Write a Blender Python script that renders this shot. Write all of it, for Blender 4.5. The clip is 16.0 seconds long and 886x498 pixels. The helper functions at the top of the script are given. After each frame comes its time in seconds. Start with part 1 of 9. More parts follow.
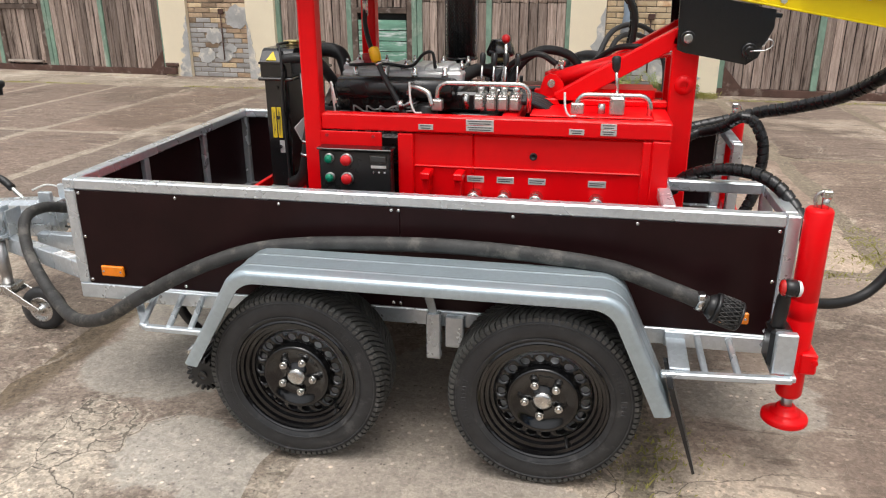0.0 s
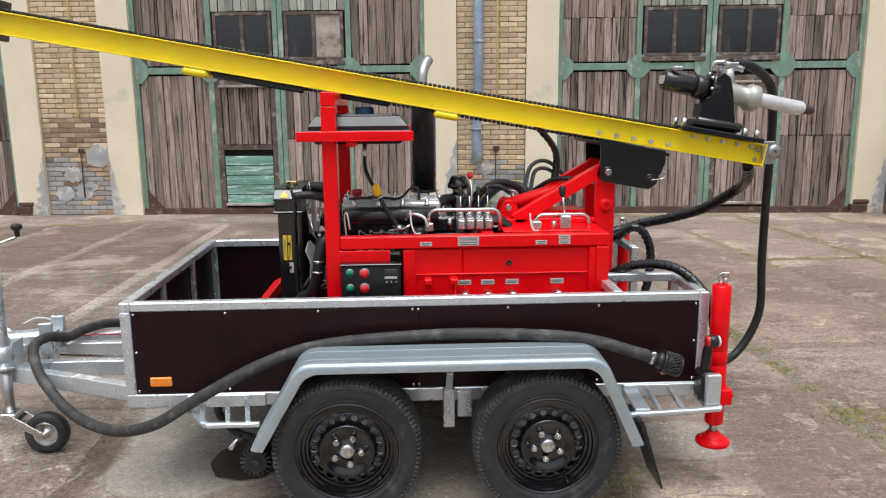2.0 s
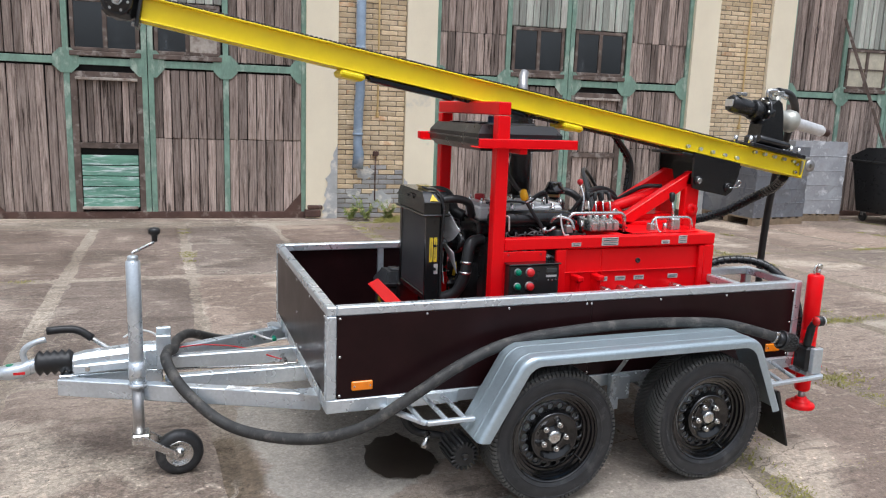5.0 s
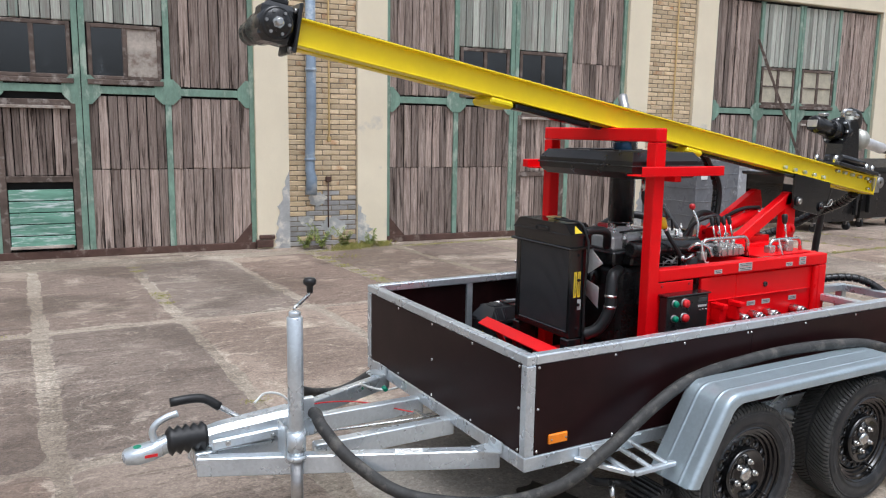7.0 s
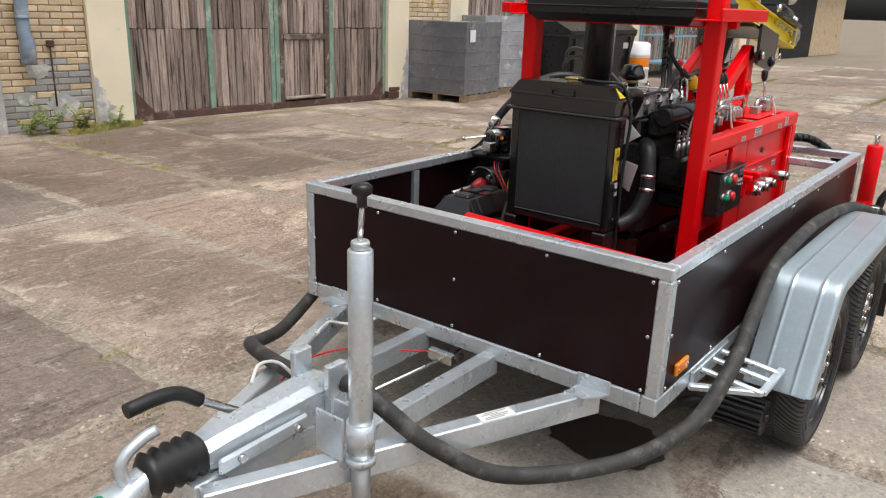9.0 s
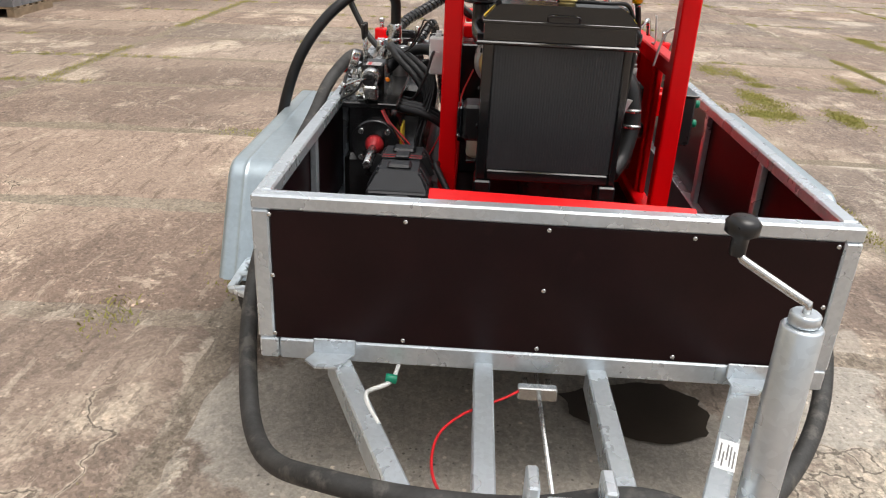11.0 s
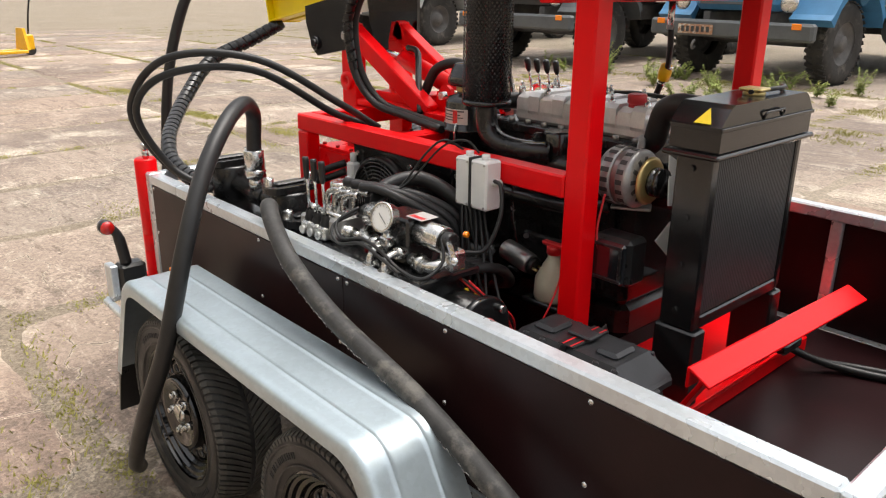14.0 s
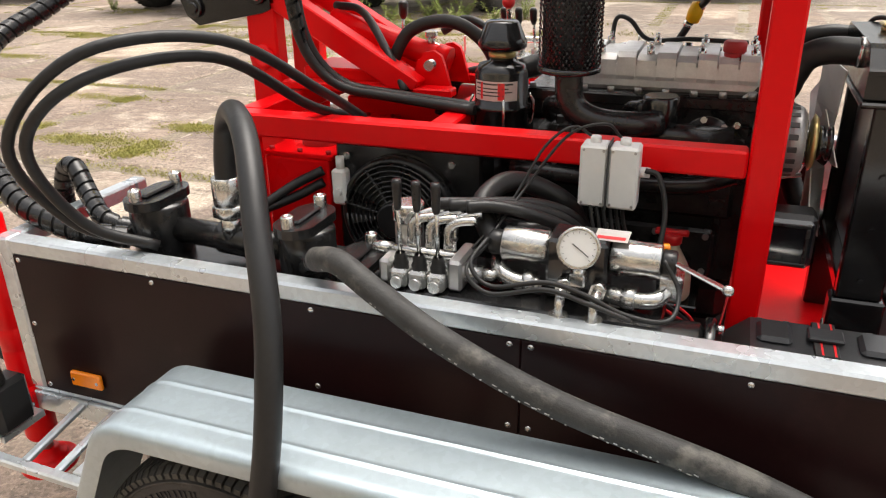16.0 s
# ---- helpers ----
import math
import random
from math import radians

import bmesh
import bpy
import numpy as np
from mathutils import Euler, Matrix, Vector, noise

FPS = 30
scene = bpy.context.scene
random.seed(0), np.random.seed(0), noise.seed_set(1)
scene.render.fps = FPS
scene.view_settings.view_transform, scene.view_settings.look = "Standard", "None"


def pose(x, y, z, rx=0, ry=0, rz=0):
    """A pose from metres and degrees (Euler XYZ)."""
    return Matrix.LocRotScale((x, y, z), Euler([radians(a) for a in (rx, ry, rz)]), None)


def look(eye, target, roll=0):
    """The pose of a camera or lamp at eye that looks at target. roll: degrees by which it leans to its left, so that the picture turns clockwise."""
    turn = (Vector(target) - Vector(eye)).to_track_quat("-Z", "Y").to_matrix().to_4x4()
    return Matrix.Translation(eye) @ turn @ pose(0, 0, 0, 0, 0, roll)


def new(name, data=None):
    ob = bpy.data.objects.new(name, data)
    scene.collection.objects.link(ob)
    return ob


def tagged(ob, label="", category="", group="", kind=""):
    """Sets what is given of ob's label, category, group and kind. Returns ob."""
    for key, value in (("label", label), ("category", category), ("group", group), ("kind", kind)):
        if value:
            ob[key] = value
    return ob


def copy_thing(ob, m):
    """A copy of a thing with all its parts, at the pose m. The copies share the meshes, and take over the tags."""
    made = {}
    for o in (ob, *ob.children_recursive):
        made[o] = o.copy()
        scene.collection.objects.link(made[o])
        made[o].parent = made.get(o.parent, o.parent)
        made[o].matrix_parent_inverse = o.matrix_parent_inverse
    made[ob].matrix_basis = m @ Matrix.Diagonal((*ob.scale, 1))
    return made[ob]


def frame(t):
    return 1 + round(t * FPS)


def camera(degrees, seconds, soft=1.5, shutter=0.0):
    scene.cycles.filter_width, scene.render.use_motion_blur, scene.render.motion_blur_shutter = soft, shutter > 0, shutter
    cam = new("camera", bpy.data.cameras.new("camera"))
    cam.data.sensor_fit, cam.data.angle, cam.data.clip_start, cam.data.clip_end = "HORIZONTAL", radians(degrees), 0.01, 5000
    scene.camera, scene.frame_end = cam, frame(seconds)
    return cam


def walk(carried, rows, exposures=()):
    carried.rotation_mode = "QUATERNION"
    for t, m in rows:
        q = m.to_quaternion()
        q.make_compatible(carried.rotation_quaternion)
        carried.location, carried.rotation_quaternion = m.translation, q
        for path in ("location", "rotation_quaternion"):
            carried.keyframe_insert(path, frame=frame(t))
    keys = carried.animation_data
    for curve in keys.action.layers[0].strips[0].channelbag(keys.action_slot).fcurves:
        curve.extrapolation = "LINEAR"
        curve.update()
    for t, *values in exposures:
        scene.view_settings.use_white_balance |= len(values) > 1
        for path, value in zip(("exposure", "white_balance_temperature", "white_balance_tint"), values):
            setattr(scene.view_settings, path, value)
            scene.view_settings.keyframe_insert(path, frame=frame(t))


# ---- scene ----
cam = camera(60.3, 16.0, soft=1.15)
PATH = [
    (0, (1.824, -2.31, 1.551), (1.466, -0.468, 0.859), -0.2),
    (0.5, (1.646, -2.471, 1.585), (1.411, -0.573, 0.999), -2.1),
    (1, (1.507, -2.71, 1.619), (1.401, -0.771, 1.141), -2.8),
    (1.5, (1.426, -2.926, 1.641), (1.408, -0.972, 1.214), -1.1),
    (2, (1.197, -3.072, 1.661), (1.283, -1.111, 1.278), -0.5),
    (2.5, (0.908, -3.146, 1.662), (1.111, -1.187, 1.316), -0.7),
    (3, (0.61, -3.146, 1.643), (0.852, -1.186, 1.326), -0.1),
    (5.5, (-0.851, -2.802, 1.666), (-0.106, -0.983, 1.3), 2.1),
    (6, (-1.08, -2.62, 1.669), (-0.313, -0.801, 1.344), 1.8),
    (6.5, (-1.355, -2.417, 1.673), (-0.503, -0.63, 1.387), 1.7),
    (7, (-1.608, -2.208, 1.675), (-0.639, -0.485, 1.368), 0.9),
    (7.5, (-1.77, -1.883, 1.646), (-0.698, -0.233, 1.29), 1.1),
    (8, (-1.928, -1.514, 1.594), (-0.688, -0.01, 1.147), 1.2),
    (10.5, (-1.863, 0.576, 1.496), (-0.069, 0.99, 0.716), 2.9),
    (11, (-1.702, 0.953, 1.504), (0.123, 1.003, 0.687), 2.7),
    (11.5, (-1.462, 1.259, 1.514), (0.334, 1.054, 0.657), 2.1),
    (12, (-1.24, 1.553, 1.517), (0.493, 1.011, 0.677), 2.3),
    (12.5, (-1.037, 1.795, 1.529), (0.637, 1.046, 0.73), 1.5),
    (13, (-0.763, 2.014, 1.542), (0.861, 1.118, 0.795), 1.8),
    (13.5, (-0.511, 2.267, 1.543), (1.006, 1.174, 0.833), 1.2),
    (14, (-0.244, 2.46, 1.507), (1.159, 1.197, 0.848), 0.5),
    (14.5, (0.094, 2.617, 1.512), (1.348, 1.194, 0.877), 0.2),
    (15, (0.418, 2.782, 1.53), (1.455, 1.22, 0.834), -0.7),
    (15.5, (0.7, 2.75, 1.515), (1.547, 1.109, 0.747), -1.3),
    (16, (0.944, 2.603, 1.502), (1.592, 0.888, 0.703), -1.0),
]
EXPOSURES = [(0.0, 0.32, 6500, 10), (1.0, 0.29, 6300, 10), (2.5, 0.27, 6100, 10), (5.5, 0.27, 5850, 10), (7.0, 0.27, 5850, 10), (8.0, 0.25, 6100, 10), (10.5, 0.32, 6600, 10), (11.0, 0.43, 6600, 10), (11.7, 0.51, 6600, 10), (13.5, 0.77, 6650, 10), (16.0, 0.88, 6800, 10)]
walk(cam, [(t, look(eye, target, roll)) for t, eye, target, roll in PATH], exposures=EXPOSURES)


# ---- light ----
SUN_EL, SUN_AZ = radians(74), radians(-170)
world = bpy.data.worlds.new("overcast_sky")
scene.world = world
world.use_nodes = True
wn = world.node_tree
wn.nodes.clear()
sky = wn.nodes.new("ShaderNodeTexSky")
sky.sky_type = "NISHITA"
sky.sun_disc = False
sky.sun_elevation, sky.sun_rotation = SUN_EL, SUN_AZ
sky.air_density, sky.dust_density, sky.ozone_density = 1.0, 7.0, 1.0
grey = wn.nodes.new("ShaderNodeHueSaturation")
grey.inputs["Saturation"].default_value = 0.25
bg = wn.nodes.new("ShaderNodeBackground")
bg.inputs["Strength"].default_value = 0.15
out = wn.nodes.new("ShaderNodeOutputWorld")
wn.links.new(sky.outputs[0], grey.inputs["Color"])
wn.links.new(grey.outputs[0], bg.inputs["Color"])
wn.links.new(bg.outputs[0], out.inputs["Surface"])
sun = new("sun", bpy.data.lights.new("sun", "SUN"))
sun.data.energy, sun.data.angle, sun.data.color = 0.55, radians(40), (1.0, 0.97, 0.93)
sun.matrix_world = look((0, 0, 30), (0 - 30 * math.cos(SUN_EL) * math.sin(SUN_AZ), 0 - 30 * math.cos(SUN_EL) * math.cos(SUN_AZ), 30 - 30 * math.sin(SUN_EL)))


# ---- materials ----
def mat(name, col, rough=0.5, metal=0.0, col2=None, scale=8.0, fine=90.0, var=0.25, bump=0.05, stretch=(1, 1, 1), coat=0.0, rand=0.0, rvar=0.12, spec=0.5, mid=0.5, blotch=None, bscale=1.2, bmid=0.6, trans=0.0):
    """A procedural surface: two noises mix col and col2, a third lays blotches; rand varies it from piece to piece."""
    m = bpy.data.materials.new(name)
    m.use_nodes = True
    nt = m.node_tree
    N, K = nt.nodes, nt.links
    b = N["Principled BSDF"]
    tc = N.new("ShaderNodeTexCoord")
    mp = N.new("ShaderNodeMapping")
    mp.inputs["Scale"].default_value = stretch
    K.new(tc.outputs["Object"], mp.inputs["Vector"])
    if rand:
        oi = N.new("ShaderNodeObjectInfo")
        off = N.new("ShaderNodeVectorMath")
        off.operation = "SCALE"
        off.inputs[0].default_value = (37.0, 53.0, 71.0)
        K.new(oi.outputs["Random"], off.inputs["Scale"])
        K.new(off.outputs[0], mp.inputs["Location"])

    def noise_of(s, detail=4.0, r=0.6):
        n = N.new("ShaderNodeTexNoise")
        n.inputs["Scale"].default_value, n.inputs["Detail"].default_value, n.inputs["Roughness"].default_value = s, detail, r
        K.new(mp.outputs[0], n.inputs["Vector"])
        return n

    def ramp(src, a, z):
        r = N.new("ShaderNodeMapRange")
        r.inputs[1].default_value, r.inputs[2].default_value = a, z
        K.new(src, r.inputs[0])
        return r.outputs[0]

    def mixed(fac, a, z):
        x = N.new("ShaderNodeMix")
        x.data_type = "RGBA"
        for k, v in ((6, a), (7, z)):
            if isinstance(v, tuple):
                x.inputs[k].default_value = (*v, 1)
            else:
                K.new(v, x.inputs[k])
        K.new(fac, x.inputs[0])
        return x.outputs[2]

    big, small = noise_of(scale), noise_of(fine, 3.0)
    c2 = col2 or tuple(c * (1 - var) for c in col)
    c = mixed(ramp(big.outputs[0], mid - 0.18, mid + 0.18), col, c2)
    if blotch:
        c = mixed(ramp(noise_of(bscale, 5.0, 0.65).outputs[0], bmid, bmid + 0.12), c, blotch)
    hs = N.new("ShaderNodeHueSaturation")
    K.new(c, hs.inputs["Color"])
    val = N.new("ShaderNodeMath")
    val.operation = "MULTIPLY_ADD"
    K.new(small.outputs[0], val.inputs[0])
    val.inputs[1].default_value, val.inputs[2].default_value = var, 1 - var / 2
    v = val.outputs[0]
    if rand:
        rv = N.new("ShaderNodeMath")
        rv.operation = "MULTIPLY_ADD"
        K.new(oi.outputs["Random"], rv.inputs[0])
        rv.inputs[1].default_value, rv.inputs[2].default_value = rand, 1 - rand / 2
        mm = N.new("ShaderNodeMath")
        mm.operation = "MULTIPLY"
        K.new(v, mm.inputs[0])
        K.new(rv.outputs[0], mm.inputs[1])
        v = mm.outputs[0]
    K.new(v, hs.inputs["Value"])
    K.new(hs.outputs[0], b.inputs["Base Color"])
    b.inputs["Metallic"].default_value = metal
    rr = N.new("ShaderNodeMath")
    rr.operation = "MULTIPLY_ADD"
    K.new(big.outputs[0], rr.inputs[0])
    rr.inputs[1].default_value, rr.inputs[2].default_value = rvar * 2, rough - rvar
    K.new(rr.outputs[0], b.inputs["Roughness"])
    b.inputs["Specular IOR Level"].default_value = spec
    b.inputs["Coat Weight"].default_value = coat
    b.inputs["Coat Roughness"].default_value = 0.12
    if trans:
        b.inputs["Transmission Weight"].default_value = trans
    if bump:
        bp = N.new("ShaderNodeBump")
        bp.inputs["Strength"].default_value = bump
        bp.inputs["Distance"].default_value = 0.01
        K.new(small.outputs[0], bp.inputs["Height"])
        K.new(bp.outputs[0], b.inputs["Normal"])
    return m


def spangled(name, col, rough, metal=0.85, spangle=0.16):
    """Hot-dip zinc: crystal spangles of differing brightness and gloss."""
    m = mat(name, col, rough, metal, scale=5, fine=40, var=0.12, bump=0.02, rvar=0.08)
    nt = m.node_tree
    b = nt.nodes["Principled BSDF"]
    hs = next(n for n in nt.nodes if n.type == "HUE_SAT")
    vo = nt.nodes.new("ShaderNodeTexVoronoi")
    vo.inputs["Scale"].default_value = 85
    tc = next(n for n in nt.nodes if n.type == "TEX_COORD")
    nt.links.new(tc.outputs["Object"], vo.inputs["Vector"])
    mx = nt.nodes.new("ShaderNodeMix")
    mx.data_type, mx.blend_type = "RGBA", "MULTIPLY"
    mx.inputs[0].default_value = spangle
    bw = nt.nodes.new("ShaderNodeRGBToBW")
    nt.links.new(vo.outputs["Color"], bw.inputs[0])
    nt.links.new(hs.outputs[0], mx.inputs[6])
    nt.links.new(bw.outputs[0], mx.inputs[7])
    nt.links.new(mx.outputs[2], b.inputs["Base Color"])
    return m


ZINC = spangled("galvanised_steel", (0.72, 0.78, 0.82), 0.28, 0.62, 0.14)
ZINC_SHEET = spangled("galvanised_sheet", (0.50, 0.59, 0.635), 0.31, 0.6, 0.10)
RED = mat("red_paint", (0.86, 0.0025, 0.006), 0.30, scale=3, fine=30, var=0.08, bump=0.010, coat=0.0, spec=0.24, rvar=0.07)
REDOLD = mat("dusty_red_paint", (0.50, 0.02, 0.025), 0.5, scale=9, fine=60, var=0.3, bump=0.03)
YELLOW = mat("yellow_paint", (0.95, 0.75, 0.004), 0.36, scale=4, fine=40, var=0.08, bump=0.015, blotch=(0.84, 0.60, 0.01), bscale=6, bmid=0.68)
PLY = mat("film_faced_plywood", (0.0195, 0.0066, 0.0074), 0.32, scale=6, fine=160, var=0.35, bump=0.03, rvar=0.06, spec=0.19, blotch=(0.030, 0.0115, 0.0125), bscale=3, bmid=0.62)
BLACK = mat("black_paint", (0.013, 0.013, 0.0137), 0.18, scale=6, fine=70, var=0.4, bump=0.012, spec=0.75, rvar=0.08)
CAST = mat("black_painted_casting", (0.022, 0.022, 0.0225), 0.22, scale=20, fine=120, var=0.5, bump=0.05, spec=0.5, rvar=0.08)
PLASTIC = mat("black_plastic", (0.018, 0.018, 0.0185), 0.30, scale=12, fine=300, var=0.25, bump=0.03, spec=0.45)
RIMBLACK = mat("glossy_black_steel", (0.005, 0.005, 0.0055), 0.10, scale=5, fine=60, var=0.3, bump=0.003, coat=0.3, rvar=0.03, spec=0.6)
TYRE = mat("tyre_rubber", (0.033, 0.034, 0.036), 0.46, scale=14, fine=150, var=0.4, bump=0.08, spec=0.5, blotch=(0.074, 0.074, 0.073), bscale=11, bmid=0.56)
TREAD = mat("dusty_tread_rubber", (0.074, 0.073, 0.068), 0.6, scale=14, fine=150, var=0.4, bump=0.05, spec=0.45, blotch=(0.105, 0.10, 0.094), bscale=9, bmid=0.58)
RUBBER = mat("hose_rubber", (0.021, 0.021, 0.0215), 0.42, scale=10, fine=120, var=0.35, bump=0.04, spec=0.4)
DUSTY = mat("dusty_hose_rubber", (0.046, 0.045, 0.043), 0.66, scale=18, fine=160, var=0.45, bump=0.12, blotch=(0.105, 0.098, 0.086), bscale=13, bmid=0.54)
ALU = mat("cast_aluminium", (0.80, 0.80, 0.80), 0.34, 0.35, scale=20, fine=200, var=0.2, bump=0.06)
CASTGREY = mat("dull_cast_alloy", (0.40, 0.40, 0.40), 0.38, 0.55, scale=20, fine=200, var=0.3, bump=0.08)
SWIVEL = mat("dull_cast_alloy", (0.55, 0.55, 0.49), 0.42, 0.5, scale=20, fine=160, var=0.2, bump=0.05)
CHROME = mat("bright_zinc_plating", (0.72, 0.72, 0.70), 0.26, 1.0, scale=30, fine=160, var=0.22, bump=0.02, rvar=0.08)
OILYCHAIN = mat("oily_chain_steel", (0.075, 0.068, 0.06), 0.4, 0.7, scale=30, fine=160, var=0.35, bump=0.02)
SPINDLETIP = mat("greased_thread", (0.14, 0.085, 0.07), 0.4, 0.6, scale=30, fine=120, var=0.3, bump=0.03)
STEEL = mat("bare_steel", (0.50, 0.49, 0.48), 0.35, 0.9, scale=18, fine=120, var=0.25, bump=0.03)
VALVE = mat("nickel_plated_steel", (0.62, 0.62, 0.60), 0.28, 0.75, scale=25, fine=150, var=0.3, bump=0.03)
ORANGE = mat("orange_reflector", (1.0, 0.27, 0.008), 0.18, scale=40, fine=300, var=0.1, bump=0.1, coat=0.6)
STICKER = mat("yellow_sticker", (0.85, 0.62, 0.03), 0.4, scale=10, fine=60, var=0.1, bump=0)
LABEL = mat("label_plate", (0.62, 0.60, 0.58), 0.4, 0.2, scale=30, fine=200, var=0.15, bump=0)
INK = mat("printed_ink", (0.05, 0.05, 0.05), 0.5, scale=30, fine=200, var=0.2, bump=0)
WHITEPL = mat("white_plastic", (0.84, 0.85, 0.84), 0.4, scale=8, fine=80, var=0.06, bump=0.02)
GREENBTN = mat("green_button", (0.0, 0.24, 0.13), 0.3, scale=20, fine=100, var=0.1, bump=0)
REDBTN = mat("red_button", (0.72, 0.015, 0.02), 0.3, scale=20, fine=100, var=0.1, bump=0, coat=0.4)
CORE = mat("radiator_core", (0.088, 0.092, 0.097), 0.40, 0.45, scale=4, fine=60, var=0.2, bump=0.02, blotch=(0.14, 0.14, 0.145), bscale=4, bmid=0.58)
MOULDED = mat("grey_black_plastic", (0.026, 0.027, 0.030), 0.33, scale=12, fine=200, var=0.25, bump=0.04)
GLASSRED = mat("red_lens", (0.55, 0.01, 0.008), 0.15, scale=20, fine=200, var=0.1, bump=0.1, coat=0.6)
TANKPL = mat("translucent_tank", (0.62, 0.58, 0.45), 0.35, scale=6, fine=80, var=0.1, bump=0.02)
WRAP = mat("spiral_hose_guard", (0.015, 0.015, 0.0155), 0.26, scale=12, fine=90, var=0.3, bump=0.02)
BRASS = mat("yellow_passivated_steel", (0.62, 0.50, 0.22), 0.35, 0.8, scale=20, fine=100, var=0.2, bump=0.02)
FUELYEL = mat("yellow_plastic", (0.90, 0.50, 0.005), 0.35, scale=20, fine=100, var=0.1, bump=0)
WHITEWIRE = mat("white_cable", (0.75, 0.75, 0.72), 0.4, scale=20, fine=100, var=0.1, bump=0)
REDWIRE = mat("red_cable", (0.60, 0.015, 0.02), 0.4, scale=20, fine=100, var=0.1, bump=0)
WETSTAIN = mat("oil_stain", (0.066, 0.052, 0.040), 0.32, scale=5, fine=80, var=0.3, bump=0.03)

PLANK = mat("weathered_plank", (0.215, 0.158, 0.131), 0.85, col2=(0.47, 0.382, 0.330), scale=5, fine=34, var=1.0, bump=0.9, stretch=(9, 9, 0.5), rand=1.0, rvar=0.05, spec=0.2, blotch=(0.045, 0.031, 0.025), bscale=2.6, bmid=0.54)
PLANKGREEN = mat("worn_green_plank", (0.46, 0.50, 0.43), 0.85, col2=(0.33, 0.30, 0.27), scale=5, fine=26, var=0.6, bump=0.5, stretch=(9, 9, 0.5), rand=0.8, rvar=0.05, spec=0.2, blotch=(0.38, 0.49, 0.41), bscale=2, bmid=0.58)
GREENPAINT = mat("worn_green_paint", (0.25, 0.385, 0.300), 0.6, scale=4, fine=40, var=0.45, bump=0.12, blotch=(0.42, 0.51, 0.42), bscale=4, bmid=0.52, stretch=(1, 1, 0.5), spec=0.3)
GREENBOARD = mat("bright_green_board", (0.20, 0.40, 0.30), 0.7, scale=4, fine=30, var=0.35, bump=0.2, rand=0.4, blotch=(0.58, 0.66, 0.64), bscale=5, bmid=0.52, spec=0.3, stretch=(0.6, 4, 4))
OXIDE = mat("red_oxide_paint", (0.13, 0.074, 0.058), 0.7, scale=5, fine=40, var=0.4, bump=0.2, blotch=(0.22, 0.17, 0.14), bscale=6, bmid=0.55, spec=0.3)
BROWNFRAME = mat("brown_window_frame", (0.165, 0.122, 0.100), 0.75, scale=5, fine=40, var=0.5, bump=0.2, spec=0.3, blotch=(0.30, 0.26, 0.23), bscale=6, bmid=0.53)
PLASTER = mat("cream_plaster", (0.88, 0.79, 0.60), 0.9, col2=(0.80, 0.71, 0.54), scale=1.3, fine=60, var=0.12, bump=0.25, spec=0.2, blotch=(0.60, 0.56, 0.48), bscale=1.5, bmid=0.62, rvar=0.03)
PLASTERGREY = mat("bare_grey_render", (0.52, 0.52, 0.51), 0.9, scale=4, fine=50, var=0.3, bump=0.3, spec=0.2, blotch=(0.72, 0.68, 0.60), bscale=5, bmid=0.52, rvar=0.03)
BRICK = mat("yellow_brick", (0.58, 0.44, 0.27), 0.9, col2=(0.72, 0.58, 0.40), scale=6, fine=90, var=0.35, bump=0.4, rand=0.36, spec=0.2, blotch=(0.50, 0.27, 0.14), bscale=2.5, bmid=0.58, rvar=0.03)
BRICKOLD = mat("sooty_brick", (0.30, 0.21, 0.15), 0.9, col2=(0.48, 0.36, 0.24), scale=7, fine=90, var=0.35, bump=0.35, rand=0.8, spec=0.2, rvar=0.03, blotch=(0.56, 0.50, 0.43), bscale=3.5, bmid=0.66)
BRICKGREY = mat("grey_washed_brick", (0.33, 0.32, 0.31), 0.9, col2=(0.42, 0.41, 0.40), scale=6, fine=90, var=0.25, bump=0.3, rand=0.4, spec=0.2, rvar=0.03, blotch=(0.50, 0.45, 0.38), bscale=3.0, bmid=0.64)
MORTAR = mat("mortar", (0.27, 0.225, 0.17), 0.95, scale=8, fine=90, var=0.3, bump=0.3, spec=0.1, rvar=0.02)
DRAIN = mat("grey_painted_drainpipe", (0.27, 0.345, 0.435), 0.45, 0.1, scale=5, fine=60, var=0.3, bump=0.05, blotch=(0.42, 0.47, 0.52), bscale=4, bmid=0.56)
PIPEYEL = mat("ochre_conduit", (0.58, 0.40, 0.16), 0.6, scale=5, fine=60, var=0.2, bump=0.05)
DARK = mat("dark_interior", (0.02, 0.02, 0.02), 0.9, scale=3, fine=20, var=0.4, bump=0)
GLASS = mat("old_window_glass", (0.010, 0.014, 0.018), 0.06, scale=2, fine=12, var=0.5, bump=0.02, rvar=0.04, spec=1.0, coat=1.0, blotch=(0.06, 0.068, 0.075), bscale=2.2, bmid=0.60)
BLIND = mat("pale_boarded_pane", (0.60, 0.55, 0.42), 0.6, scale=5, fine=30, var=0.3, bump=0.05)
BOARD = mat("weathered_board", (0.55, 0.48, 0.41), 0.8, scale=4, fine=30, var=0.5, bump=0.1, blotch=(0.22, 0.16, 0.125), bscale=4, bmid=0.53)


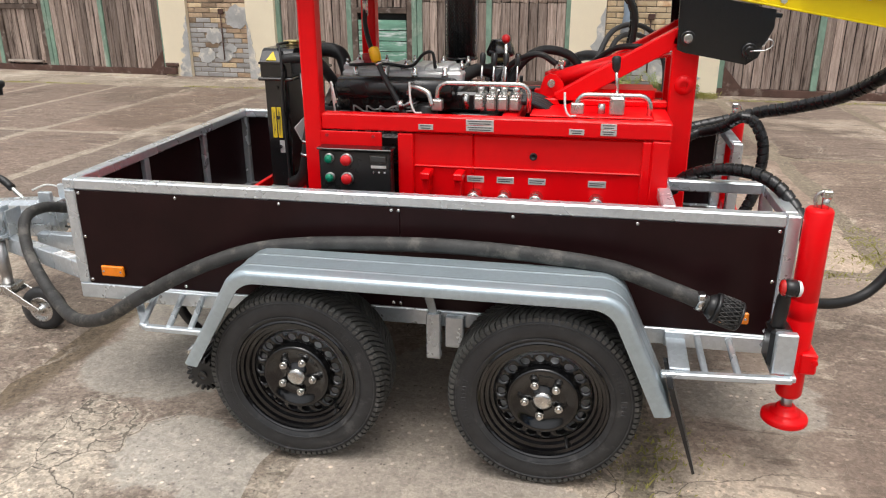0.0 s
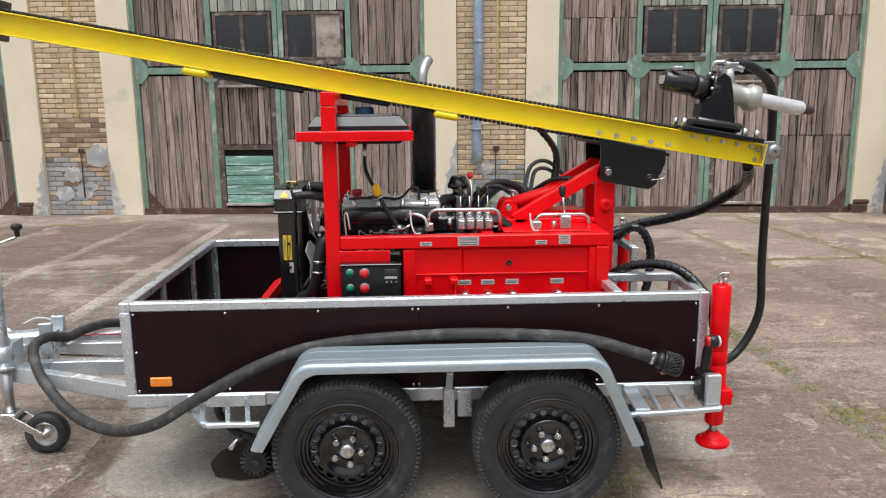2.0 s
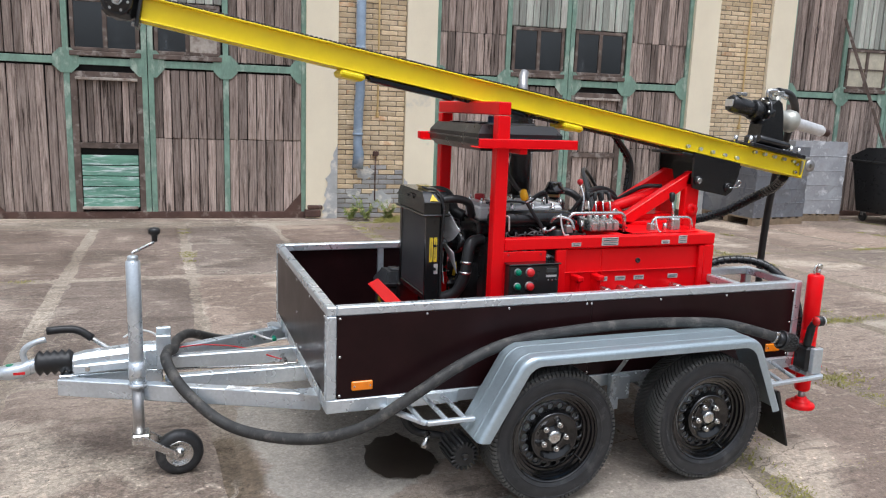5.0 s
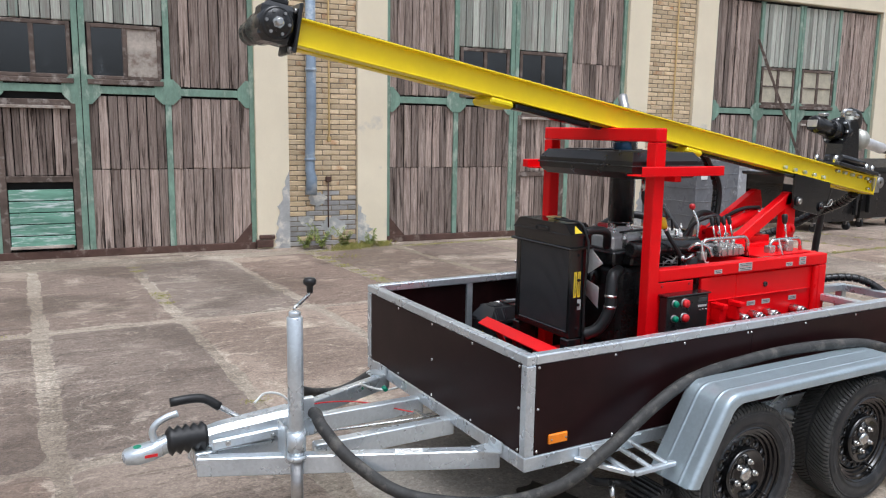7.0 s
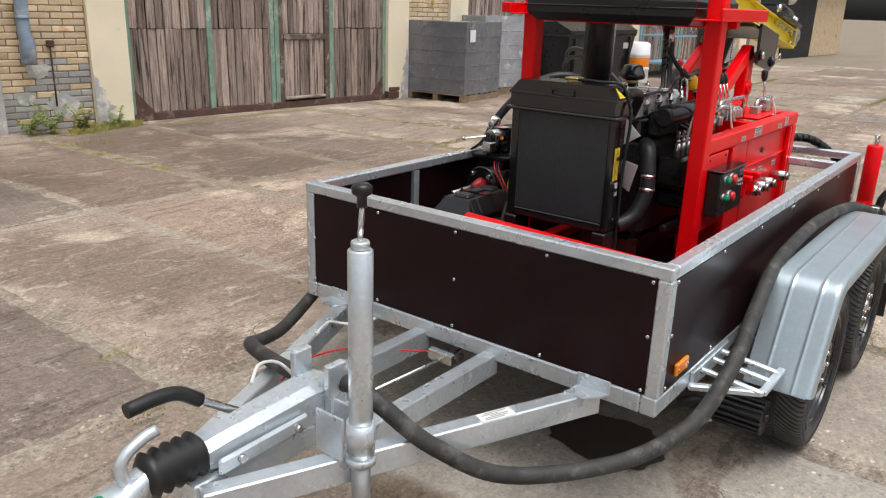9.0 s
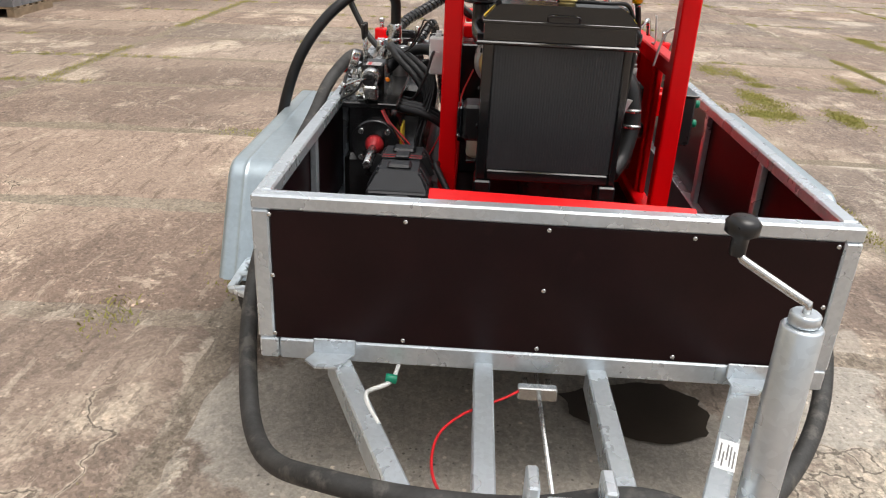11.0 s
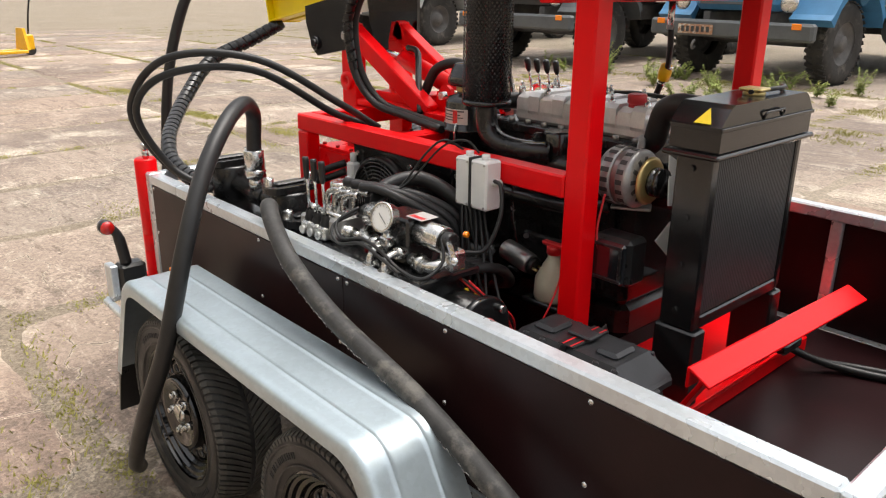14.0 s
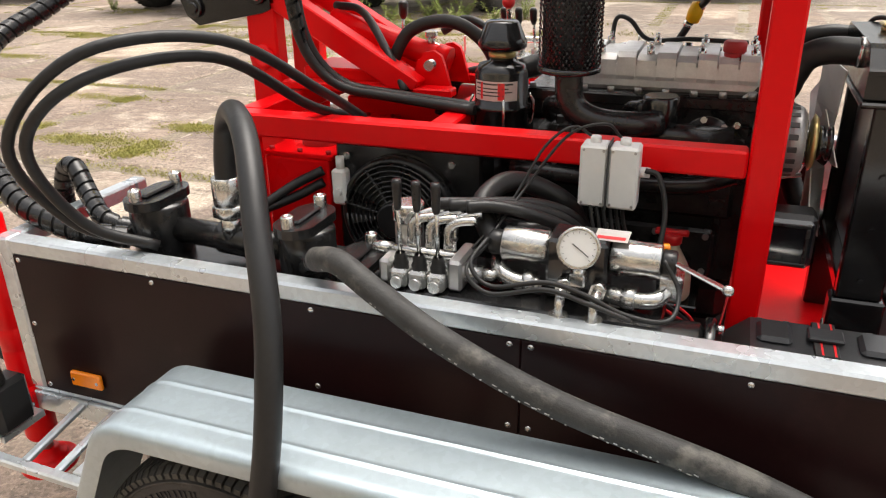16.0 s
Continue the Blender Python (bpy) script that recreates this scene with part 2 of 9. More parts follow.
def yard_surface(name, dark, middle, pale, wet, grit, relief, rand, soil=None, dust=None, patches=(), patch_colour=(0.43, 0.395, 0.345), rut=None):
    """Worn concrete or sand: broad damp stains, pale dusty wear and fine grit, laid out over the whole yard."""
    m = bpy.data.materials.new(name)
    m.use_nodes = True
    nt = m.node_tree
    N, K = nt.nodes, nt.links
    b = N["Principled BSDF"]
    geo = N.new("ShaderNodeNewGeometry")

    def tex(scale, detail=5.0, rough=0.62, warp=0.0):
        n = N.new("ShaderNodeTexNoise")
        n.inputs["Scale"].default_value, n.inputs["Detail"].default_value, n.inputs["Roughness"].default_value, n.inputs["Distortion"].default_value = scale, detail, rough, warp
        K.new(geo.outputs["Position"], n.inputs["Vector"])
        return n.outputs[0]

    def between(src, a, z, lo=0.0, hi=1.0):
        r = N.new("ShaderNodeMapRange")
        r.inputs[1].default_value, r.inputs[2].default_value, r.inputs[3].default_value, r.inputs[4].default_value = a, z, lo, hi
        K.new(src, r.inputs[0])
        return r.outputs[0]

    def mixed(fac, a, z, mode="MIX"):
        x = N.new("ShaderNodeMix")
        x.data_type, x.blend_type = "RGBA", mode
        for k, v in ((6, a), (7, z)):
            if isinstance(v, tuple):
                x.inputs[k].default_value = (*v, 1)
            else:
                K.new(v, x.inputs[k])
        if isinstance(fac, float):
            x.inputs[0].default_value = fac
        else:
            K.new(fac, x.inputs[0])
        return x.outputs[2]

    damp = between(tex(0.45, 10.0, 0.60), 0.475, 0.525)
    wear = between(tex(0.7, 10.0, 0.60), 0.55, 0.62)
    mottle = tex(7.0, 8.0, 0.78)
    fine = tex(60.0, 5.0, 0.8)
    c = mixed(damp, middle, dark)
    c = mixed(wear, c, pale)

    def math2(op, x, y):
        q = N.new("ShaderNodeMath")
        q.operation = op
        for k, v in enumerate((x, y)):
            if isinstance(v, float):
                q.inputs[k].default_value = v
            else:
                K.new(v, q.inputs[k])
        return q.outputs[0]

    # scuffed pale flecks, broken up at two sizes
    scuff = math2("MULTIPLY", between(tex(5.5, 10.0, 0.74, 0.6), 0.565, 0.585), between(tex(1.1, 4.0, 0.6), 0.47, 0.56))
    c = mixed(math2("MULTIPLY", scuff, 0.75), c, pale)
    # dark trails of dirt drawn out across the yard
    drawn = N.new("ShaderNodeMapping")
    drawn.inputs["Scale"].default_value = (1.6, 9.0, 1.0)
    drawn.inputs["Rotation"].default_value = (0.0, 0.0, 0.12)
    K.new(geo.outputs["Position"], drawn.inputs["Vector"])
    trail = N.new("ShaderNodeTexNoise")
    trail.inputs["Scale"].default_value, trail.inputs["Detail"].default_value, trail.inputs["Roughness"].default_value = 1.3, 9.0, 0.70
    K.new(drawn.outputs[0], trail.inputs["Vector"])
    c = mixed(math2("MULTIPLY", between(trail.outputs[0], 0.565, 0.60), 0.55), c, tuple(q * 0.62 for q in dark))
    c = mixed(math2("MULTIPLY", between(trail.outputs[0], 0.41, 0.385), 0.5), c, pale)
    if dust:
        # sand spread from the joints over the slab's edges, with a ragged border
        tg = N.new("ShaderNodeTexCoord")
        sg = N.new("ShaderNodeSeparateXYZ")
        K.new(tg.outputs["Generated"], sg.inputs[0])
        reach = []
        for axis, size in ((0, 1.25), (1, 3.0)):
            g = sg.outputs[axis]
            reach.append(math2("MULTIPLY", math2("MINIMUM", g, math2("SUBTRACT", 1.0, g)), size))
        edge = math2("MINIMUM", *reach)
        ragged = math2("MULTIPLY", math2("SUBTRACT", tex(3.2, 10.0, 0.72, 0.5), 0.5), 0.50)
        strip = between(math2("ADD", edge, ragged), 0.018, 0.034, 1.0, 0.0)
        strip = math2("MULTIPLY", strip, between(tex(0.55, 3.0, 0.55), 0.45, 0.57, 0.08, 0.85))
        strip = math2("MULTIPLY", strip, between(tex(16.0, 6.0, 0.75), 0.34, 0.48, 0.45, 1.0))
        c = mixed(strip, c, dust)
    sp = N.new("ShaderNodeSeparateXYZ")
    K.new(geo.outputs["Position"], sp.inputs[0])
    rag = math2("MULTIPLY", math2("SUBTRACT", tex(2.2, 8.0, 0.66), 0.5), 1.7)

    def region(cx, cy, rx, ry, soft=0.10):
        """1 inside a ragged oval of the yard, 0 outside."""
        dx = math2("DIVIDE", math2("SUBTRACT", sp.outputs[0], cx), rx)
        dy = math2("DIVIDE", math2("SUBTRACT", sp.outputs[1], cy), ry)
        d2 = math2("SQRT", math2("ADD", math2("MULTIPLY", dx, dx), math2("MULTIPLY", dy, dy)), 0.0)
        return between(math2("ADD", d2, rag), 1.0 - soft, 1.0, 1.0, 0.0)

    even = None
    for spot in patches:
        q = region(*spot)
        even = q if even is None else math2("MAXIMUM", even, q)
    if even is not None:
        c = mixed(math2("MULTIPLY", even, 0.70), c, patch_colour)
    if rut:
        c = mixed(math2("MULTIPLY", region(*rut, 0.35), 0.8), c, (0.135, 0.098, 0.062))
    # fine cracks, dusty at their edges
    bend = N.new("ShaderNodeVectorMath")
    bend.operation = "ADD"
    wob = N.new("ShaderNodeTexNoise")
    wob.inputs["Scale"].default_value, wob.inputs["Detail"].default_value = 2.6, 6.0
    K.new(geo.outputs["Position"], wob.inputs["Vector"])
    sc = N.new("ShaderNodeVectorMath")
    sc.operation = "SCALE"
    sc.inputs["Scale"].default_value = 0.5
    K.new(wob.outputs["Color"], sc.inputs[0])
    K.new(geo.outputs["Position"], bend.inputs[0])
    K.new(sc.outputs[0], bend.inputs[1])
    ve = N.new("ShaderNodeTexVoronoi")
    ve.feature = "DISTANCE_TO_EDGE"
    ve.inputs["Scale"].default_value = 0.8
    K.new(bend.outputs[0], ve.inputs["Vector"])
    gate = between(tex(0.8, 2.0, 0.5), 0.44, 0.54)
    crack = N.new("ShaderNodeMath")
    crack.operation = "MULTIPLY"
    K.new(between(ve.outputs["Distance"], 0.003, 0.010, 1.0, 0.0), crack.inputs[0])
    K.new(gate, crack.inputs[1])
    c = mixed(crack.outputs[0], c, tuple(q * 0.92 for q in pale))
    core = math2("MULTIPLY", between(ve.outputs["Distance"], 0.0012, 0.0032, 1.0, 0.0), gate)
    c = mixed(math2("MULTIPLY", core, 0.8), c, tuple(q * 0.35 for q in dark))
    if soil:
        # earth and moss fill the joints towards the open yard
        sx = N.new("ShaderNodeSeparateXYZ")
        K.new(geo.outputs["Position"], sx.inputs[0])
        reach = N.new("ShaderNodeMath")
        reach.operation = "MULTIPLY_ADD"
        K.new(tex(0.7, 4.0), reach.inputs[0])
        reach.inputs[1].default_value = 4.0
        K.new(sx.outputs[0], reach.inputs[2])
        c = mixed(between(reach.outputs[0], 3.0, 5.0), c, soil)
    hs = N.new("ShaderNodeHueSaturation")
    K.new(c, hs.inputs["Color"])

    def times(x, y):
        q = N.new("ShaderNodeMath")
        q.operation = "MULTIPLY"
        K.new(x, q.inputs[0])
        K.new(y, q.inputs[1])
        return q.outputs[0]

    val = times(between(mottle, 0.25, 0.75, 0.88, 1.12), between(fine, 0.3, 0.7, 1 - grit, 1 + grit))
    # gravel that shows in the worn concrete: stones of differing brightness, dark pits between
    expo = between(tex(0.9, 6.0, 0.7), 0.40, 0.62)
    if even is not None:
        expo = math2("MULTIPLY", expo, math2("SUBTRACT", 1.0, math2("MULTIPLY", even, 0.8)))
    for size, amount in ((48.0, 0.27), (115.0, 0.28)):
        v = N.new("ShaderNodeTexVoronoi")
        v.inputs["Scale"].default_value = size
        K.new(geo.outputs["Position"], v.inputs["Vector"])
        sep = N.new("ShaderNodeSeparateColor")
        K.new(v.outputs["Color"], sep.inputs[0])
        tone = between(sep.outputs[0], 0.0, 1.0, -amount, amount * 1.15)
        one = N.new("ShaderNodeMath")
        one.operation = "MULTIPLY_ADD"
        K.new(tone, one.inputs[0])
        K.new(between(expo, 0.0, 1.0, 0.35, 1.0), one.inputs[1])
        one.inputs[2].default_value = 1.0
        val = times(val, one.outputs[0])
    # single pale pebbles and dark crumbs
    for size, most, tone in ((34.0, 0.30, 1.75), (52.0, 0.26, 0.42), (26.0, 0.16, 0.40)):
        v = N.new("ShaderNodeTexVoronoi")
        v.inputs["Scale"].default_value = size
        K.new(geo.outputs["Position"], v.inputs["Vector"])
        sep = N.new("ShaderNodeSeparateColor")
        K.new(v.outputs["Color"], sep.inputs[0])
        few = math2("MULTIPLY", between(sep.outputs[1], 0.80, 0.84), between(tex(1.3, 4.0, 0.6), 0.46, 0.56, 0.12, 1.0))
        dot = math2("MULTIPLY", between(v.outputs["Distance"], most * 0.7, most, 1.0, 0.0), few)
        val = times(val, between(dot, 0.0, 1.0, 1.0, tone))
    if rand:
        oi = N.new("ShaderNodeObjectInfo")
        val = times(val, between(oi.outputs["Random"], 0.0, 1.0, 1 - rand, 1 + rand))
        w7 = N.new("ShaderNodeMath")
        w7.operation = "PINGPONG"
        w7.inputs[1].default_value = 0.13
        K.new(oi.outputs["Random"], w7.inputs[0])
        tint = mixed(between(w7.outputs[0], 0.0, 0.13), (1.03, 0.95, 0.90), (0.97, 0.985, 0.98))
        K.new(mixed(1.0, c, tint, "MULTIPLY"), hs.inputs["Color"])
    K.new(val, hs.inputs["Value"])
    K.new(hs.outputs[0], b.inputs["Base Color"])
    K.new(between(damp, 0.0, 1.0, 0.88, wet), b.inputs["Roughness"])
    b.inputs["Specular IOR Level"].default_value = 0.3
    ad = N.new("ShaderNodeMath")
    ad.operation = "MULTIPLY_ADD"
    K.new(mottle, ad.inputs[0])
    ad.inputs[1].default_value = 1.6
    K.new(fine, ad.inputs[2])
    bp = N.new("ShaderNodeBump")
    bp.inputs["Strength"].default_value, bp.inputs["Distance"].default_value = relief, 0.012
    K.new(ad.outputs[0], bp.inputs["Height"])
    K.new(bp.outputs[0], b.inputs["Normal"])
    return m


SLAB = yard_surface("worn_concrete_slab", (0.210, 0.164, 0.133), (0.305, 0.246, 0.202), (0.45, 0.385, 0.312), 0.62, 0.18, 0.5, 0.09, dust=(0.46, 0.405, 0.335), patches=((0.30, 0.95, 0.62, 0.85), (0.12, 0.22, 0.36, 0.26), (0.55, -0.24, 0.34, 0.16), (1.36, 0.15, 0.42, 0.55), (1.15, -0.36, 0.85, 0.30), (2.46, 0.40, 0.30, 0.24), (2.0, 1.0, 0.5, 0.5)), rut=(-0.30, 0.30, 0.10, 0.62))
SLAB_DAMP = yard_surface("damp_concrete_slab", (0.155, 0.121, 0.099), (0.215, 0.170, 0.141), (0.37, 0.313, 0.258), 0.52, 0.19, 0.45, 0.10, dust=(0.43, 0.375, 0.31))
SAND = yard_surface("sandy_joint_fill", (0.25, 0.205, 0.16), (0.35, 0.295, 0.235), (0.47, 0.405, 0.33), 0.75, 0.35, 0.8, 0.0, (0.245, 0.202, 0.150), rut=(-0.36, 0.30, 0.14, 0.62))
GRASS = mat("short_grass", (0.29, 0.295, 0.075), 0.8, col2=(0.38, 0.335, 0.12), scale=12, fine=90, var=0.45, bump=0.0, spec=0.2)
LEAF = mat("weed_leaf", (0.24, 0.33, 0.08), 0.7, col2=(0.42, 0.43, 0.15), scale=5, fine=60, var=0.4, bump=0.0, spec=0.3)


# ---- building blocks ----
class Shape:
    """Collects vertices and faces of one part."""

    def __init__(self):
        self.v, self.f, self.s = [], [], []

    def add(self, verts, faces, smooth=False, m=None):
        n = len(self.v)
        self.v += [tuple(m @ Vector(p)) for p in verts] if m is not None else [tuple(p) for p in verts]
        self.f += [tuple(i + n for i in q) for q in faces]
        self.s += [smooth] * len(faces)
        return self

    def box(self, lo, hi, b=0.003, m=None):
        """A box with chamfered edges."""
        lo, hi = [min(a, c) for a, c in zip(lo, hi)], [max(a, c) for a, c in zip(lo, hi)]
        b = min(b, 0.45 * min(h - l for l, h in zip(lo, hi)))
        verts, at = [], {}
        for ix in (0, 1):
            for iy in (0, 1):
                for iz in (0, 1):
                    sgn = [1 if i else -1 for i in (ix, iy, iz)]
                    c = [hi[k] if i else lo[k] for k, i in enumerate((ix, iy, iz))]
                    for k in range(3):
                        p = [c[j] - (0 if j == k else sgn[j] * b) for j in range(3)]
                        at[ix, iy, iz, k] = len(verts)
                        verts.append(p)
        faces = []
        for k in range(3):
            i, j = (k + 1) % 3, (k + 2) % 3
            for e in (0, 1):
                loop = []
                for p, q in ((0, 0), (1, 0), (1, 1), (0, 1)):
                    idx = [0, 0, 0]
                    idx[k], idx[i], idx[j] = e, p, q
                    loop.append(at[(*idx, k)])
                faces.append(loop if e else loop[::-1])
            for p in (0, 1):
                for q in (0, 1):
                    a, c = [0, 0, 0], [0, 0, 0]
                    a[i] = c[i] = p
                    a[j] = c[j] = q
                    c[k] = 1
                    loop = [at[(*a, i)], at[(*c, i)], at[(*c, j)], at[(*a, j)]]
                    faces.append(loop if (p == q) == 1 else loop[::-1])
        for ix in (0, 1):
            for iy in (0, 1):
                for iz in (0, 1):
                    loop = [at[ix, iy, iz, k] for k in range(3)]
                    faces.append(loop if (ix + iy + iz) % 2 else loop[::-1])
        return self.add(verts, faces, False, m)

    def bar(self, p0, p1, w, h, b=0.003, up=(0, 0, 1)):
        """A square bar from p0 to p1: w across, h along up."""
        p0, p1 = Vector(p0), Vector(p1)
        d = p1 - p0
        x = d.normalized()
        y = Vector(up).cross(x).normalized()
        z = x.cross(y)
        m = Matrix.Translation(p0) @ Matrix((x, y, z)).transposed().to_4x4()
        return self.box((0, -w / 2, -h / 2), (d.length, w / 2, h / 2), b, m)

    def lathe(self, profile, origin, axis, n=24, smooth=True, close=False):
        """Turns (radius, along) points round an axis."""
        a = Vector(axis).normalized()
        e = a.orthogonal().normalized()
        g = a.cross(e)
        o = Vector(origin)
        verts = [o + a * h + (e * math.cos(2 * math.pi * k / n) + g * math.sin(2 * math.pi * k / n)) * r for r, h in profile for k in range(n)]
        faces = []
        m = len(profile)
        for i in range(m if close else m - 1):
            j = (i + 1) % m
            faces += [(i * n + k, i * n + (k + 1) % n, j * n + (k + 1) % n, j * n + k) for k in range(n)]
        self.add(verts, faces, smooth)
        return self

    def cyl(self, p0, p1, r, r1=None, n=14, b=0.0):
        """A capped rod or cone, with chamfered rims if b is given."""
        p0, p1 = Vector(p0), Vector(p1)
        h = (p1 - p0).length
        r1 = r if r1 is None else r1
        b = min(b, r * 0.45, r1 * 0.45, h * 0.3)
        prof = [(r, 0), (r1, h)] if not b else [(r - b, 0), (r, b), (r1, h - b), (r1 - b, h)]
        first = len(self.v)
        self.lathe(prof, p0, p1 - p0, n)
        last = len(self.v) - n
        self.f += [tuple(first + k for k in range(n))[::-1], tuple(last + k for k in range(n))]
        self.s += [False, False]
        return self

    def tube(self, pts, r, n=10, flat=1.0):
        """A round hose or pipe along points; r may be a list."""
        pts = [Vector(p) for p in pts]
        rs = r if isinstance(r, list) else [r] * len(pts)
        t0 = (pts[1] - pts[0]).normalized()
        e = t0.orthogonal().normalized()
        verts = []
        for i, p in enumerate(pts):
            t = (pts[min(i + 1, len(pts) - 1)] - pts[max(i - 1, 0)]).normalized()
            e = (e - t * e.dot(t)).normalized()
            g = t.cross(e)
            verts += [p + (e * math.cos(2 * math.pi * k / n) + g * math.sin(2 * math.pi * k / n) * flat) * rs[i] for k in range(n)]
        faces = [(i * n + k, i * n + (k + 1) % n, (i + 1) * n + (k + 1) % n, (i + 1) * n + k) for i in range(len(pts) - 1) for k in range(n)]
        self.add(verts, faces, True)
        n0 = len(self.v) - len(verts)
        self.f += [tuple(n0 + k for k in range(n))[::-1], tuple(len(self.v) - n + k for k in range(n))]
        self.s += [False, False]
        return self

    def prism(self, poly, place, thick, m=None):
        """Extrudes a flat outline: place(a, b) gives a point, thick is a vector."""
        base = [Vector(place(a, b)) for a, b in poly]
        t = Vector(thick)
        n = len(base)
        faces = [tuple(range(n))[::-1], tuple(range(n, 2 * n))] + [(k, (k + 1) % n, n + (k + 1) % n, n + k) for k in range(n)]
        return self.add(base + [p + t for p in base], faces, False, m)

    def ball(self, c, r, n=12, squash=1.0):
        prof = [(r * math.sin(math.pi * k / 8) + 1e-5, -r * squash * math.cos(math.pi * k / 8)) for k in range(9)]
        return self.lathe(prof, c, (0, 0, 1), n)

    def flipped(self, f):
        """The same shape through a point function that mirrors it."""
        s = Shape()
        s.v = [tuple(f(*p)) for p in self.v]
        s.f = [q[::-1] for q in self.f]
        s.s = list(self.s)
        return s


ORIGIN = {}


def thing(name, label, category, at=(0, 0, 0), m=None, group="", kind="", moved=(0, 0, 0)):
    """An Empty at its base; moved sets the whole thing off from the plan its parts are drawn in."""
    ob = new(name)
    ob.empty_display_size = 0.1
    if m is None:
        ob.location = Vector(at) + Vector(moved)
        ORIGIN[ob.name] = Vector(at)
    else:
        ob.matrix_world = m
        ORIGIN[ob.name] = Vector((0, 0, 0))
    return tagged(ob, label, category, group, kind)


def mesh_of(name, sh, material, off=(0, 0, 0)):
    me = bpy.data.meshes.new(name)
    o = Vector(off)
    me.from_pydata([Vector(p) - o for p in sh.v], [], sh.f)
    me.polygons.foreach_set("use_smooth", sh.s)
    me.materials.append(material)
    me.update()
    return me


def part(name, sh, material, parent, label="", kind=""):
    """One mesh object under a thing or a part."""
    off = ORIGIN[parent.name]
    ob = new(name, mesh_of(name, sh, material, off))
    ob.parent = parent
    ORIGIN[ob.name] = off
    return tagged(ob, label, "", "", kind)


def piece(name, me, parent, m):
    ob = new(name, me)
    ob.parent = parent
    ob.matrix_basis = m
    ORIGIN[ob.name] = Vector((0, 0, 0))
    return ob


def solo(name, sh, material, label, category, at, group="", kind=""):
    """A thing that is one single mesh."""
    ob = new(name, mesh_of(name, sh, material, at))
    ob.location = at
    ORIGIN[ob.name] = Vector(at)
    return tagged(ob, label, category, group, kind)


def smooth_path(pts, n=8):
    """A Catmull-Rom line through points."""
    p = [Vector(q) for q in pts]
    p = [p[0] * 2 - p[1]] + p + [p[-1] * 2 - p[-2]]
    res = []
    for i in range(1, len(p) - 2):
        for k in range(n):
            t = k / n
            a, b, c, d = p[i - 1], p[i], p[i + 1], p[i + 2]
            res.append(0.5 * (2 * b + (c - a) * t + (2 * a - 5 * b + 4 * c - d) * t * t + (3 * b - a - 3 * c + d) * t ** 3))
    return res + [p[-2]]


def arc(c, r, a0, a1, n):
    return [(c[0] + r * math.cos(radians(a0 + (a1 - a0) * k / n)), c[1] + r * math.sin(radians(a0 + (a1 - a0) * k / n))) for k in range(n + 1)]


# ---- ground ----
def gz(x, y):
    """The yard falls a little towards the garages."""
    t = min(max((y - 2.0) / 7.0, 0), 1)
    return -0.10 * t * t * (3 - 2 * t)


def build_ground():
    xs = [-400, -120, -40, -20] + [-10 + 0.16 * i for i in range(150)] + [14 + 0.8 * i for i in range(16)] + [45, 80, 160, 400]
    ys = [-400, -120, -45, -25] + [-16 + 0.8 * i for i in range(9)] + [-8.8 + 0.16 * i for i in range(118)] + [10.2, 12, 14, 30, 100, 400]
    sh = Shape()
    verts = [(x, y, gz(x, y) - 0.0125 + 0.008 * noise.noise((x * 1.3, y * 1.3, 0)) + 0.006 * noise.noise((x * 6.0, y * 6.0, 4))) for y in ys for x in xs]
    w = len(xs)
    sh.add(verts, [(j * w + i, j * w + i + 1, (j + 1) * w + i + 1, (j + 1) * w + i) for j in range(len(ys) - 1) for i in range(w - 1)], True)
    return solo("ground", sh, SAND, "sandy concrete yard ground between worn slabs", "ground", (0, 0, 0), kind="structure")


ground = build_ground()
JOINTS_Y = [-12.5, -9.5, -6.5, -3.45, -1.22, 1.83, 4.75, 8.3]
JOINTS_X = [-1.5 - 1.22 * k for k in range(7, 0, -1)] + [-1.5, -0.36, 0.86, 2.06, 3.5, 4.9] + [4.9 + 1.25 * k for k in range(1, 18)]
SLAB_X = 1.27


# ---- garage row ----
WALL = pose(0, 9.05, 0, 0, 0, -4.7)
PERIOD, DOOR_W, BASE = 6.55, 4.53, -0.10
rng = random.Random(4)


def plank_mesh(w, h, material, seed):
    r = random.Random(seed)
    sh = Shape()
    sh.box((-w / 2 + 0.0055, -0.012, 0), (w / 2 - 0.0055, 0.012, h), 0.005)
    sh.v = [(x + r.uniform(-0.002, 0.002), y + r.uniform(-0.003, 0.003), z + (r.uniform(-0.012, 0.012) if z < h / 2 else r.uniform(-0.006, 0.006))) for x, y, z in sh.v]
    return mesh_of("plank", sh, material)


PLANKS = {}


def planks(parent, u0, u1, z0, z1, material, y=0.0, wide=0.128):
    n = max(1, round((u1 - u0) / wide))
    w = (u1 - u0) / n
    for k in range(n):
        key = (round(w, 3), round(z1 - z0, 2), material.name, rng.randrange(3))
        if key not in PLANKS:
            PLANKS[key] = plank_mesh(w, z1 - z0, material, len(PLANKS))
        piece("plank", PLANKS[key], parent, pose(u0 + w * (k + 0.5), y + rng.uniform(-0.010, 0.010), z0, 0, rng.uniform(-0.25, 0.25), 0))


def octagon(cx, cz, r):
    return [(cx + r * math.cos(radians(22.5 + 45 * k)), cz + r * math.sin(radians(22.5 + 45 * k))) for k in range(8)]


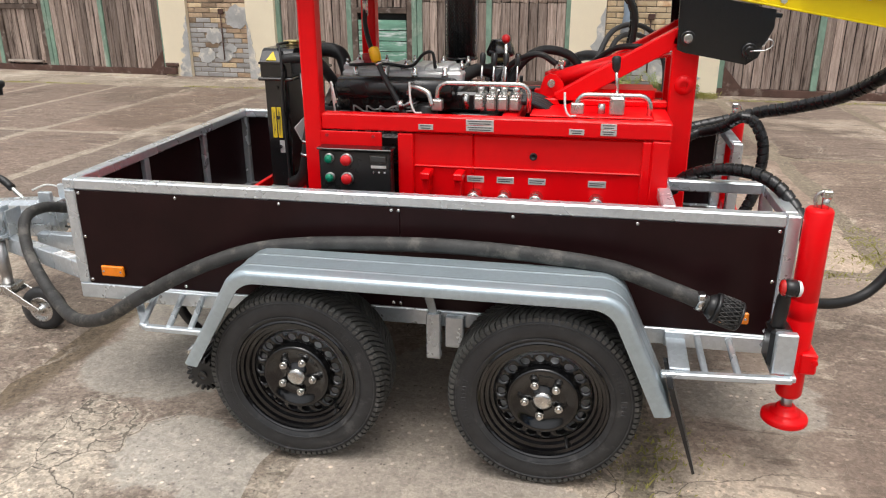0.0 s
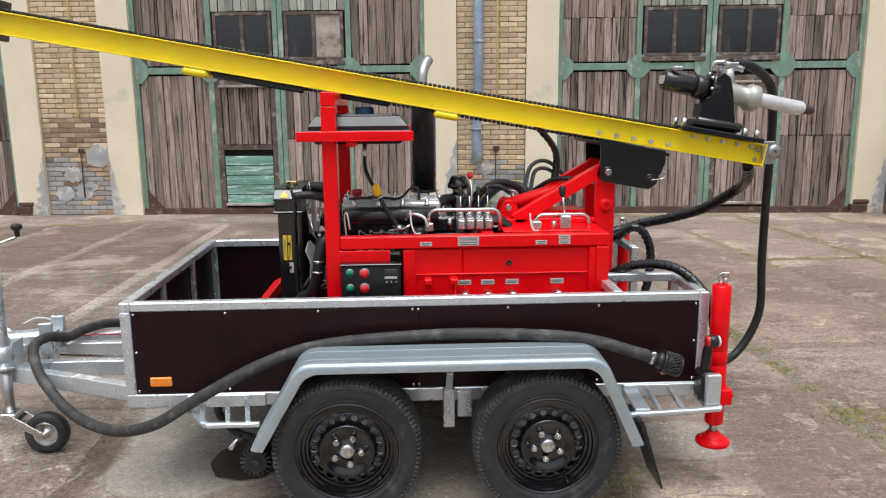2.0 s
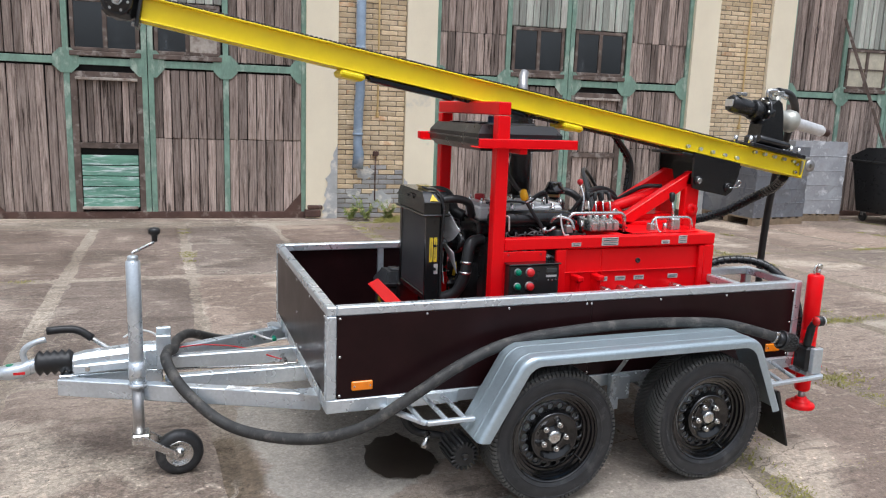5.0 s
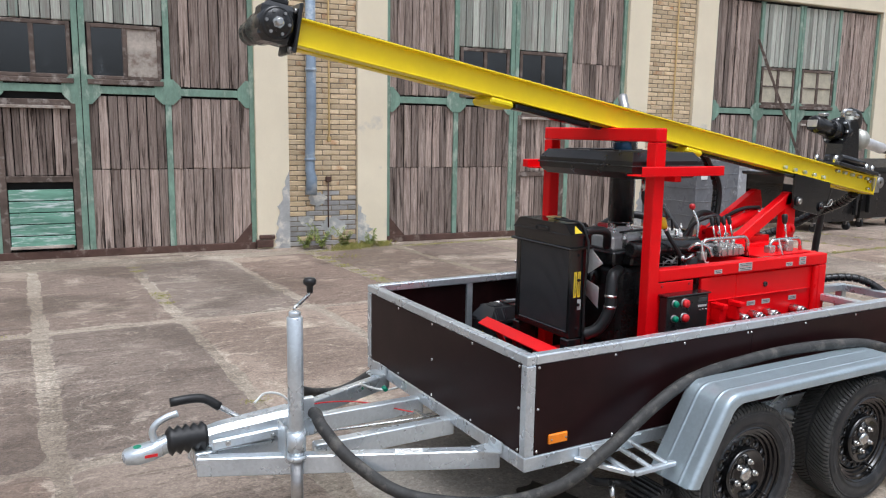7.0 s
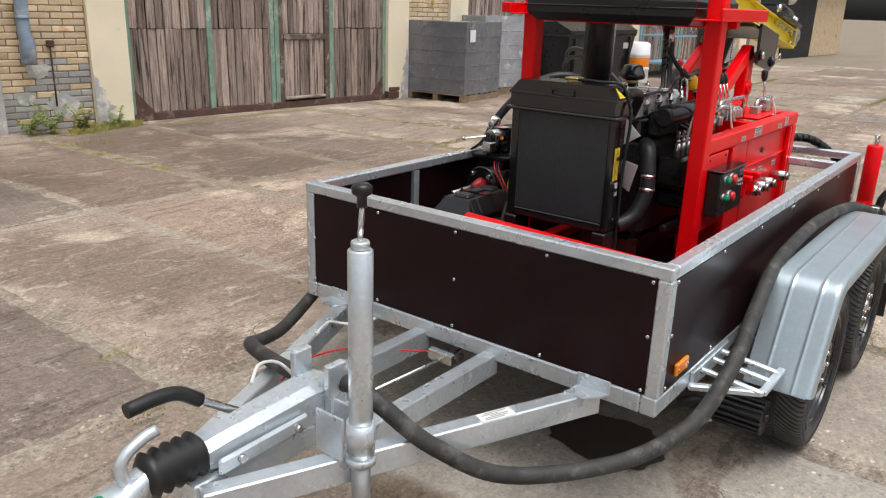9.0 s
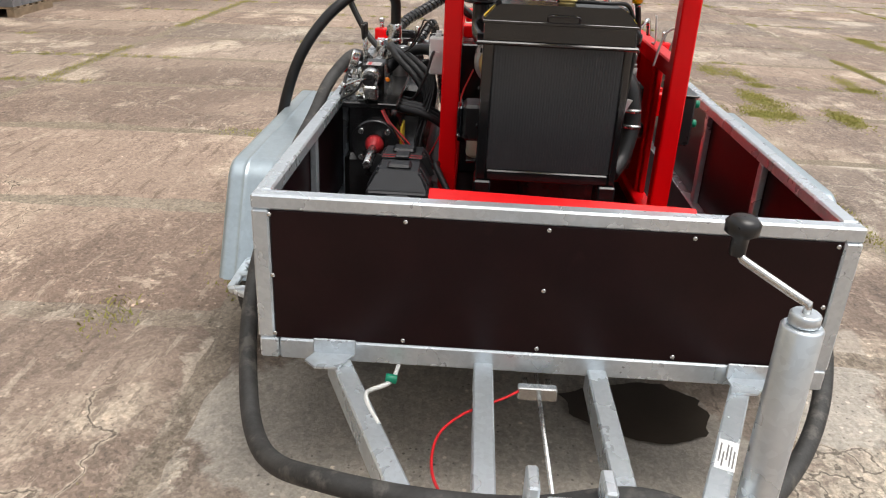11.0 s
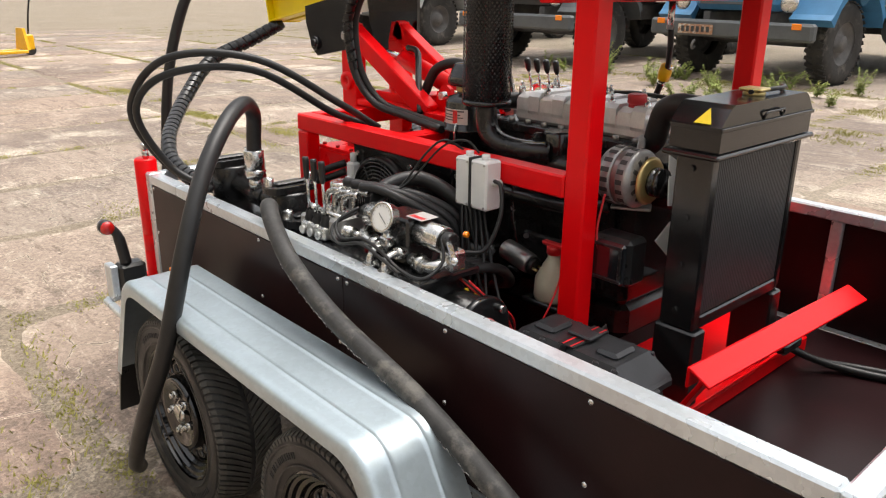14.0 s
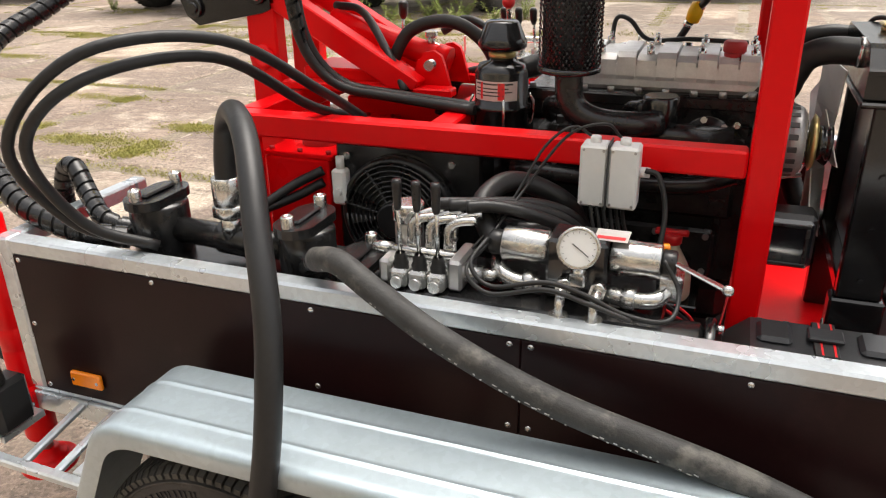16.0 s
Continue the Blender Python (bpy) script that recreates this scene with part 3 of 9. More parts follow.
def garage_door(i, wicket, panes, louvre=False, brace=False):
    d = thing(f"door_{i + 2}", "weathered plank garage door with worn green steel straps", "garage door", m=WALL @ pose(-3.05 + PERIOD * i, 0, BASE), kind="structure")
    part("backing", Shape().box((0, 0.05, 0), (DOOR_W, 0.09, 4.35), 0.004), DARK, d)
    cols = [(0.07, 1.17), (1.25, 2.21), (2.35, 3.32), (3.40, 4.46)]
    for c, (a, b) in enumerate(cols):
        inner = c in (1, 2)
        if c == wicket:
            fr = Shape()
            for lo, hi in (((a, -0.03, 0.05), (a + 0.09, 0.02, 2.10)), ((b - 0.09, -0.03, 0.05), (b, 0.02, 2.10)), ((a + 0.09, -0.032, 2.0), (b - 0.09, 0.02, 2.10)), ((a + 0.09, -0.04, 1.02), (b - 0.09, 0.02, 1.10))):
                fr.box(lo, hi, 0.006)
            w = part("wicket_frame", fr, BROWNFRAME, d, "brown wooden wicket door frame")
            part("ledge", Shape().box((a + 0.07, -0.07, 1.98), (b - 0.07, -0.034, 2.02), 0.006).box((a + 0.09, -0.07, 0.14), (b - 0.12, -0.03, 0.18), 0.006), BOARD, w)
            planks(d, a + 0.10, b - 0.10, 1.11, 1.99, PLANK, wide=0.1)
            if louvre:
                for k in range(5):
                    h = 0.155
                    bd = Shape().box((a + 0.10, -0.02, 0.16 + k * h), (b - 0.10, 0.012, 0.16 + (k + 1) * h - 0.012), 0.006)
                    part("board", bd, GREENBOARD, d)
            else:
                planks(d, a + 0.10, b - 0.10, 0.12, 1.02, PLANK, wide=0.1)
        else:
            planks(d, a, b, 0.10, 1.18 if c != 0 or i % 2 else 2.16, PLANK)
            if c != 0 or i % 2:
                planks(d, a, b, 1.19, 2.16, PLANK, y=-0.006)
        if inner:
            z0, z1 = 2.38, 3.10
            win = Shape()
            wa, wb = a + 0.03, b - 0.03
            for lo, hi in (((wa, -0.03, z0), (wa + 0.05, 0.02, z1)), ((wb - 0.05, -0.03, z0), (wb, 0.02, z1)), ((wa + 0.05, -0.03, z0), (wb - 0.05, 0.02, z0 + 0.05)), ((wa + 0.05, -0.03, z1 - 0.05), (wb - 0.05, 0.02, z1)), (((wa + wb) / 2 - 0.03, -0.032, z0 + 0.05), ((wa + wb) / 2 + 0.03, 0.02, z1 - 0.05))):
                win.box(lo, hi, 0.006)
            wf = part("window_frame", win, BROWNFRAME, d, "brown wooden window frame")
            for k in range(2):
                p0 = wa + 0.05 if k == 0 else (wa + wb) / 2 + 0.03
                p1 = (wa + wb) / 2 - 0.03 if k == 0 else wb - 0.05
                kind = BLIND if panes == "pale" else (BOARD if panes == "board" and c == 2 and k == 1 else GLASS)
                part("pane", Shape().box((p0, -0.008, z0 + 0.05), (p1, 0.0, z1 - 0.05), 0.001), kind, wf)
            if panes == "pale":
                part("glazing_bar", Shape().box((wa + 0.05, -0.025, (z0 + z1) / 2 - 0.012), (wb - 0.05, -0.009, (z0 + z1) / 2 + 0.012), 0.003), BROWNFRAME, wf)
            part("sill", Shape().box((wa - 0.02, -0.06, z0 - 0.07), (wb + 0.02, 0.02, z0 - 0.002), 0.008), BROWNFRAME, wf)
            planks(d, a, b, 3.12, 4.30, PLANKGREEN)
        else:
            planks(d, a, b, 2.32, 2.95 if i % 2 else 4.30, PLANK)
            if i % 2:
                planks(d, a, b, 2.96, 4.30, PLANK, y=-0.006)
    for u0, u1 in ((0, 0.07), (1.17, 1.25), (2.20, 2.275), (2.285, 2.36), (3.32, 3.40), (4.46, DOOR_W)):
        part("steel_upright", Shape().box((u0, -0.035, 0.04), (u1, 0.02, 4.33), 0.004), GREENPAINT, d, "worn green steel upright")
    for u0, u1 in ((0.07, 1.17), (1.25, 2.20), (2.36, 3.32), (3.40, 4.46)):
        part("steel_strap", Shape().box((u0, -0.036, 2.19), (u1, 0.02, 2.29), 0.004), GREENPAINT, d)
    for cu in (1.21, 3.36):
        part("gusset_plate", Shape().prism(octagon(cu, 2.24, 0.185), lambda a, b: (a, -0.042, b), (0, 0.008, 0)), GREENPAINT, d, "octagonal green steel plate")
    for cu, s in ((0.07, 1), (4.46, -1), (2.21, -1), (2.35, 1)):
        part("gusset_plate", Shape().prism([(cu, 2.05), (cu + s * 0.05, 2.05), (cu + s * 0.16, 2.17), (cu + s * 0.16, 2.31), (cu + s * 0.05, 2.43), (cu, 2.43)][::s], lambda a, b: (a, -0.042, b), (0, 0.008, 0)), GREENPAINT, d)
    for cu, s in ((0.07, 1), (4.46, -1)):
        part("corner_plate", Shape().prism([(cu, 0.10), (cu + s * 0.26, 0.10), (cu, 0.40)][::s], lambda a, b: (a, -0.041, b), (0, 0.008, 0)), OXIDE, d)
    part("bottom_rail", Shape().box((-0.05, -0.045, 0.0), (DOOR_W + 0.05, 0.03, 0.10), 0.006), OXIDE, d, "red oxide painted bottom rail")
    part("hinge_block", Shape().box((DOOR_W - 0.02, -0.16, 0.03), (DOOR_W + 0.22, 0.0, 0.14), 0.01).box((DOOR_W + 0.02, -0.14, 0.15), (DOOR_W + 0.25, 0.0, 0.21), 0.01), OXIDE, d, "rusty iron hinge block")
    if brace:
        part("leaning_brace", Shape().bar((1.05, -0.10, 3.6), (2.0, -1.15, 0.03), 0.09, 0.05), BROWNFRAME, d, "dark timber brace")
    return d


BRICKS = {}


def brick_mesh(w, material, seed):
    key = (round(w, 3), material.name, seed)
    if key not in BRICKS:
        r = random.Random(seed)
        sh = Shape().box((-w / 2, -0.05, -0.0325), (w / 2, 0.05, 0.0325), 0.006)
        sh.v = [(x + r.uniform(-0.002, 0.002), y + r.uniform(-0.003, 0.003), z + r.uniform(-0.002, 0.002)) for x, y, z in sh.v]
        BRICKS[key] = mesh_of("brick", sh, material)
    return BRICKS[key]


def pier(i, pipe):
    """The wall between two doors: two plastered strips and a brick field."""
    u0 = -3.05 + PERIOD * i + DOOR_W
    d = thing(f"wall_pier_{i + 2}", "cream plastered pier with yellow brick field", "wall", m=WALL @ pose(u0, 0, BASE), kind="structure")
    for k, (a, b) in enumerate(((0.0, 0.48), (1.54, 2.02))):
        sh = Shape()
        nz, nu = 28, 5
        verts = [(a + (b - a) * q / nu, -0.10 + 0.008 * noise.noise((u0 + a + q, z * 0.4, 3.0)), z * 5.2 / nz) for z in range(nz + 1) for q in range(nu + 1)]
        sh.add(verts, [(z * (nu + 1) + q, z * (nu + 1) + q + 1, (z + 1) * (nu + 1) + q + 1, (z + 1) * (nu + 1) + q) for z in range(nz) for q in range(nu)], True)
        sh.add([(a, -0.10, 0), (a, 0.2, 0), (a, 0.2, 5.2), (a, -0.10, 5.2)], [(0, 3, 2, 1)])
        sh.add([(b, -0.10, 0), (b, 0.2, 0), (b, 0.2, 5.2), (b, -0.10, 5.2)], [(0, 1, 2, 3)])
        part("plaster_strip", sh, PLASTER, d, "cream plaster strip, damp at its foot")
        r = random.Random(i * 10 + k)
        side = 1 if k == 0 else -1
        edge = b if k == 0 else a
        top_z, wide = r.uniform(0.55, 1.25), r.uniform(0.12, 0.30)
        poly = [(edge, 0.0)] + [(edge - side * max(0.015, wide * (1 - t / 22) ** 0.8 * (1 + 0.6 * noise.noise((t * 0.45, i * 3.1 + k, 1.0))) + r.uniform(-0.02, 0.02)), top_z * t / 22) for t in range(22)] + [(edge, top_z * 1.02)]
        part("bare_render", Shape().prism(poly if k else poly[::-1], lambda p, q: (p, -0.111, q), (0, 0.006, 0)), PLASTERGREY, d, "grey patch where the plaster fell off")
    part("mortar_bed", Shape().box((0.481, -0.035, 0), (1.539, 0.2, 5.2), 0.002), MORTAR, d)
    r = random.Random(30 + i)
    for c in range(58):
        z = 0.04 + c * 0.0765
        u = 0.484 - (0.13 if c % 2 else 0.0)
        while u < 1.535:
            a, b = max(u, 0.486), min(u + 0.252, 1.534)
            u += 0.262
            if b - a < 0.06:
                continue
            sooty = i < 0 and z < 1.55 + 0.35 * noise.noise((a * 2.0, z * 2.0, i)) and r.random() < 0.7
            washed = z < 0.78 + 0.5 * noise.noise((a * 2.2, i * 5.0, 0.3)) and r.random() < 0.85
            m = BRICKGREY if washed else (BRICKOLD if sooty else BRICK)
            piece("brick", brick_mesh(b - a, m, r.randrange(3)), d, pose((a + b) / 2, 0.008 + r.uniform(-0.004, 0.003), z))
    # thin crusts of old render that still cling to the brick
    for k in range(5 if i < 0 else 3):
        cx, cz, rr = r.uniform(0.62, 1.40), r.uniform(0.18, 1.15 if i < 0 else 0.75), r.uniform(0.07, 0.17)
        rim = [(cx + rr * 1.3 * math.cos(a) * (1 + 0.5 * noise.noise((2 * math.cos(a), 2 * math.sin(a), k + 9.0 * i))), cz + rr * math.sin(a) * (1 + 0.6 * noise.noise((3 * math.cos(a), 3 * math.sin(a), k + 3.0 * i)))) for a in (2 * math.pi * q / 26 for q in range(26))]
        rim = [(min(max(p, 0.49), 1.53), max(q, 0.01)) for p, q in rim]
        part("render_crust", Shape().prism(rim[::-1], lambda p, q: (p, -0.050, q), (0, 0.012, 0)), PLASTERGREY, d, "crust of old grey render on the brick")
    if pipe:
        dp = Shape()
        dp.tube([(0.81, -0.15, 5.1), (0.81, -0.15, 1.95), (0.79, -0.155, 1.72), (0.78, -0.155, 1.16), (0.80, -0.17, 1.04), (0.775, -0.21, 0.80)], [0.074, 0.074, 0.074, 0.070, 0.082, 0.088], 16)
        for x, z in ((0.783, 1.30), (0.81, 2.6), (0.81, 4.0)):
            dp.cyl((x, -0.152, z), (x, -0.152, z + 0.04), 0.082, n=16)
        part("drainpipe", dp, DRAIN, d, "grey painted metal drainpipe")
    cp = Shape().tube([(1.10, -0.075, 5.1), (1.10, -0.075, 1.72), (1.09, -0.075, 1.66), (1.10, -0.075, 1.60)], 0.014, 8)
    cp.box((1.075, -0.09, 1.58), (1.125, -0.05, 1.66), 0.006)
    part("conduit", cp, PIPEYEL, d, "ochre painted conduit")
    part("rusty_rod", Shape().tube([(1.08, -0.07, 1.02), (1.08, -0.07, 0.28)], 0.010, 6).box((1.04, -0.085, 0.98), (1.13, -0.045, 1.06), 0.01), OXIDE, d)
    return d


for i, wk, pn, lv, br in ((-1, 1, "dark", False, False), (0, 1, "board", True, False), (1, 2, "dark", False, False), (2, 2, "pale", False, True), (3, 2, "pale", False, False)):
    garage_door(i, wk, pn, lv, br)
for i in (-2, -1, 0, 1, 2, 3):
    pier(i, i in (0, 2))
wall_back = thing("wall_garage", "plain garage row wall behind the doors", "wall", m=WALL @ pose(0, 0, BASE), kind="structure")
part("upper_wall", Shape().box((-12.0, -0.10, 4.36), (24.2, 0.3, 6.2), 0.01), PLASTER, wall_back)
part("core_wall", Shape().box((-12.0, 0.21, 0), (24.2, 0.45, 4.355), 0.01), MORTAR, wall_back)
part("threshold", Shape().box((-12.0, -0.30, -0.08), (24.2, 0.15, 0.0), 0.02), SLAB, wall_back, "worn concrete threshold kerb")


# ---- trailer ----
L, W, H, ZB = 2.46, 1.47, 0.857, 0.40
T, TZ = 0.043, 0.039


def far(x, y, z):
    return (x, W - y, z)


def wheel_mesh_parts():
    """One wheel round the y axis at the origin, outer face to -y; returns named shapes."""
    R, rl = 0.300, 0.194
    ty = Shape()
    ty.lathe([(rl, -0.078), (rl + 0.010, -0.086), (0.218, -0.094), (0.240, -0.0975), (0.264, -0.096), (0.281, -0.089), (0.2905, -0.076), (0.2935, -0.03), (0.294, 0.0), (0.2935, 0.03), (0.2905, 0.076), (0.281, 0.089), (0.25, 0.0975), (0.218, 0.092), (rl, 0.08)], (0, 0, 0), (0, 1, 0), 72)
    for r in (0.219, 0.269):
        ty.lathe([(r - 0.003, -0.0965), (r, -0.0995), (r + 0.003, -0.0975)], (0, 0, 0), (0, 1, 0), 72)
    emboss = Shape()
    er = random.Random(5)
    for a0, a1 in ((40, 75), (210, 250)):
        a = a0
        while a < a1:
            w = er.uniform(1.2, 3.0)
            c, q = math.cos(radians(a)), math.sin(radians(a))
            emboss.bar((0.236 * c, -0.0985, 0.236 * q), (0.252 * c, -0.0985, 0.252 * q), 0.0045 * w / 2, 0.002, 0.0005, up=(0, 1, 0))
            a += w + 1.0
    tread = Shape()
    for k in range(92):
        for s in (-1, 1):
            a0 = 2 * math.pi * (k + (0.5 if s > 0 else 0)) / 92
            vs = []
            for t in range(5):
                yy = s * (0.007 + (0.078, 0.078, 0.078, 0.078, 0.082)[t] * (0, 0.33, 0.66, 0.95, 1.08)[t])
                aa = a0 + (0.0, 0.07, 0.13, 0.17, 0.175)[t]
                rr = R - (0.0, 0.0003, 0.001, 0.004, 0.013)[t]
                for dr in (0, 0.012):
                    for w in (-0.0235, 0.0235):
                        vs.append(((rr - dr) * math.cos(aa + w), yy, (rr - dr) * math.sin(aa + w)))
            fs = []
            for t in range(4):
                o, p = 4 * t, 4 * t + 4
                fs += [(o, o + 1, p + 1, p), (o, p, p + 2, o + 2), (o + 1, o + 3, p + 3, p + 1)]
            fs += [(0, 2, 3, 1), (16, 17, 19, 18)]
            tread.add(vs, fs, False)
    rim = Shape()
    rim.lathe([(0.193, -0.070), (0.202, -0.080), (0.205, -0.087), (0.200, -0.090), (0.195, -0.086), (0.193, -0.079), (0.184, -0.076), (0.180, -0.066), (0.170, -0.063), (0.165, -0.052), (0.157, -0.050), (0.155, -0.046), (0.148, 0.0), (0.152, 0.07), (0.19, 0.085)], (0, 0, 0), (0, 1, 0), 96, smooth=False)
    ring = Shape()
    ns, m = 18, 16
    for k in range(ns):
        c = 2 * math.pi * k / ns
        half = math.pi / ns
        outer, hole, back = [], [], []
        for j in range(m):
            th = 2 * math.pi * j / m
            dx, dy = math.cos(th), math.sin(th)
            q = 1 / max(abs(dx), abs(dy))
            r, ang = 0.132 + 0.019 * dx * q, c + half * dy * q
            yy = -0.030 - 0.010 * math.cos((r - 0.132) / 0.019 * math.pi / 2)
            outer.append((r * math.cos(ang), yy, r * math.sin(ang)))
            rh, ah = 0.132 + 0.0142 * dx, c + 0.0142 * dy / 0.132
            hole.append((rh * math.cos(ah), -0.038, rh * math.sin(ah)))
            back.append((rh * math.cos(ah), -0.028, rh * math.sin(ah)))
        ring.add(outer + hole + back, [(j, (j + 1) % m, m + (j + 1) % m, m + j) for j in range(m)] + [(m + j, m + (j + 1) % m, 2 * m + (j + 1) % m, 2 * m + j) for j in range(m)], True)
    disc = Shape()
    disc.lathe([(0.1135, -0.031), (0.1130, -0.050), (0.110, -0.061), (0.104, -0.0645), (0.098, -0.0625), (0.085, -0.0555), (0.072, -0.0495), (0.065, -0.048), (0.040, -0.0475), (0.034, -0.056), (0.026, -0.058)], (0, 0, 0), (0, 1, 0), 48)
    drum = Shape().lathe([(0.001, -0.005), (0.144, -0.005), (0.144, 0.07), (0.001, 0.07)], (0, 0, 0), (0, 1, 0), 32)
    cap = Shape().lathe([(0.030, -0.050), (0.030, -0.060), (0.026, -0.066), (0.018, -0.069), (0.001, -0.070)], (0, 0, 0), (0, 1, 0), 20)
    bolts = []
    for k in range(5):
        a = 2 * math.pi * k / 5 + 0.3
        x, z = 0.056 * math.cos(a), 0.056 * math.sin(a)
        bolts.append(Shape().cyl((x, -0.048, z), (x, -0.062, z), 0.0125, n=10).cyl((x, -0.062, z), (x, -0.072, z), 0.0095, 0.008, n=6))
    valve = Shape().tube([(0.150, -0.05, -0.050), (0.162, -0.075, -0.054), (0.166, -0.090, -0.056)], 0.004, 6)
    # the pressed disc sits close to the outer edge of the rim
    for sh in (ring, disc, drum, cap, *bolts):
        sh.v = [(x, y - 0.020, z) for x, y, z in sh.v]
    return ty, tread, emboss, rim, ring, disc, drum, cap, bolts, valve


def build_trailer():
    tr = thing("trailer", "galvanised tandem-axle trailer with dark plywood sides", "trailer", (L / 2, W / 2, 0))
    # box frame
    rails = {
        "top_rail": [((T, 0, H - TZ), (L - T, T, H)), ((T, W - T, H - TZ), (L - T, W, H)), ((0, 0, H - TZ), (T, W, H))],
        "bottom_rail": [((0.0, 0.002, ZB), (L, 0.052, ZB + 0.06)), ((0.0, W - 0.052, ZB), (L, W - 0.002, ZB + 0.06)), ((0, 0.054, ZB), (0.05, W - 0.054, ZB + 0.06)), ((L - 0.05, 0.054, ZB), (L, W - 0.054, ZB + 0.06))],
        "corner_post": [((0, 0, ZB + 0.06), (T, T, H - TZ)), ((0, W - T, ZB + 0.06), (T, W, H - TZ)), ((L - T, 0, ZB + 0.06), (L, T, H)), ((L - T, W - T, ZB + 0.06), (L, W, H))],
    }
    for nm, some in rails.items():
        for lo, hi in some:
            part(nm, Shape().box(lo, hi, 0.005), ZINC, tr)
    for x in (0.62, 1.24, 1.86):
        for y in (0.018, W - 0.018 - 0.022):
            part("inner_post", Shape().box((x - 0.018, y, ZB + 0.06), (x + 0.018, y + 0.022, H - TZ), 0.003), ZINC, tr)
    for y in (0.48, 0.98):
        part("inner_post", Shape().box((0.018, y - 0.018, ZB + 0.06), (0.04, y + 0.018, H - TZ), 0.003), ZINC, tr)
    for x in (0.35, 0.93, 1.34, 1.75, 2.2):
        part("cross_member", Shape().box((x - 0.03, 0.06, ZB - 0.01), (x + 0.03, W - 0.06, ZB + 0.045), 0.004), ZINC, tr)
    part("floor_panel", Shape().box((0.052, 0.054, ZB + 0.047), (L - 0.052, W - 0.054, ZB + 0.062), 0.002), PLY, tr, "dark film-faced plywood floor")
    # rear storage bay
    for lo, hi in (((2.06, T, H - TZ), (2.06 + T, 0.36, H)), ((2.06 + T, 0.36, H - TZ), (L - T, 0.36 + T, H)), ((2.06, 0.36, ZB + 0.062), (2.06 + T, 0.36 + T, H)), ((L - T, 0.36, ZB + 0.062), (L, 0.36 + T, H)), ((L - T, T, H - TZ), (L, 0.36, H))):
        part("bay_rail", Shape().box(lo, hi, 0.005), ZINC, tr)
    part("bay_rail", Shape().box((L - T, 1.05, H - TZ), (L, W - T, H), 0.005), ZINC, tr)
    part("bay_rail", Shape().box((L - T, 1.05 - T, ZB + 0.062), (L, 1.05, H), 0.005), ZINC, tr)

    def screws(ob, pts, axis):
        for p in pts:
            a = Vector(p)
            part("screw", Shape().lathe([(0.0065, 0), (0.006, 0.002), (0.003, 0.0035), (0.0005, 0.0038)], a, axis, 8), CHROME, ob)

    # plywood side panels, two a side
    for y0, ax, nm in ((-0.0, (0, -1, 0), 0), (W, (0, 1, 0), 1)):
        for a, b in ((T + 0.002, 1.2296), (1.2304, L - T - 0.002)):
            lo, hi = (a - 0.02 * (a < 0.1), 0.004, 0.455), (b + 0.02 * (b > 2), 0.018, H - TZ + 0.022)
            sh = Shape().box((a, 0.003, ZB + 0.061), (b, 0.017, H - TZ - 0.001), 0.002)
            if nm:
                sh = sh.flipped(far)
            p = part("side_panel", sh, PLY, tr, "dark brown film-faced plywood panel")
            yy = 0.003 if not nm else W - 0.003
            xs = ((0.056, 0.43, 0.811, 1.202), (1.226, 1.602, 1.988, 2.403))[a > 1] if not nm else ((0.077, 0.463, 0.85, 1.212), (1.251, 1.65, 2.03, 2.40))[a > 1]
            screws(p, [(x, yy, z) for x in xs for z in (0.806, 0.476)] + [(xs[0] if a < 0.1 else xs[-1], yy, 0.643)], ax)
            if nm:
                screws(p, [(x, yy, 0.632) for x in (xs[1:] if a < 0.1 else xs[:2])], ax)
    p = part("front_panel", Shape().box((0.003, T + 0.002, ZB + 0.061), (0.017, W - T - 0.002, H - TZ - 0.001), 0.002), PLY, tr, "dark brown film-faced plywood panel")
    screws(p, [(0.003, y, z) for y in (0.056, 0.397, 0.746, 1.093, 1.427) for z in (0.806, 0.474)] + [(0.003, y, 0.642) for y in (0.054, 0.744, 1.425)], (-1, 0, 0))
    # orange side reflectors
    for x, s in ((0.15, 0), (0.15, 1), (2.305, 0), (2.27, 1)):
        sh = Shape().box((x - 0.045, -0.010, 0.497), (x + 0.045, 0.003, 0.537), 0.004)
        r = part("side_reflector", sh if not s else sh.flipped(far), ORANGE, tr, "orange plastic side reflector")
        for q in (-0.034, 0.034):
            sc = Shape().cyl((x + q, -0.012, 0.517), (x + q, -0.009, 0.517), 0.004, n=8)
            part("screw", sc if not s else sc.flipped(far), CHROME, r)
    # fenders
    top = [(0.563, 0.335)] + arc((0.815, 0.585), 0.095, 155, 90, 10) + arc((1.885, 0.585), 0.095, 90, 25, 10) + [(2.113, 0.313)]
    y0, y1 = -0.298, -0.080
    for s in (0, 1):
        sh = Shape()
        n = len(top)
        vs, fs = [], []
        rows = [(y0, -0.050), (y0 - 0.001, -0.020), (y0 + 0.003, -0.009), (y0 + 0.010, -0.002), (y0 + 0.018, 0.0), (y0 + 0.026, 0.0)]
        for c in (y0 + 0.062, y1 - 0.062):
            rows += [(c - 0.012, 0.0), (c - 0.004, 0.0), (c - 0.0015, 0.002), (c + 0.0015, 0.002), (c + 0.004, 0.0), (c + 0.012, 0.0)]
        rows += [(y1, 0.0)]
        cen = (1.35, 0.30)
        for y, off in rows:
            for x, z in top:
                d = Vector((x - cen[0], z - cen[1]))
                nx, nz = (d.x * 0.55, d.y + 0.02)
                q = math.hypot(nx, nz)
                vs.append((x + off * nx / q, y, z + off * nz / q))
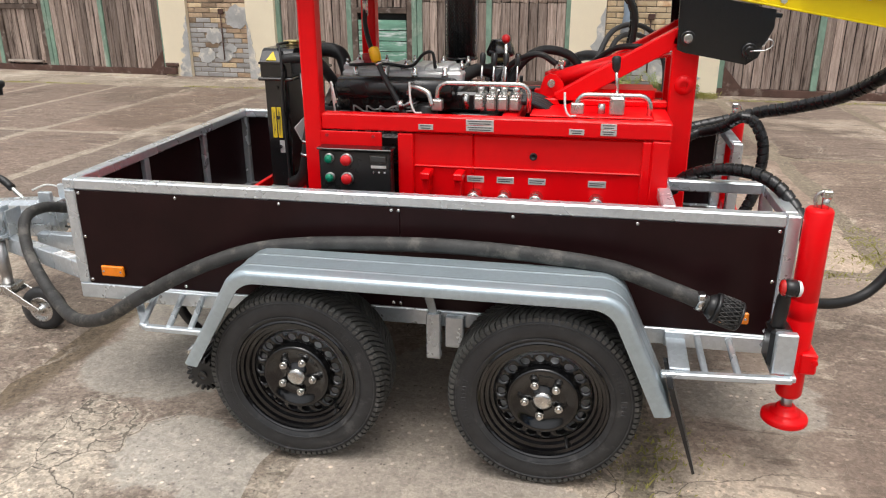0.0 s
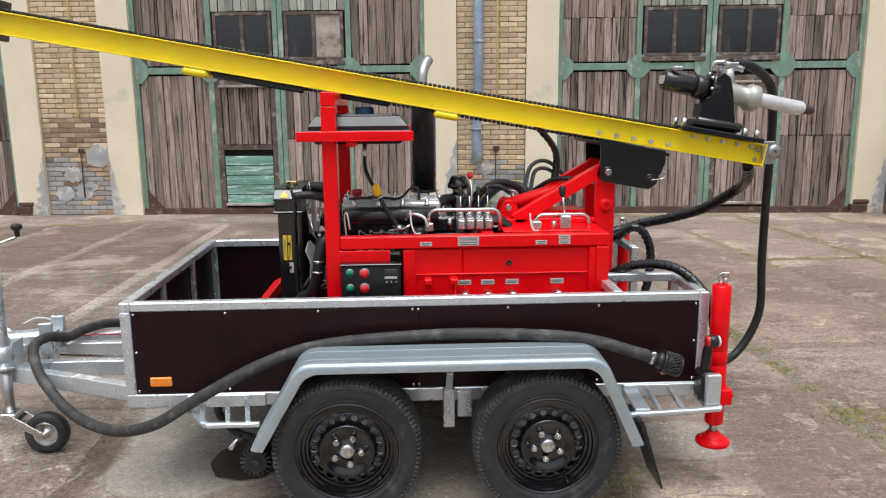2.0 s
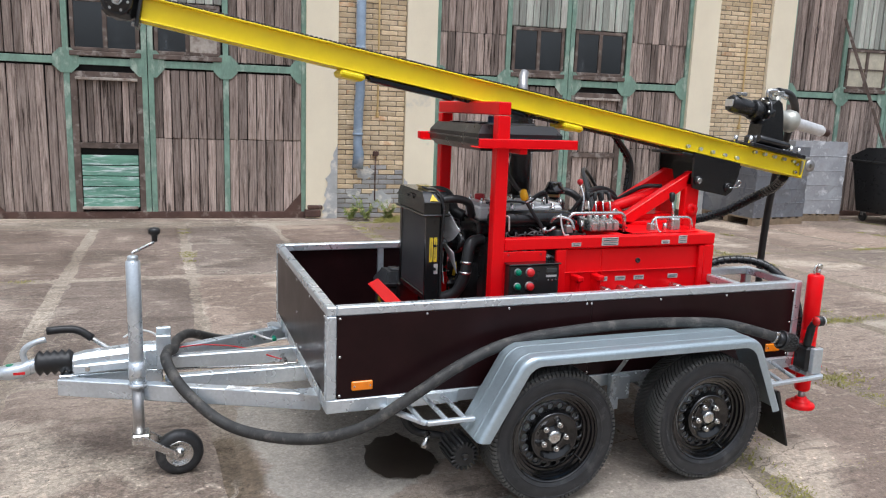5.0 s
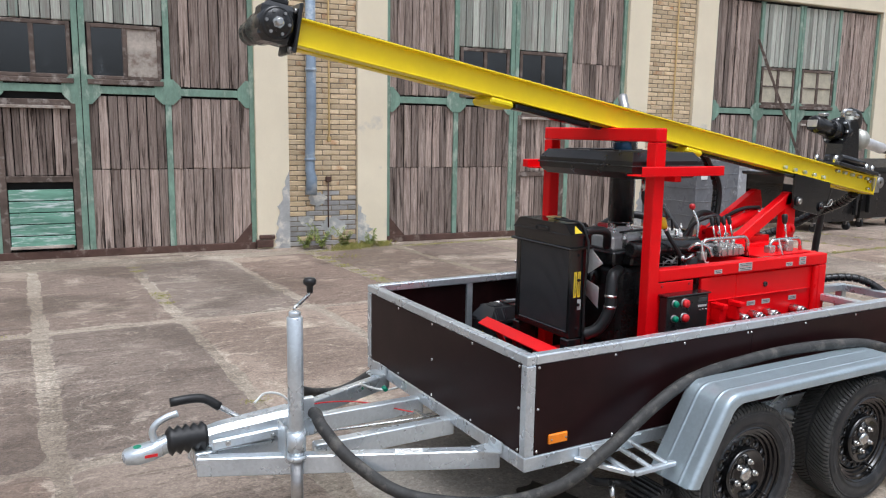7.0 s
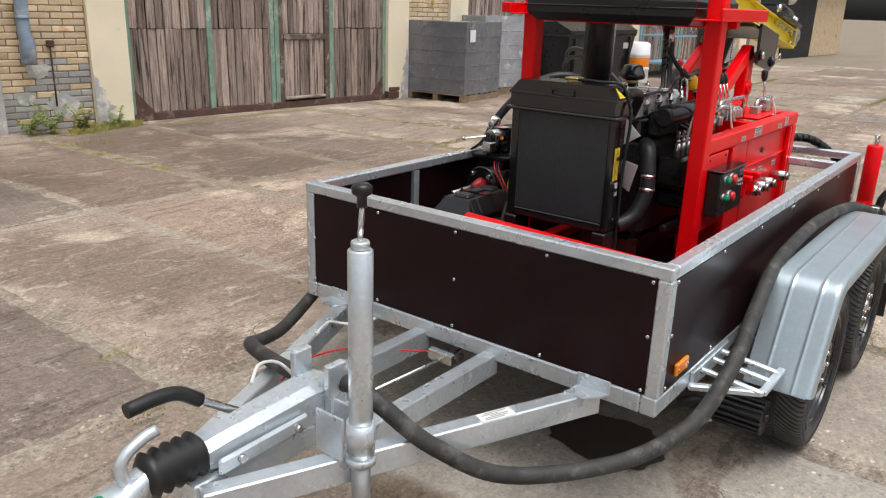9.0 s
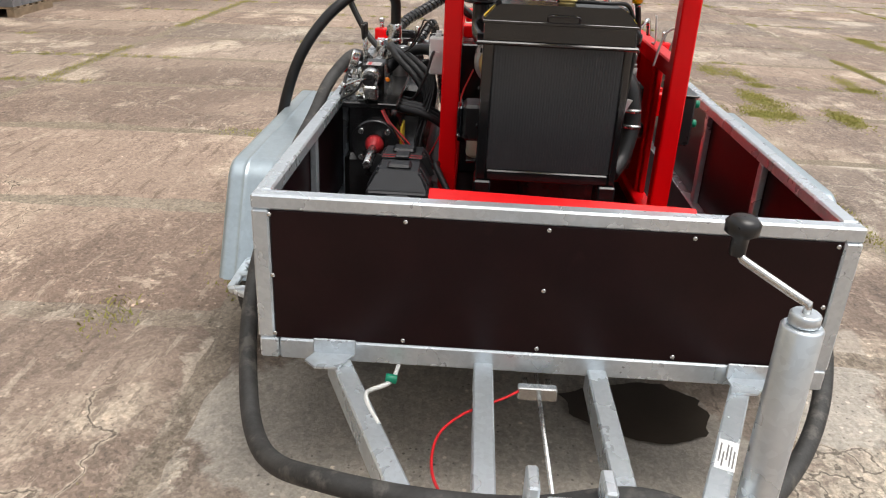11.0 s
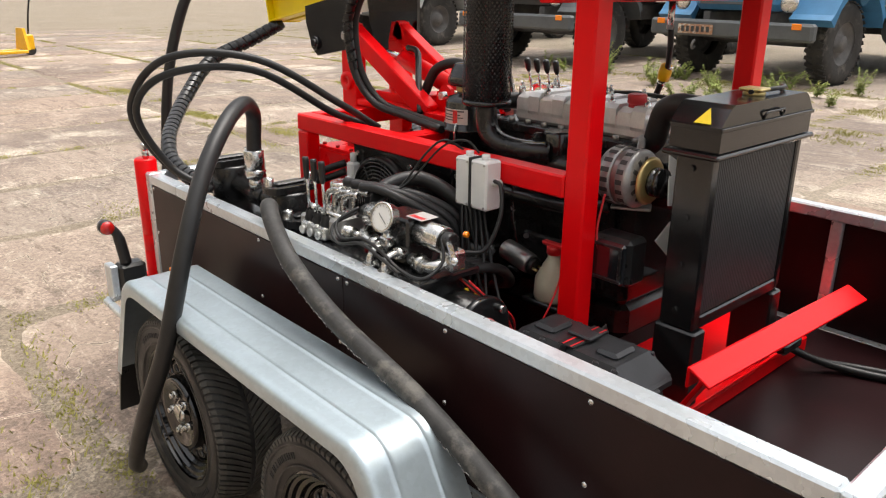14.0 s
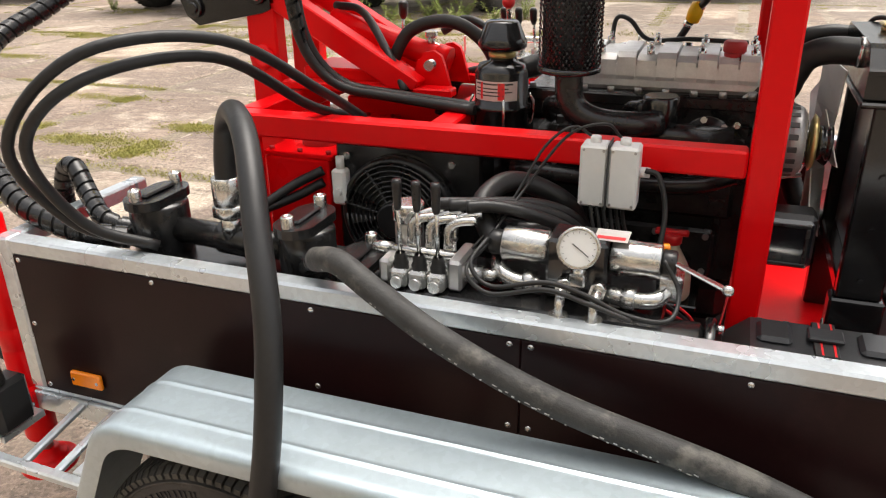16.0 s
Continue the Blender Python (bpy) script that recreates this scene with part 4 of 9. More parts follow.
        for r in range(len(rows) - 1):
            fs += [(r * n + k, r * n + k + 1, (r + 1) * n + k + 1, (r + 1) * n + k) for k in range(n - 1)]
        sh.add(vs, fs, True)
        sh.add([(x, y, z - 0.004) for x, y, z in vs[4 * n:5 * n]] + [(x, y, z - 0.004) for x, y, z in vs[-n:]], [(k, n + k, n + k + 1, k + 1) for k in range(n - 1)], False)
        f = part("fender", sh if not s else sh.flipped(far), ZINC_SHEET, tr, "galvanised sheet fender with pressed beads")
        fl = Shape().prism([(2.095, 0.40), (2.112, 0.40), (2.20, 0.115), (2.192, 0.112)], lambda a, b: (a, -0.278, b), (0, 0.190, 0))
        part("mud_flap", fl if not s else fl.flipped(far), PLASTIC, f, "black rubber mud flap")
        st = Shape().box((1.325, -0.05, 0.30), (1.375, -0.02, 0.47), 0.004).box((1.385, -0.025, 0.335), (1.45, 0.0, 0.45), 0.004).bar((1.35, -0.20, 0.665), (1.35, -0.035, 0.46), 0.03, 0.006)
        part("fender_bracket", st if not s else st.flipped(far), ZINC, tr)
        # ladder-like steps before and behind the fender
        for pts, rungs in ((((0.235, -0.005, 0.415), (0.375, -0.190, 0.40), (0.585, -0.190, 0.40)), ((0.36, 0.46, 0.54))), (((2.08, -0.195, 0.40), (2.45, -0.195, 0.415), (2.45, -0.02, 0.42)), ((2.21, 2.305)))):
            def side_of(q):
                return q if not s else q.flipped(far)
            back = part("side_step", side_of(Shape().box((pts[0][0] + 0.02, -0.012, 0.402), (pts[-1][0] - 0.005, 0.001, 0.456), 0.003)), ZINC, tr, "welded galvanised side step")
            for a, b in zip(pts, pts[1:]):
                part("step_bar", side_of(Shape().bar(a, b, 0.026, 0.020, 0.004)), ZINC, back)
            for x in rungs:
                part("rung", side_of(Shape().bar((x - 0.01 if x > 1 else x - 0.04, -0.010, 0.445), (x, -0.190, 0.405), 0.020, 0.016, 0.004)), ZINC, back)
            if rungs[0] > 1:
                part("step_plate", side_of(Shape().bar((2.135, -0.010, 0.43), (2.135, -0.185, 0.415), 0.060, 0.008, 0.002)), ZINC, back)
    # tandem axles and wheels
    ty, tread, emboss, rim, ring, disc, drum, cap, bolts, valve = wheel_mesh_parts()
    meshes = {"tyre": mesh_of("tyre", ty, TYRE), "tread": mesh_of("tread", tread, TREAD), "sidewall_mark": mesh_of("sidewall_mark", emboss, TYRE), "wheel": mesh_of("wheel", rim, RIMBLACK), "vent_ring": mesh_of("vent_ring", ring, RIMBLACK), "disc": mesh_of("disc", disc, RIMBLACK), "brake_drum": mesh_of("brake_drum", drum, ALU), "hub_cap": mesh_of("hub_cap", cap, CHROME), "valve": mesh_of("valve", valve, PLASTIC)}
    bolt_meshes = [mesh_of("wheel_bolt", b, CHROME) for b in bolts]
    o = ORIGIN[tr.name]
    for x in (0.934, 1.734):
        part("axle", Shape().cyl((x, -0.05, 0.30), (x, W + 0.05, 0.30), 0.045, n=10).box((x - 0.035, 0.1, 0.33), (x + 0.035, 0.2, ZB), 0.004).box((x - 0.035, W - 0.2, 0.33), (x + 0.035, W - 0.1, ZB), 0.004), ZINC, tr)
        for s, y in ((0, -0.171), (1, W + 0.171)):
            wheel = new("wheel", meshes["wheel"])
            wheel.parent = tr
            wheel.matrix_basis = pose(x - o.x, y - o.y, 0.300 - o.z, 0, 25 * x + 70 * s, 180 * s)
            tagged(wheel, "black steel wheel with round vent holes")
            for nm in ("tyre", "tread", "sidewall_mark", "vent_ring", "disc", "brake_drum", "hub_cap", "valve"):
                q = new(nm, meshes[nm])
                q.parent = wheel
                if nm in ("tread", "sidewall_mark"):
                    tagged(q, "block tread pattern" if nm == "tread" else "raised sidewall marks", "", "", "stuff")
            for bm_ in bolt_meshes:
                q = new("wheel_bolt", bm_)
                q.parent = wheel
    # drawbar
    for pts in (((-1.06, 0.665, 0.385), (0.02, 0.20, 0.385)), ((-1.06, 0.805, 0.385), (0.02, 1.27, 0.385)), ((-0.62, 0.585, 0.385), (0.02, 0.585, 0.385)), ((-0.62, 0.880, 0.385), (0.02, 0.880, 0.385))):
        part("drawbar_arm", Shape().bar(*pts, 0.05, 0.075, 0.004), ZINC, tr)
    for y in (0.20, 1.27):
        part("gusset", Shape().box((-0.008, y - 0.055, 0.424), (-0.001, y + 0.055, 0.470), 0.002).prism([(-0.045, y + 0.07), (-0.008, y + 0.052), (-0.008, y - 0.052), (-0.045, y - 0.032), (-0.075, y - 0.02), (-0.075, y + 0.04)] if y > 0.7 else [(-0.045, y - 0.032), (-0.008, y - 0.052), (-0.008, y + 0.052), (-0.045, y + 0.052), (-0.075, y + 0.06), (-0.075, y - 0.005)], lambda p, q: (p, q, 0.4235), (0, 0, 0.006)), ZINC, tr)
    # worn type label with unreadable print on one drawbar arm
    sl = Vector((1.11, -0.465, 0)).normalized()
    sn = Vector((0.465, 1.11, 0)).normalized()
    c0 = Vector((-0.315, 0.3403, 0.4232))
    lb = part("type_label", Shape().bar(c0 - sl * 0.055, c0 + sl * 0.055, 0.043, 0.0012, 0.0003), WHITEPL, tr, "white printed label with worn print")
    for k, (a, z) in enumerate(((-0.045, 0.02), (-0.04, 0.035), (-0.02, 0.04), (-0.045, 0.01), (-0.03, 0.04))):
        off = sn * (-0.015 + 0.0075 * k) + Vector((0, 0, 0.0008))
        part("print_bar", Shape().bar(c0 + off + sl * a, c0 + off + sl * z, 0.0035, 0.0008, 0.0002), STEEL, lb)
    part("coupling_deck", Shape().box((-1.065, 0.68, 0.36), (-0.63, 0.79, 0.425), 0.004), ZINC, tr)
    hs = Shape()
    sec = [(-1.045, 0.040, 0.440, 0.505), (-1.00, 0.046, 0.432, 0.514), (-0.86, 0.052, 0.430, 0.526), (-0.72, 0.056, 0.428, 0.536), (-0.64, 0.056, 0.428, 0.530)]
    ring_ = lambda x, w, a, c: [(x, 0.735 - w, a), (x, 0.735 + w, a), (x, 0.735 + w, c - 0.02), (x, 0.735 + w - 0.022, c), (x, 0.735 - w + 0.022, c), (x, 0.735 - w, c - 0.02)]
    hs.add([p for q in sec for p in ring_(*q)], [(6 * i + k, 6 * i + (k + 1) % 6, 6 * i + 6 + (k + 1) % 6, 6 * i + 6 + k) for i in range(4) for k in range(6)] + [(5, 4, 3, 2, 1, 0), (24, 25, 26, 27, 28, 29)], False)
    ov = part("overrun_housing", hs, ZINC, tr, "zinc-plated overrun brake housing")
    ov.location.x = 0.035
    part("housing_flange", Shape().box((-0.69, 0.655, 0.426), (-0.625, 0.679, 0.59), 0.004), ZINC, ov)
    part("housing_flange", Shape().box((-0.69, 0.792, 0.426), (-0.625, 0.815, 0.59), 0.004), ZINC, ov)
    part("side_rib", Shape().bar((-1.04, 0.668, 0.452), (-0.76, 0.668, 0.462), 0.016, 0.045, 0.008), ZINC, ov)
    for x in (-0.98, -0.80):
        part("housing_bolt", Shape().cyl((x, 0.662, 0.457), (x, 0.648, 0.457), 0.011, n=6), CHROME, ov)
    bl = Shape()
    prof = []
    for k in range(5):
        prof += [(0.042, 0.030 * k), (0.058, 0.030 * k + 0.015)]
    prof += [(0.042, 0.15)]
    bl.lathe([(0.03, -0.004)] + prof + [(0.03, 0.154)], (-1.195, 0.735, 0.475), (1, 0, 0), 20)
    part("bellows", bl, RUBBER, ov, "black rubber bellows")
    cp = Shape()
    prof = [(-1.355, 0.018, 0.432, 0.455), (-1.345, 0.034, 0.424, 0.466), (-1.30, 0.044, 0.420, 0.474), (-1.25, 0.040, 0.425, 0.482), (-1.20, 0.032, 0.440, 0.500), (-1.17, 0.030, 0.448, 0.505)]
    cp.add([q for x, w, z0, z1 in prof for q in ((x, 0.735 - w, z0), (x, 0.735 + w, z0), (x, 0.735 + w, z1 - 0.012), (x, 0.735 + w * 0.6, z1), (x, 0.735 - w * 0.6, z1), (x, 0.735 - w, z1 - 0.012))], [(6 * i + k, 6 * i + (k + 1) % 6, 6 * i + 6 + (k + 1) % 6, 6 * i + 6 + k) for i in range(5) for k in range(6)] + [(5, 4, 3, 2, 1, 0), (30, 31, 32, 33, 34, 35)], True)
    hd = part("coupling_head", cp, ZINC, ov, "zinc-plated ball coupling head")
    part("indicator_label", Shape().cyl((-1.30, 0.735, 0.474), (-1.30, 0.735, 0.476), 0.016, n=16), GREENBTN, hd, "green wear indicator")
    part("warning_label", Shape().box((-1.285, 0.6925, 0.440), (-1.235, 0.6945, 0.452), 0.0004), REDBTN, hd)
    part("coupling_lever", Shape().tube(smooth_path([(-1.235, 0.735, 0.475), (-1.245, 0.735, 0.525), (-1.225, 0.735, 0.556), (-1.185, 0.735, 0.575), (-1.15, 0.735, 0.582)], 4), 0.014, 8), ZINC, hd)
    part("handbrake_lever", Shape().tube(smooth_path([(-0.80, 0.79, 0.44), (-0.88, 0.81, 0.485), (-0.985, 0.835, 0.555)], 4), 0.012, 8), CHROME, ov)
    part("handbrake_grip", Shape().tube(smooth_path([(-0.97, 0.832, 0.546), (-1.025, 0.84, 0.585), (-1.085, 0.843, 0.594), (-1.16, 0.845, 0.590)], 4), 0.019, 10), RUBBER, ov, "black rubber handbrake grip")
    # jockey wheel
    jx, jy = -0.733, 0.463
    j = part("jockey_tube", Shape().cyl((jx, jy, 0.42), (jx, jy, 0.985), 0.030, n=20, b=0.004).cyl((jx, jy, 0.985), (jx, jy, 1.005), 0.022, n=16, b=0.003).cyl((jx, jy, 0.425), (jx, jy, 0.445), 0.038, n=20), ZINC, tr, "galvanised jockey wheel jack tube")
    part("inner_tube", Shape().cyl((jx, jy, 0.16), (jx, jy, 0.425), 0.024, n=16), STEEL, j)
    part("jack_clamp", Shape().box((jx - 0.035, jy + 0.03, 0.425), (jx - 0.027, jy + 0.125, 0.545), 0.002).box((jx + 0.027, jy + 0.03, 0.425), (jx + 0.035, jy + 0.125, 0.545), 0.002).cyl((jx, jy, 0.46), (jx, jy, 0.54), 0.036, n=20), ZINC, j)
    part("crank_arm", Shape().tube([(jx, jy, 1.0), (jx, jy, 1.018), (jx + 0.02, jy + 0.018, 1.024), (jx + 0.080, jy + 0.072, 1.045), (jx + 0.088, jy + 0.08, 1.058)], 0.007, 8), CHROME, j)
    part("crank_knob", Shape().lathe([(0.012, 0), (0.013, 0.028), (0.025, 0.036), (0.026, 0.052), (0.018, 0.060), (0.001, 0.061)], (jx + 0.088, jy + 0.08, 1.05), (0, 0, 1), 16), PLASTIC, j, "black plastic crank knob")
    fk = Shape()
    for dy in (-0.045, 0.045):
        fk.bar((jx + 0.005, jy + dy, 0.20), (jx + 0.165, jy + dy, 0.095), 0.005, 0.034, 0.002)
    fk.box((jx - 0.03, jy - 0.045, 0.165), (jx + 0.045, jy + 0.045, 0.215), 0.006)
    part("jockey_fork", fk, CHROME, j)
    jw = part("jockey_tyre", Shape().lathe([(0.055, -0.026), (0.075, -0.032), (0.098, -0.026), (0.103, -0.01), (0.103, 0.01), (0.098, 0.026), (0.075, 0.032), (0.055, 0.026)], (jx + 0.165, jy, 0.102), (0, 1, 0), 32), TYRE, j, "black solid rubber tyre")
    part("jockey_rim", Shape().lathe([(0.001, -0.036), (0.014, -0.036), (0.014, -0.020), (0.040, -0.016), (0.055, -0.028), (0.060, -0.028), (0.056, -0.018), (0.056, 0.018), (0.060, 0.028), (0.04, 0.016), (0.014, 0.036), (0.001, 0.036)], (jx + 0.165, jy, 0.102), (0, 1, 0), 24), CHROME, jw)
    # rear lamp clusters on rubber arms
    for s in (0, 1):
        def side(sh):
            return sh if not s else sh.flipped(far)
        hb = part("lamp_holder", side(Shape().box((2.394, -0.186, 0.425), (2.454, -0.158, 0.556), 0.004)), ZINC, tr)
        part("holder_flange", side(Shape().box((2.400, -0.149, 0.405), (2.440, -0.03, 0.424), 0.002)), ZINC, hb)
        part("tail_lamp", side(Shape().box((2.384, -0.157, 0.428), (2.450, -0.060, 0.554), 0.012)), PLASTIC, hb, "black tail lamp housing")
        part("lamp_arm", side(Shape().tube(smooth_path([(2.405, -0.125, 0.555), (2.406, -0.130, 0.60), (2.408, -0.140, 0.66), (2.412, -0.160, 0.69), (2.414, -0.175, 0.697)], 4), [0.020] * 8 + [0.017] * 9, 10)), RUBBER, hb, "black rubber marker lamp arm")
        mk = side(Shape().cyl((2.393, -0.175, 0.697), (2.430, -0.175, 0.697), 0.026, n=18, b=0.006))
        ml = part("marker_lamp", mk, PLASTIC, hb, "red and white outline marker lamp")
        part("clear_lens", side(Shape().lathe([(0.024, 0), (0.022, 0.008), (0.012, 0.013), (0.001, 0.014)], (2.429, -0.175, 0.697), (1, 0, 0), 14)), WHITEPL, ml)
        part("red_lens", side(Shape().lathe([(0.024, 0), (0.022, 0.008), (0.012, 0.013), (0.001, 0.014)], (2.394, -0.175, 0.697), (-1, 0, 0), 14)), GLASSRED, ml)
    return tr


build_trailer()


# ---- power unit on its red frame ----
def build_power_frame():
    d = thing("rig_frame", "glossy red welded steel frame standing in the trailer", "machine frame", (1.4, 0.65, ZB + 0.062))
    zf = ZB + 0.062

    def tube(nm, lo, hi, label=""):
        return part(nm, Shape().box(lo, hi, 0.005), RED, d, label)

    # portal at the front
    tube("portal_post", (0.825, 0.246, zf), (0.887, 0.306, 1.638))
    tube("portal_post", (0.825, 0.993, zf), (0.887, 1.053, 1.638))
    tube("portal_beam", (0.825, 0.246, 1.640), (0.887, 1.053, 1.700))
    # top rails
    tube("top_rail", (0.889, 0.249, 1.015), (2.09, 0.303, 1.072))
    tube("top_rail", (0.889, 1.000, 1.015), (2.09, 1.054, 1.072))
    tube("top_cross", (2.03, 0.305, 1.015), (2.09, 0.998, 1.072))
    tube("top_cross", (1.52, 0.305, 1.018), (1.58, 0.998, 1.070))
    tube("rear_post", (2.03, 0.249, zf), (2.09, 0.303, 1.013))
    tube("rear_post", (2.03, 1.000, zf), (2.09, 1.054, 1.013))
    # skid
    tube("skid_rail", (0.57, 0.243, zf), (2.10, 0.306, zf + 0.05))
    tube("skid_rail", (0.57, 0.993, zf), (2.10, 1.053, zf + 0.05))
    tube("skid_cross", (0.57, 0.308, zf), (0.63, 0.991, zf + 0.05))
    part("skid_plate", Shape().box((0.565, 0.30, zf + 0.052), (0.86, 0.98, zf + 0.062), 0.002), RED, d)
    fb = Shape().bar((0.455, 0.255, 0.690), (0.475, 1.065, 0.702), 0.062, 0.008, 0.002, up=(-0.45, 0, 0.9)).bar((0.482, 0.255, 0.682), (0.502, 1.065, 0.694), 0.008, 0.05, 0.002)
    b = part("front_bar", fb, RED, d, "red angle-steel front guard bar")
    for y in (0.36, 0.95):
        part("bar_bracket", Shape().bar((0.495, y, 0.675), (0.585, y, zf + 0.05), 0.05, 0.012, 0.003, up=(1, 0, 0)), RED, b)
    part("catch", Shape().box((0.450, 0.60, 0.637), (0.490, 0.69, 0.667), 0.006), BLACK, b)
    return d


rig_frame = build_power_frame()


def build_oil_tank():
    d = thing("hydraulic_tank", "glossy red hydraulic oil tank with sight glasses and labels", "tank", (1.6, 0.4, ZB + 0.062), moved=(0, 0.041, -0.004))
    z0 = ZB + 0.064
    part("tank_body", Shape().box((1.43, 0.232, z0), (2.028, 0.50, 1.012), 0.006), RED, d)
    part("side_plate", Shape().box((1.185, 0.232, z0), (1.4295, 0.246, 1.012), 0.004), RED, d)
    part("tank_lid", Shape().box((1.62, 0.264, 1.076), (2.028, 0.50, 1.082), 0.002), RED, d)
    for x0, x1 in ((1.165, 1.22), (2.0, 2.03)):
        part("edge_rib", Shape().box((x0, 0.21, z0), (x1, 0.231, 1.013), 0.004), RED, d)
    part("stiffener", Shape().box((1.222, 0.222, 0.895), (1.998, 0.231, 0.90), 0.002), RED, d)
    for x in (1.27, 1.385):
        part("hook", Shape().box((x - 0.011, 0.17, 0.80), (x + 0.013, 0.231, 0.88), 0.004).box((x - 0.013, 0.15, 0.865), (x + 0.020, 0.231, 0.89), 0.004), RED, d)
    part("plug", Shape().lathe([(0.013, 0), (0.013, 0.008), (0.007, 0.008), (0.007, 0.003), (0.001, 0.003)], (1.64, 0.232, 0.945), (0, -1, 0), 12), PLASTIC, d)
    for x in (1.44, 1.545, 1.655, 1.86):
        part("quick_coupling", Shape().cyl((x, 0.232, 0.80), (x, 0.165, 0.80), 0.024, n=14, b=0.003).cyl((x, 0.165, 0.80), (x, 0.150, 0.80), 0.018, n=14), CHROME, d, "plated hydraulic quick coupling")
        l = part("label_plate", Shape().box((x - 0.03, 0.2285, 0.845), (x + 0.03, 0.2318, 0.868), 0.0008), LABEL, d)
        part("print", Shape().box((x - 0.025, 0.2275, 0.858), (x + 0.025, 0.2287, 0.861), 0.0003).box((x - 0.025, 0.2275, 0.851), (x + 0.018, 0.2287, 0.854), 0.0003), INK, l)
    return d


build_oil_tank()


def build_mast():
    """The tilted feed beam with chain, end motor and support lugs."""
    a, b = Vector((2.881, 0.070, 1.338)), Vector((-0.678, 0.110, 1.975))
    x = (b - a).normalized()
    side_ = Vector((x.y, -x.x, 0)).normalized()
    z = side_.cross(x)
    d = thing("drill_mast", "yellow steel drill feed beam with roller chain", "drill mast", (0.86, 0.53, 1.712))
    ln = (b - a).length
    m = Matrix.Translation(a) @ Matrix((x, side_, z)).transposed().to_4x4()
    y0, y1, h = 0.455, 0.615, 0.102
    for s in (0, 1):
        web = (y0 + 0.030, y0 + 0.036) if not s else (y1 - 0.036, y1 - 0.030)
        fl = (y0, y0 + 0.062) if not s else (y1 - 0.062, y1)
        part("beam_web", Shape().box((0, web[0], 0.007), (ln, web[1], h - 0.007), 0.001, m), YELLOW, d)
        part("lower_flange", Shape().box((0, fl[0], 0), (ln, fl[1], 0.007), 0.002, m), YELLOW, d)
        part("upper_flange", Shape().box((0, fl[0], h - 0.007), (ln, fl[1], h), 0.002, m), YELLOW, d)
    part("end_plate", Shape().box((-0.010, y0, -0.004), (-0.001, y1, h + 0.004), 0.002, m), YELLOW, d)
    ch = Shape()
    for k in range(int(ln / 0.022)):
        ch.box((k * 0.022 + 0.10, 0.522, h + 0.001), (k * 0.022 + 0.118, 0.548, h + 0.016), 0.003, m)
    part("roller_chain", ch, OILYCHAIN, d, "dark oily roller chain", kind="stuff")
    c2 = Shape()
    for k in range(int(ln / 0.022)):
        dz = -0.026 if 0.55 < k * 0.022 < 2.6 else 0.0
        c2.box((k * 0.022 + 0.10, 0.520, 0.010 + dz), (k * 0.022 + 0.118, 0.550, 0.024 + dz), 0.003, m)
    part("roller_chain", c2, OILYCHAIN, d, "dark oily roller chain", kind="stuff")
    for s in (1.53, 2.70):
        part("support_lug", Shape().box((s - 0.06, y0 - 0.006, -0.036), (s + 0.06, y1, -0.002), 0.012, m), YELLOW, d)
    part("chain_guard", Shape().box((2.20, y0 + 0.012, -0.030), (2.62, y0 + 0.060, -0.001), 0.006, m), BLACK, d, "black chain guard under the beam")
    part("chain_guard", Shape().box((1.80, y0 + 0.012, -0.024), (2.06, y0 + 0.060, -0.001), 0.006, m), BLACK, d, "black chain guard under the beam")
    for k in range(5):
        part("bolt", Shape().cyl(m @ Vector((0.46 + 0.085 * k, y0 + 0.030, 0.026)), m @ Vector((0.46 + 0.085 * k, y0 + 0.012, 0.026)), 0.011, n=6), ZINC, d)
    for k in range(5):
        part("bolt", Shape().cyl(m @ Vector((0.06 + 0.072 * k, y0 + 0.030, 0.082)), m @ Vector((0.06 + 0.072 * k, y0 + 0.008, 0.082)), 0.010, n=6), ZINC, d)
    for hz in (0.025, 0.07):
        part("bolt", Shape().cyl(m @ Vector((0.03, y0 + 0.028, hz)), m @ Vector((0.03, y0 + 0.010, hz)), 0.010, n=6), CHROME, d)
    # feed motor at the upper end
    mo = Shape().box((ln + 0.002, y0 - 0.01, -0.03), (ln + 0.018, y1 + 0.02, h + 0.05), 0.004, m)
    mo.box((ln + 0.019, y0 - 0.01, -0.01), (ln + 0.15, y0 + 0.11, h + 0.03), 0.02, m)
    mt = part("feed_motor", mo, BLACK, d, "black hydraulic feed motor")
    part("motor_body", Shape().cyl(m @ Vector((ln + 0.095, y0 - 0.035, 0.055)), m @ Vector((ln + 0.095, y0 + 0.19, 0.055)), 0.062, n=20, b=0.008), CAST, mt)
    part("motor_end", Shape().cyl(m @ Vector((ln + 0.10, y0 + 0.19, 0.05)), m @ Vector((ln + 0.10, y0 + 0.33, 0.05)), 0.048, n=18, b=0.014), CAST, mt)
    for dz in (-0.02, 0.12):
        part("motor_bolt", Shape().cyl(m @ Vector((ln + 0.019, y0 + 0.01, dz)), m @ Vector((ln + 0.030, y0 + 0.01, dz)), 0.010, n=6), STEEL, mt)
    o = Vector((ln + 0.095, y0 - 0.034, 0.055))
    bearing = part("bearing", Shape().lathe([(0.001, 0.010), (0.030, 0.010), (0.036, 0.006), (0.048, 0.004), (0.050, 0.0)], m @ o, -side_, 24), CAST, mt)
    part("shaft_end", Shape().cyl(m @ (o + Vector((0, -0.008, 0))), m @ (o + Vector((0, -0.038, 0))), 0.013, n=12, b=0.003).cyl(m @ (o + Vector((0, -0.008, 0))), m @ (o + Vector((0, -0.016, 0))), 0.022, n=6), CHROME, bearing, "bright splined shaft end")
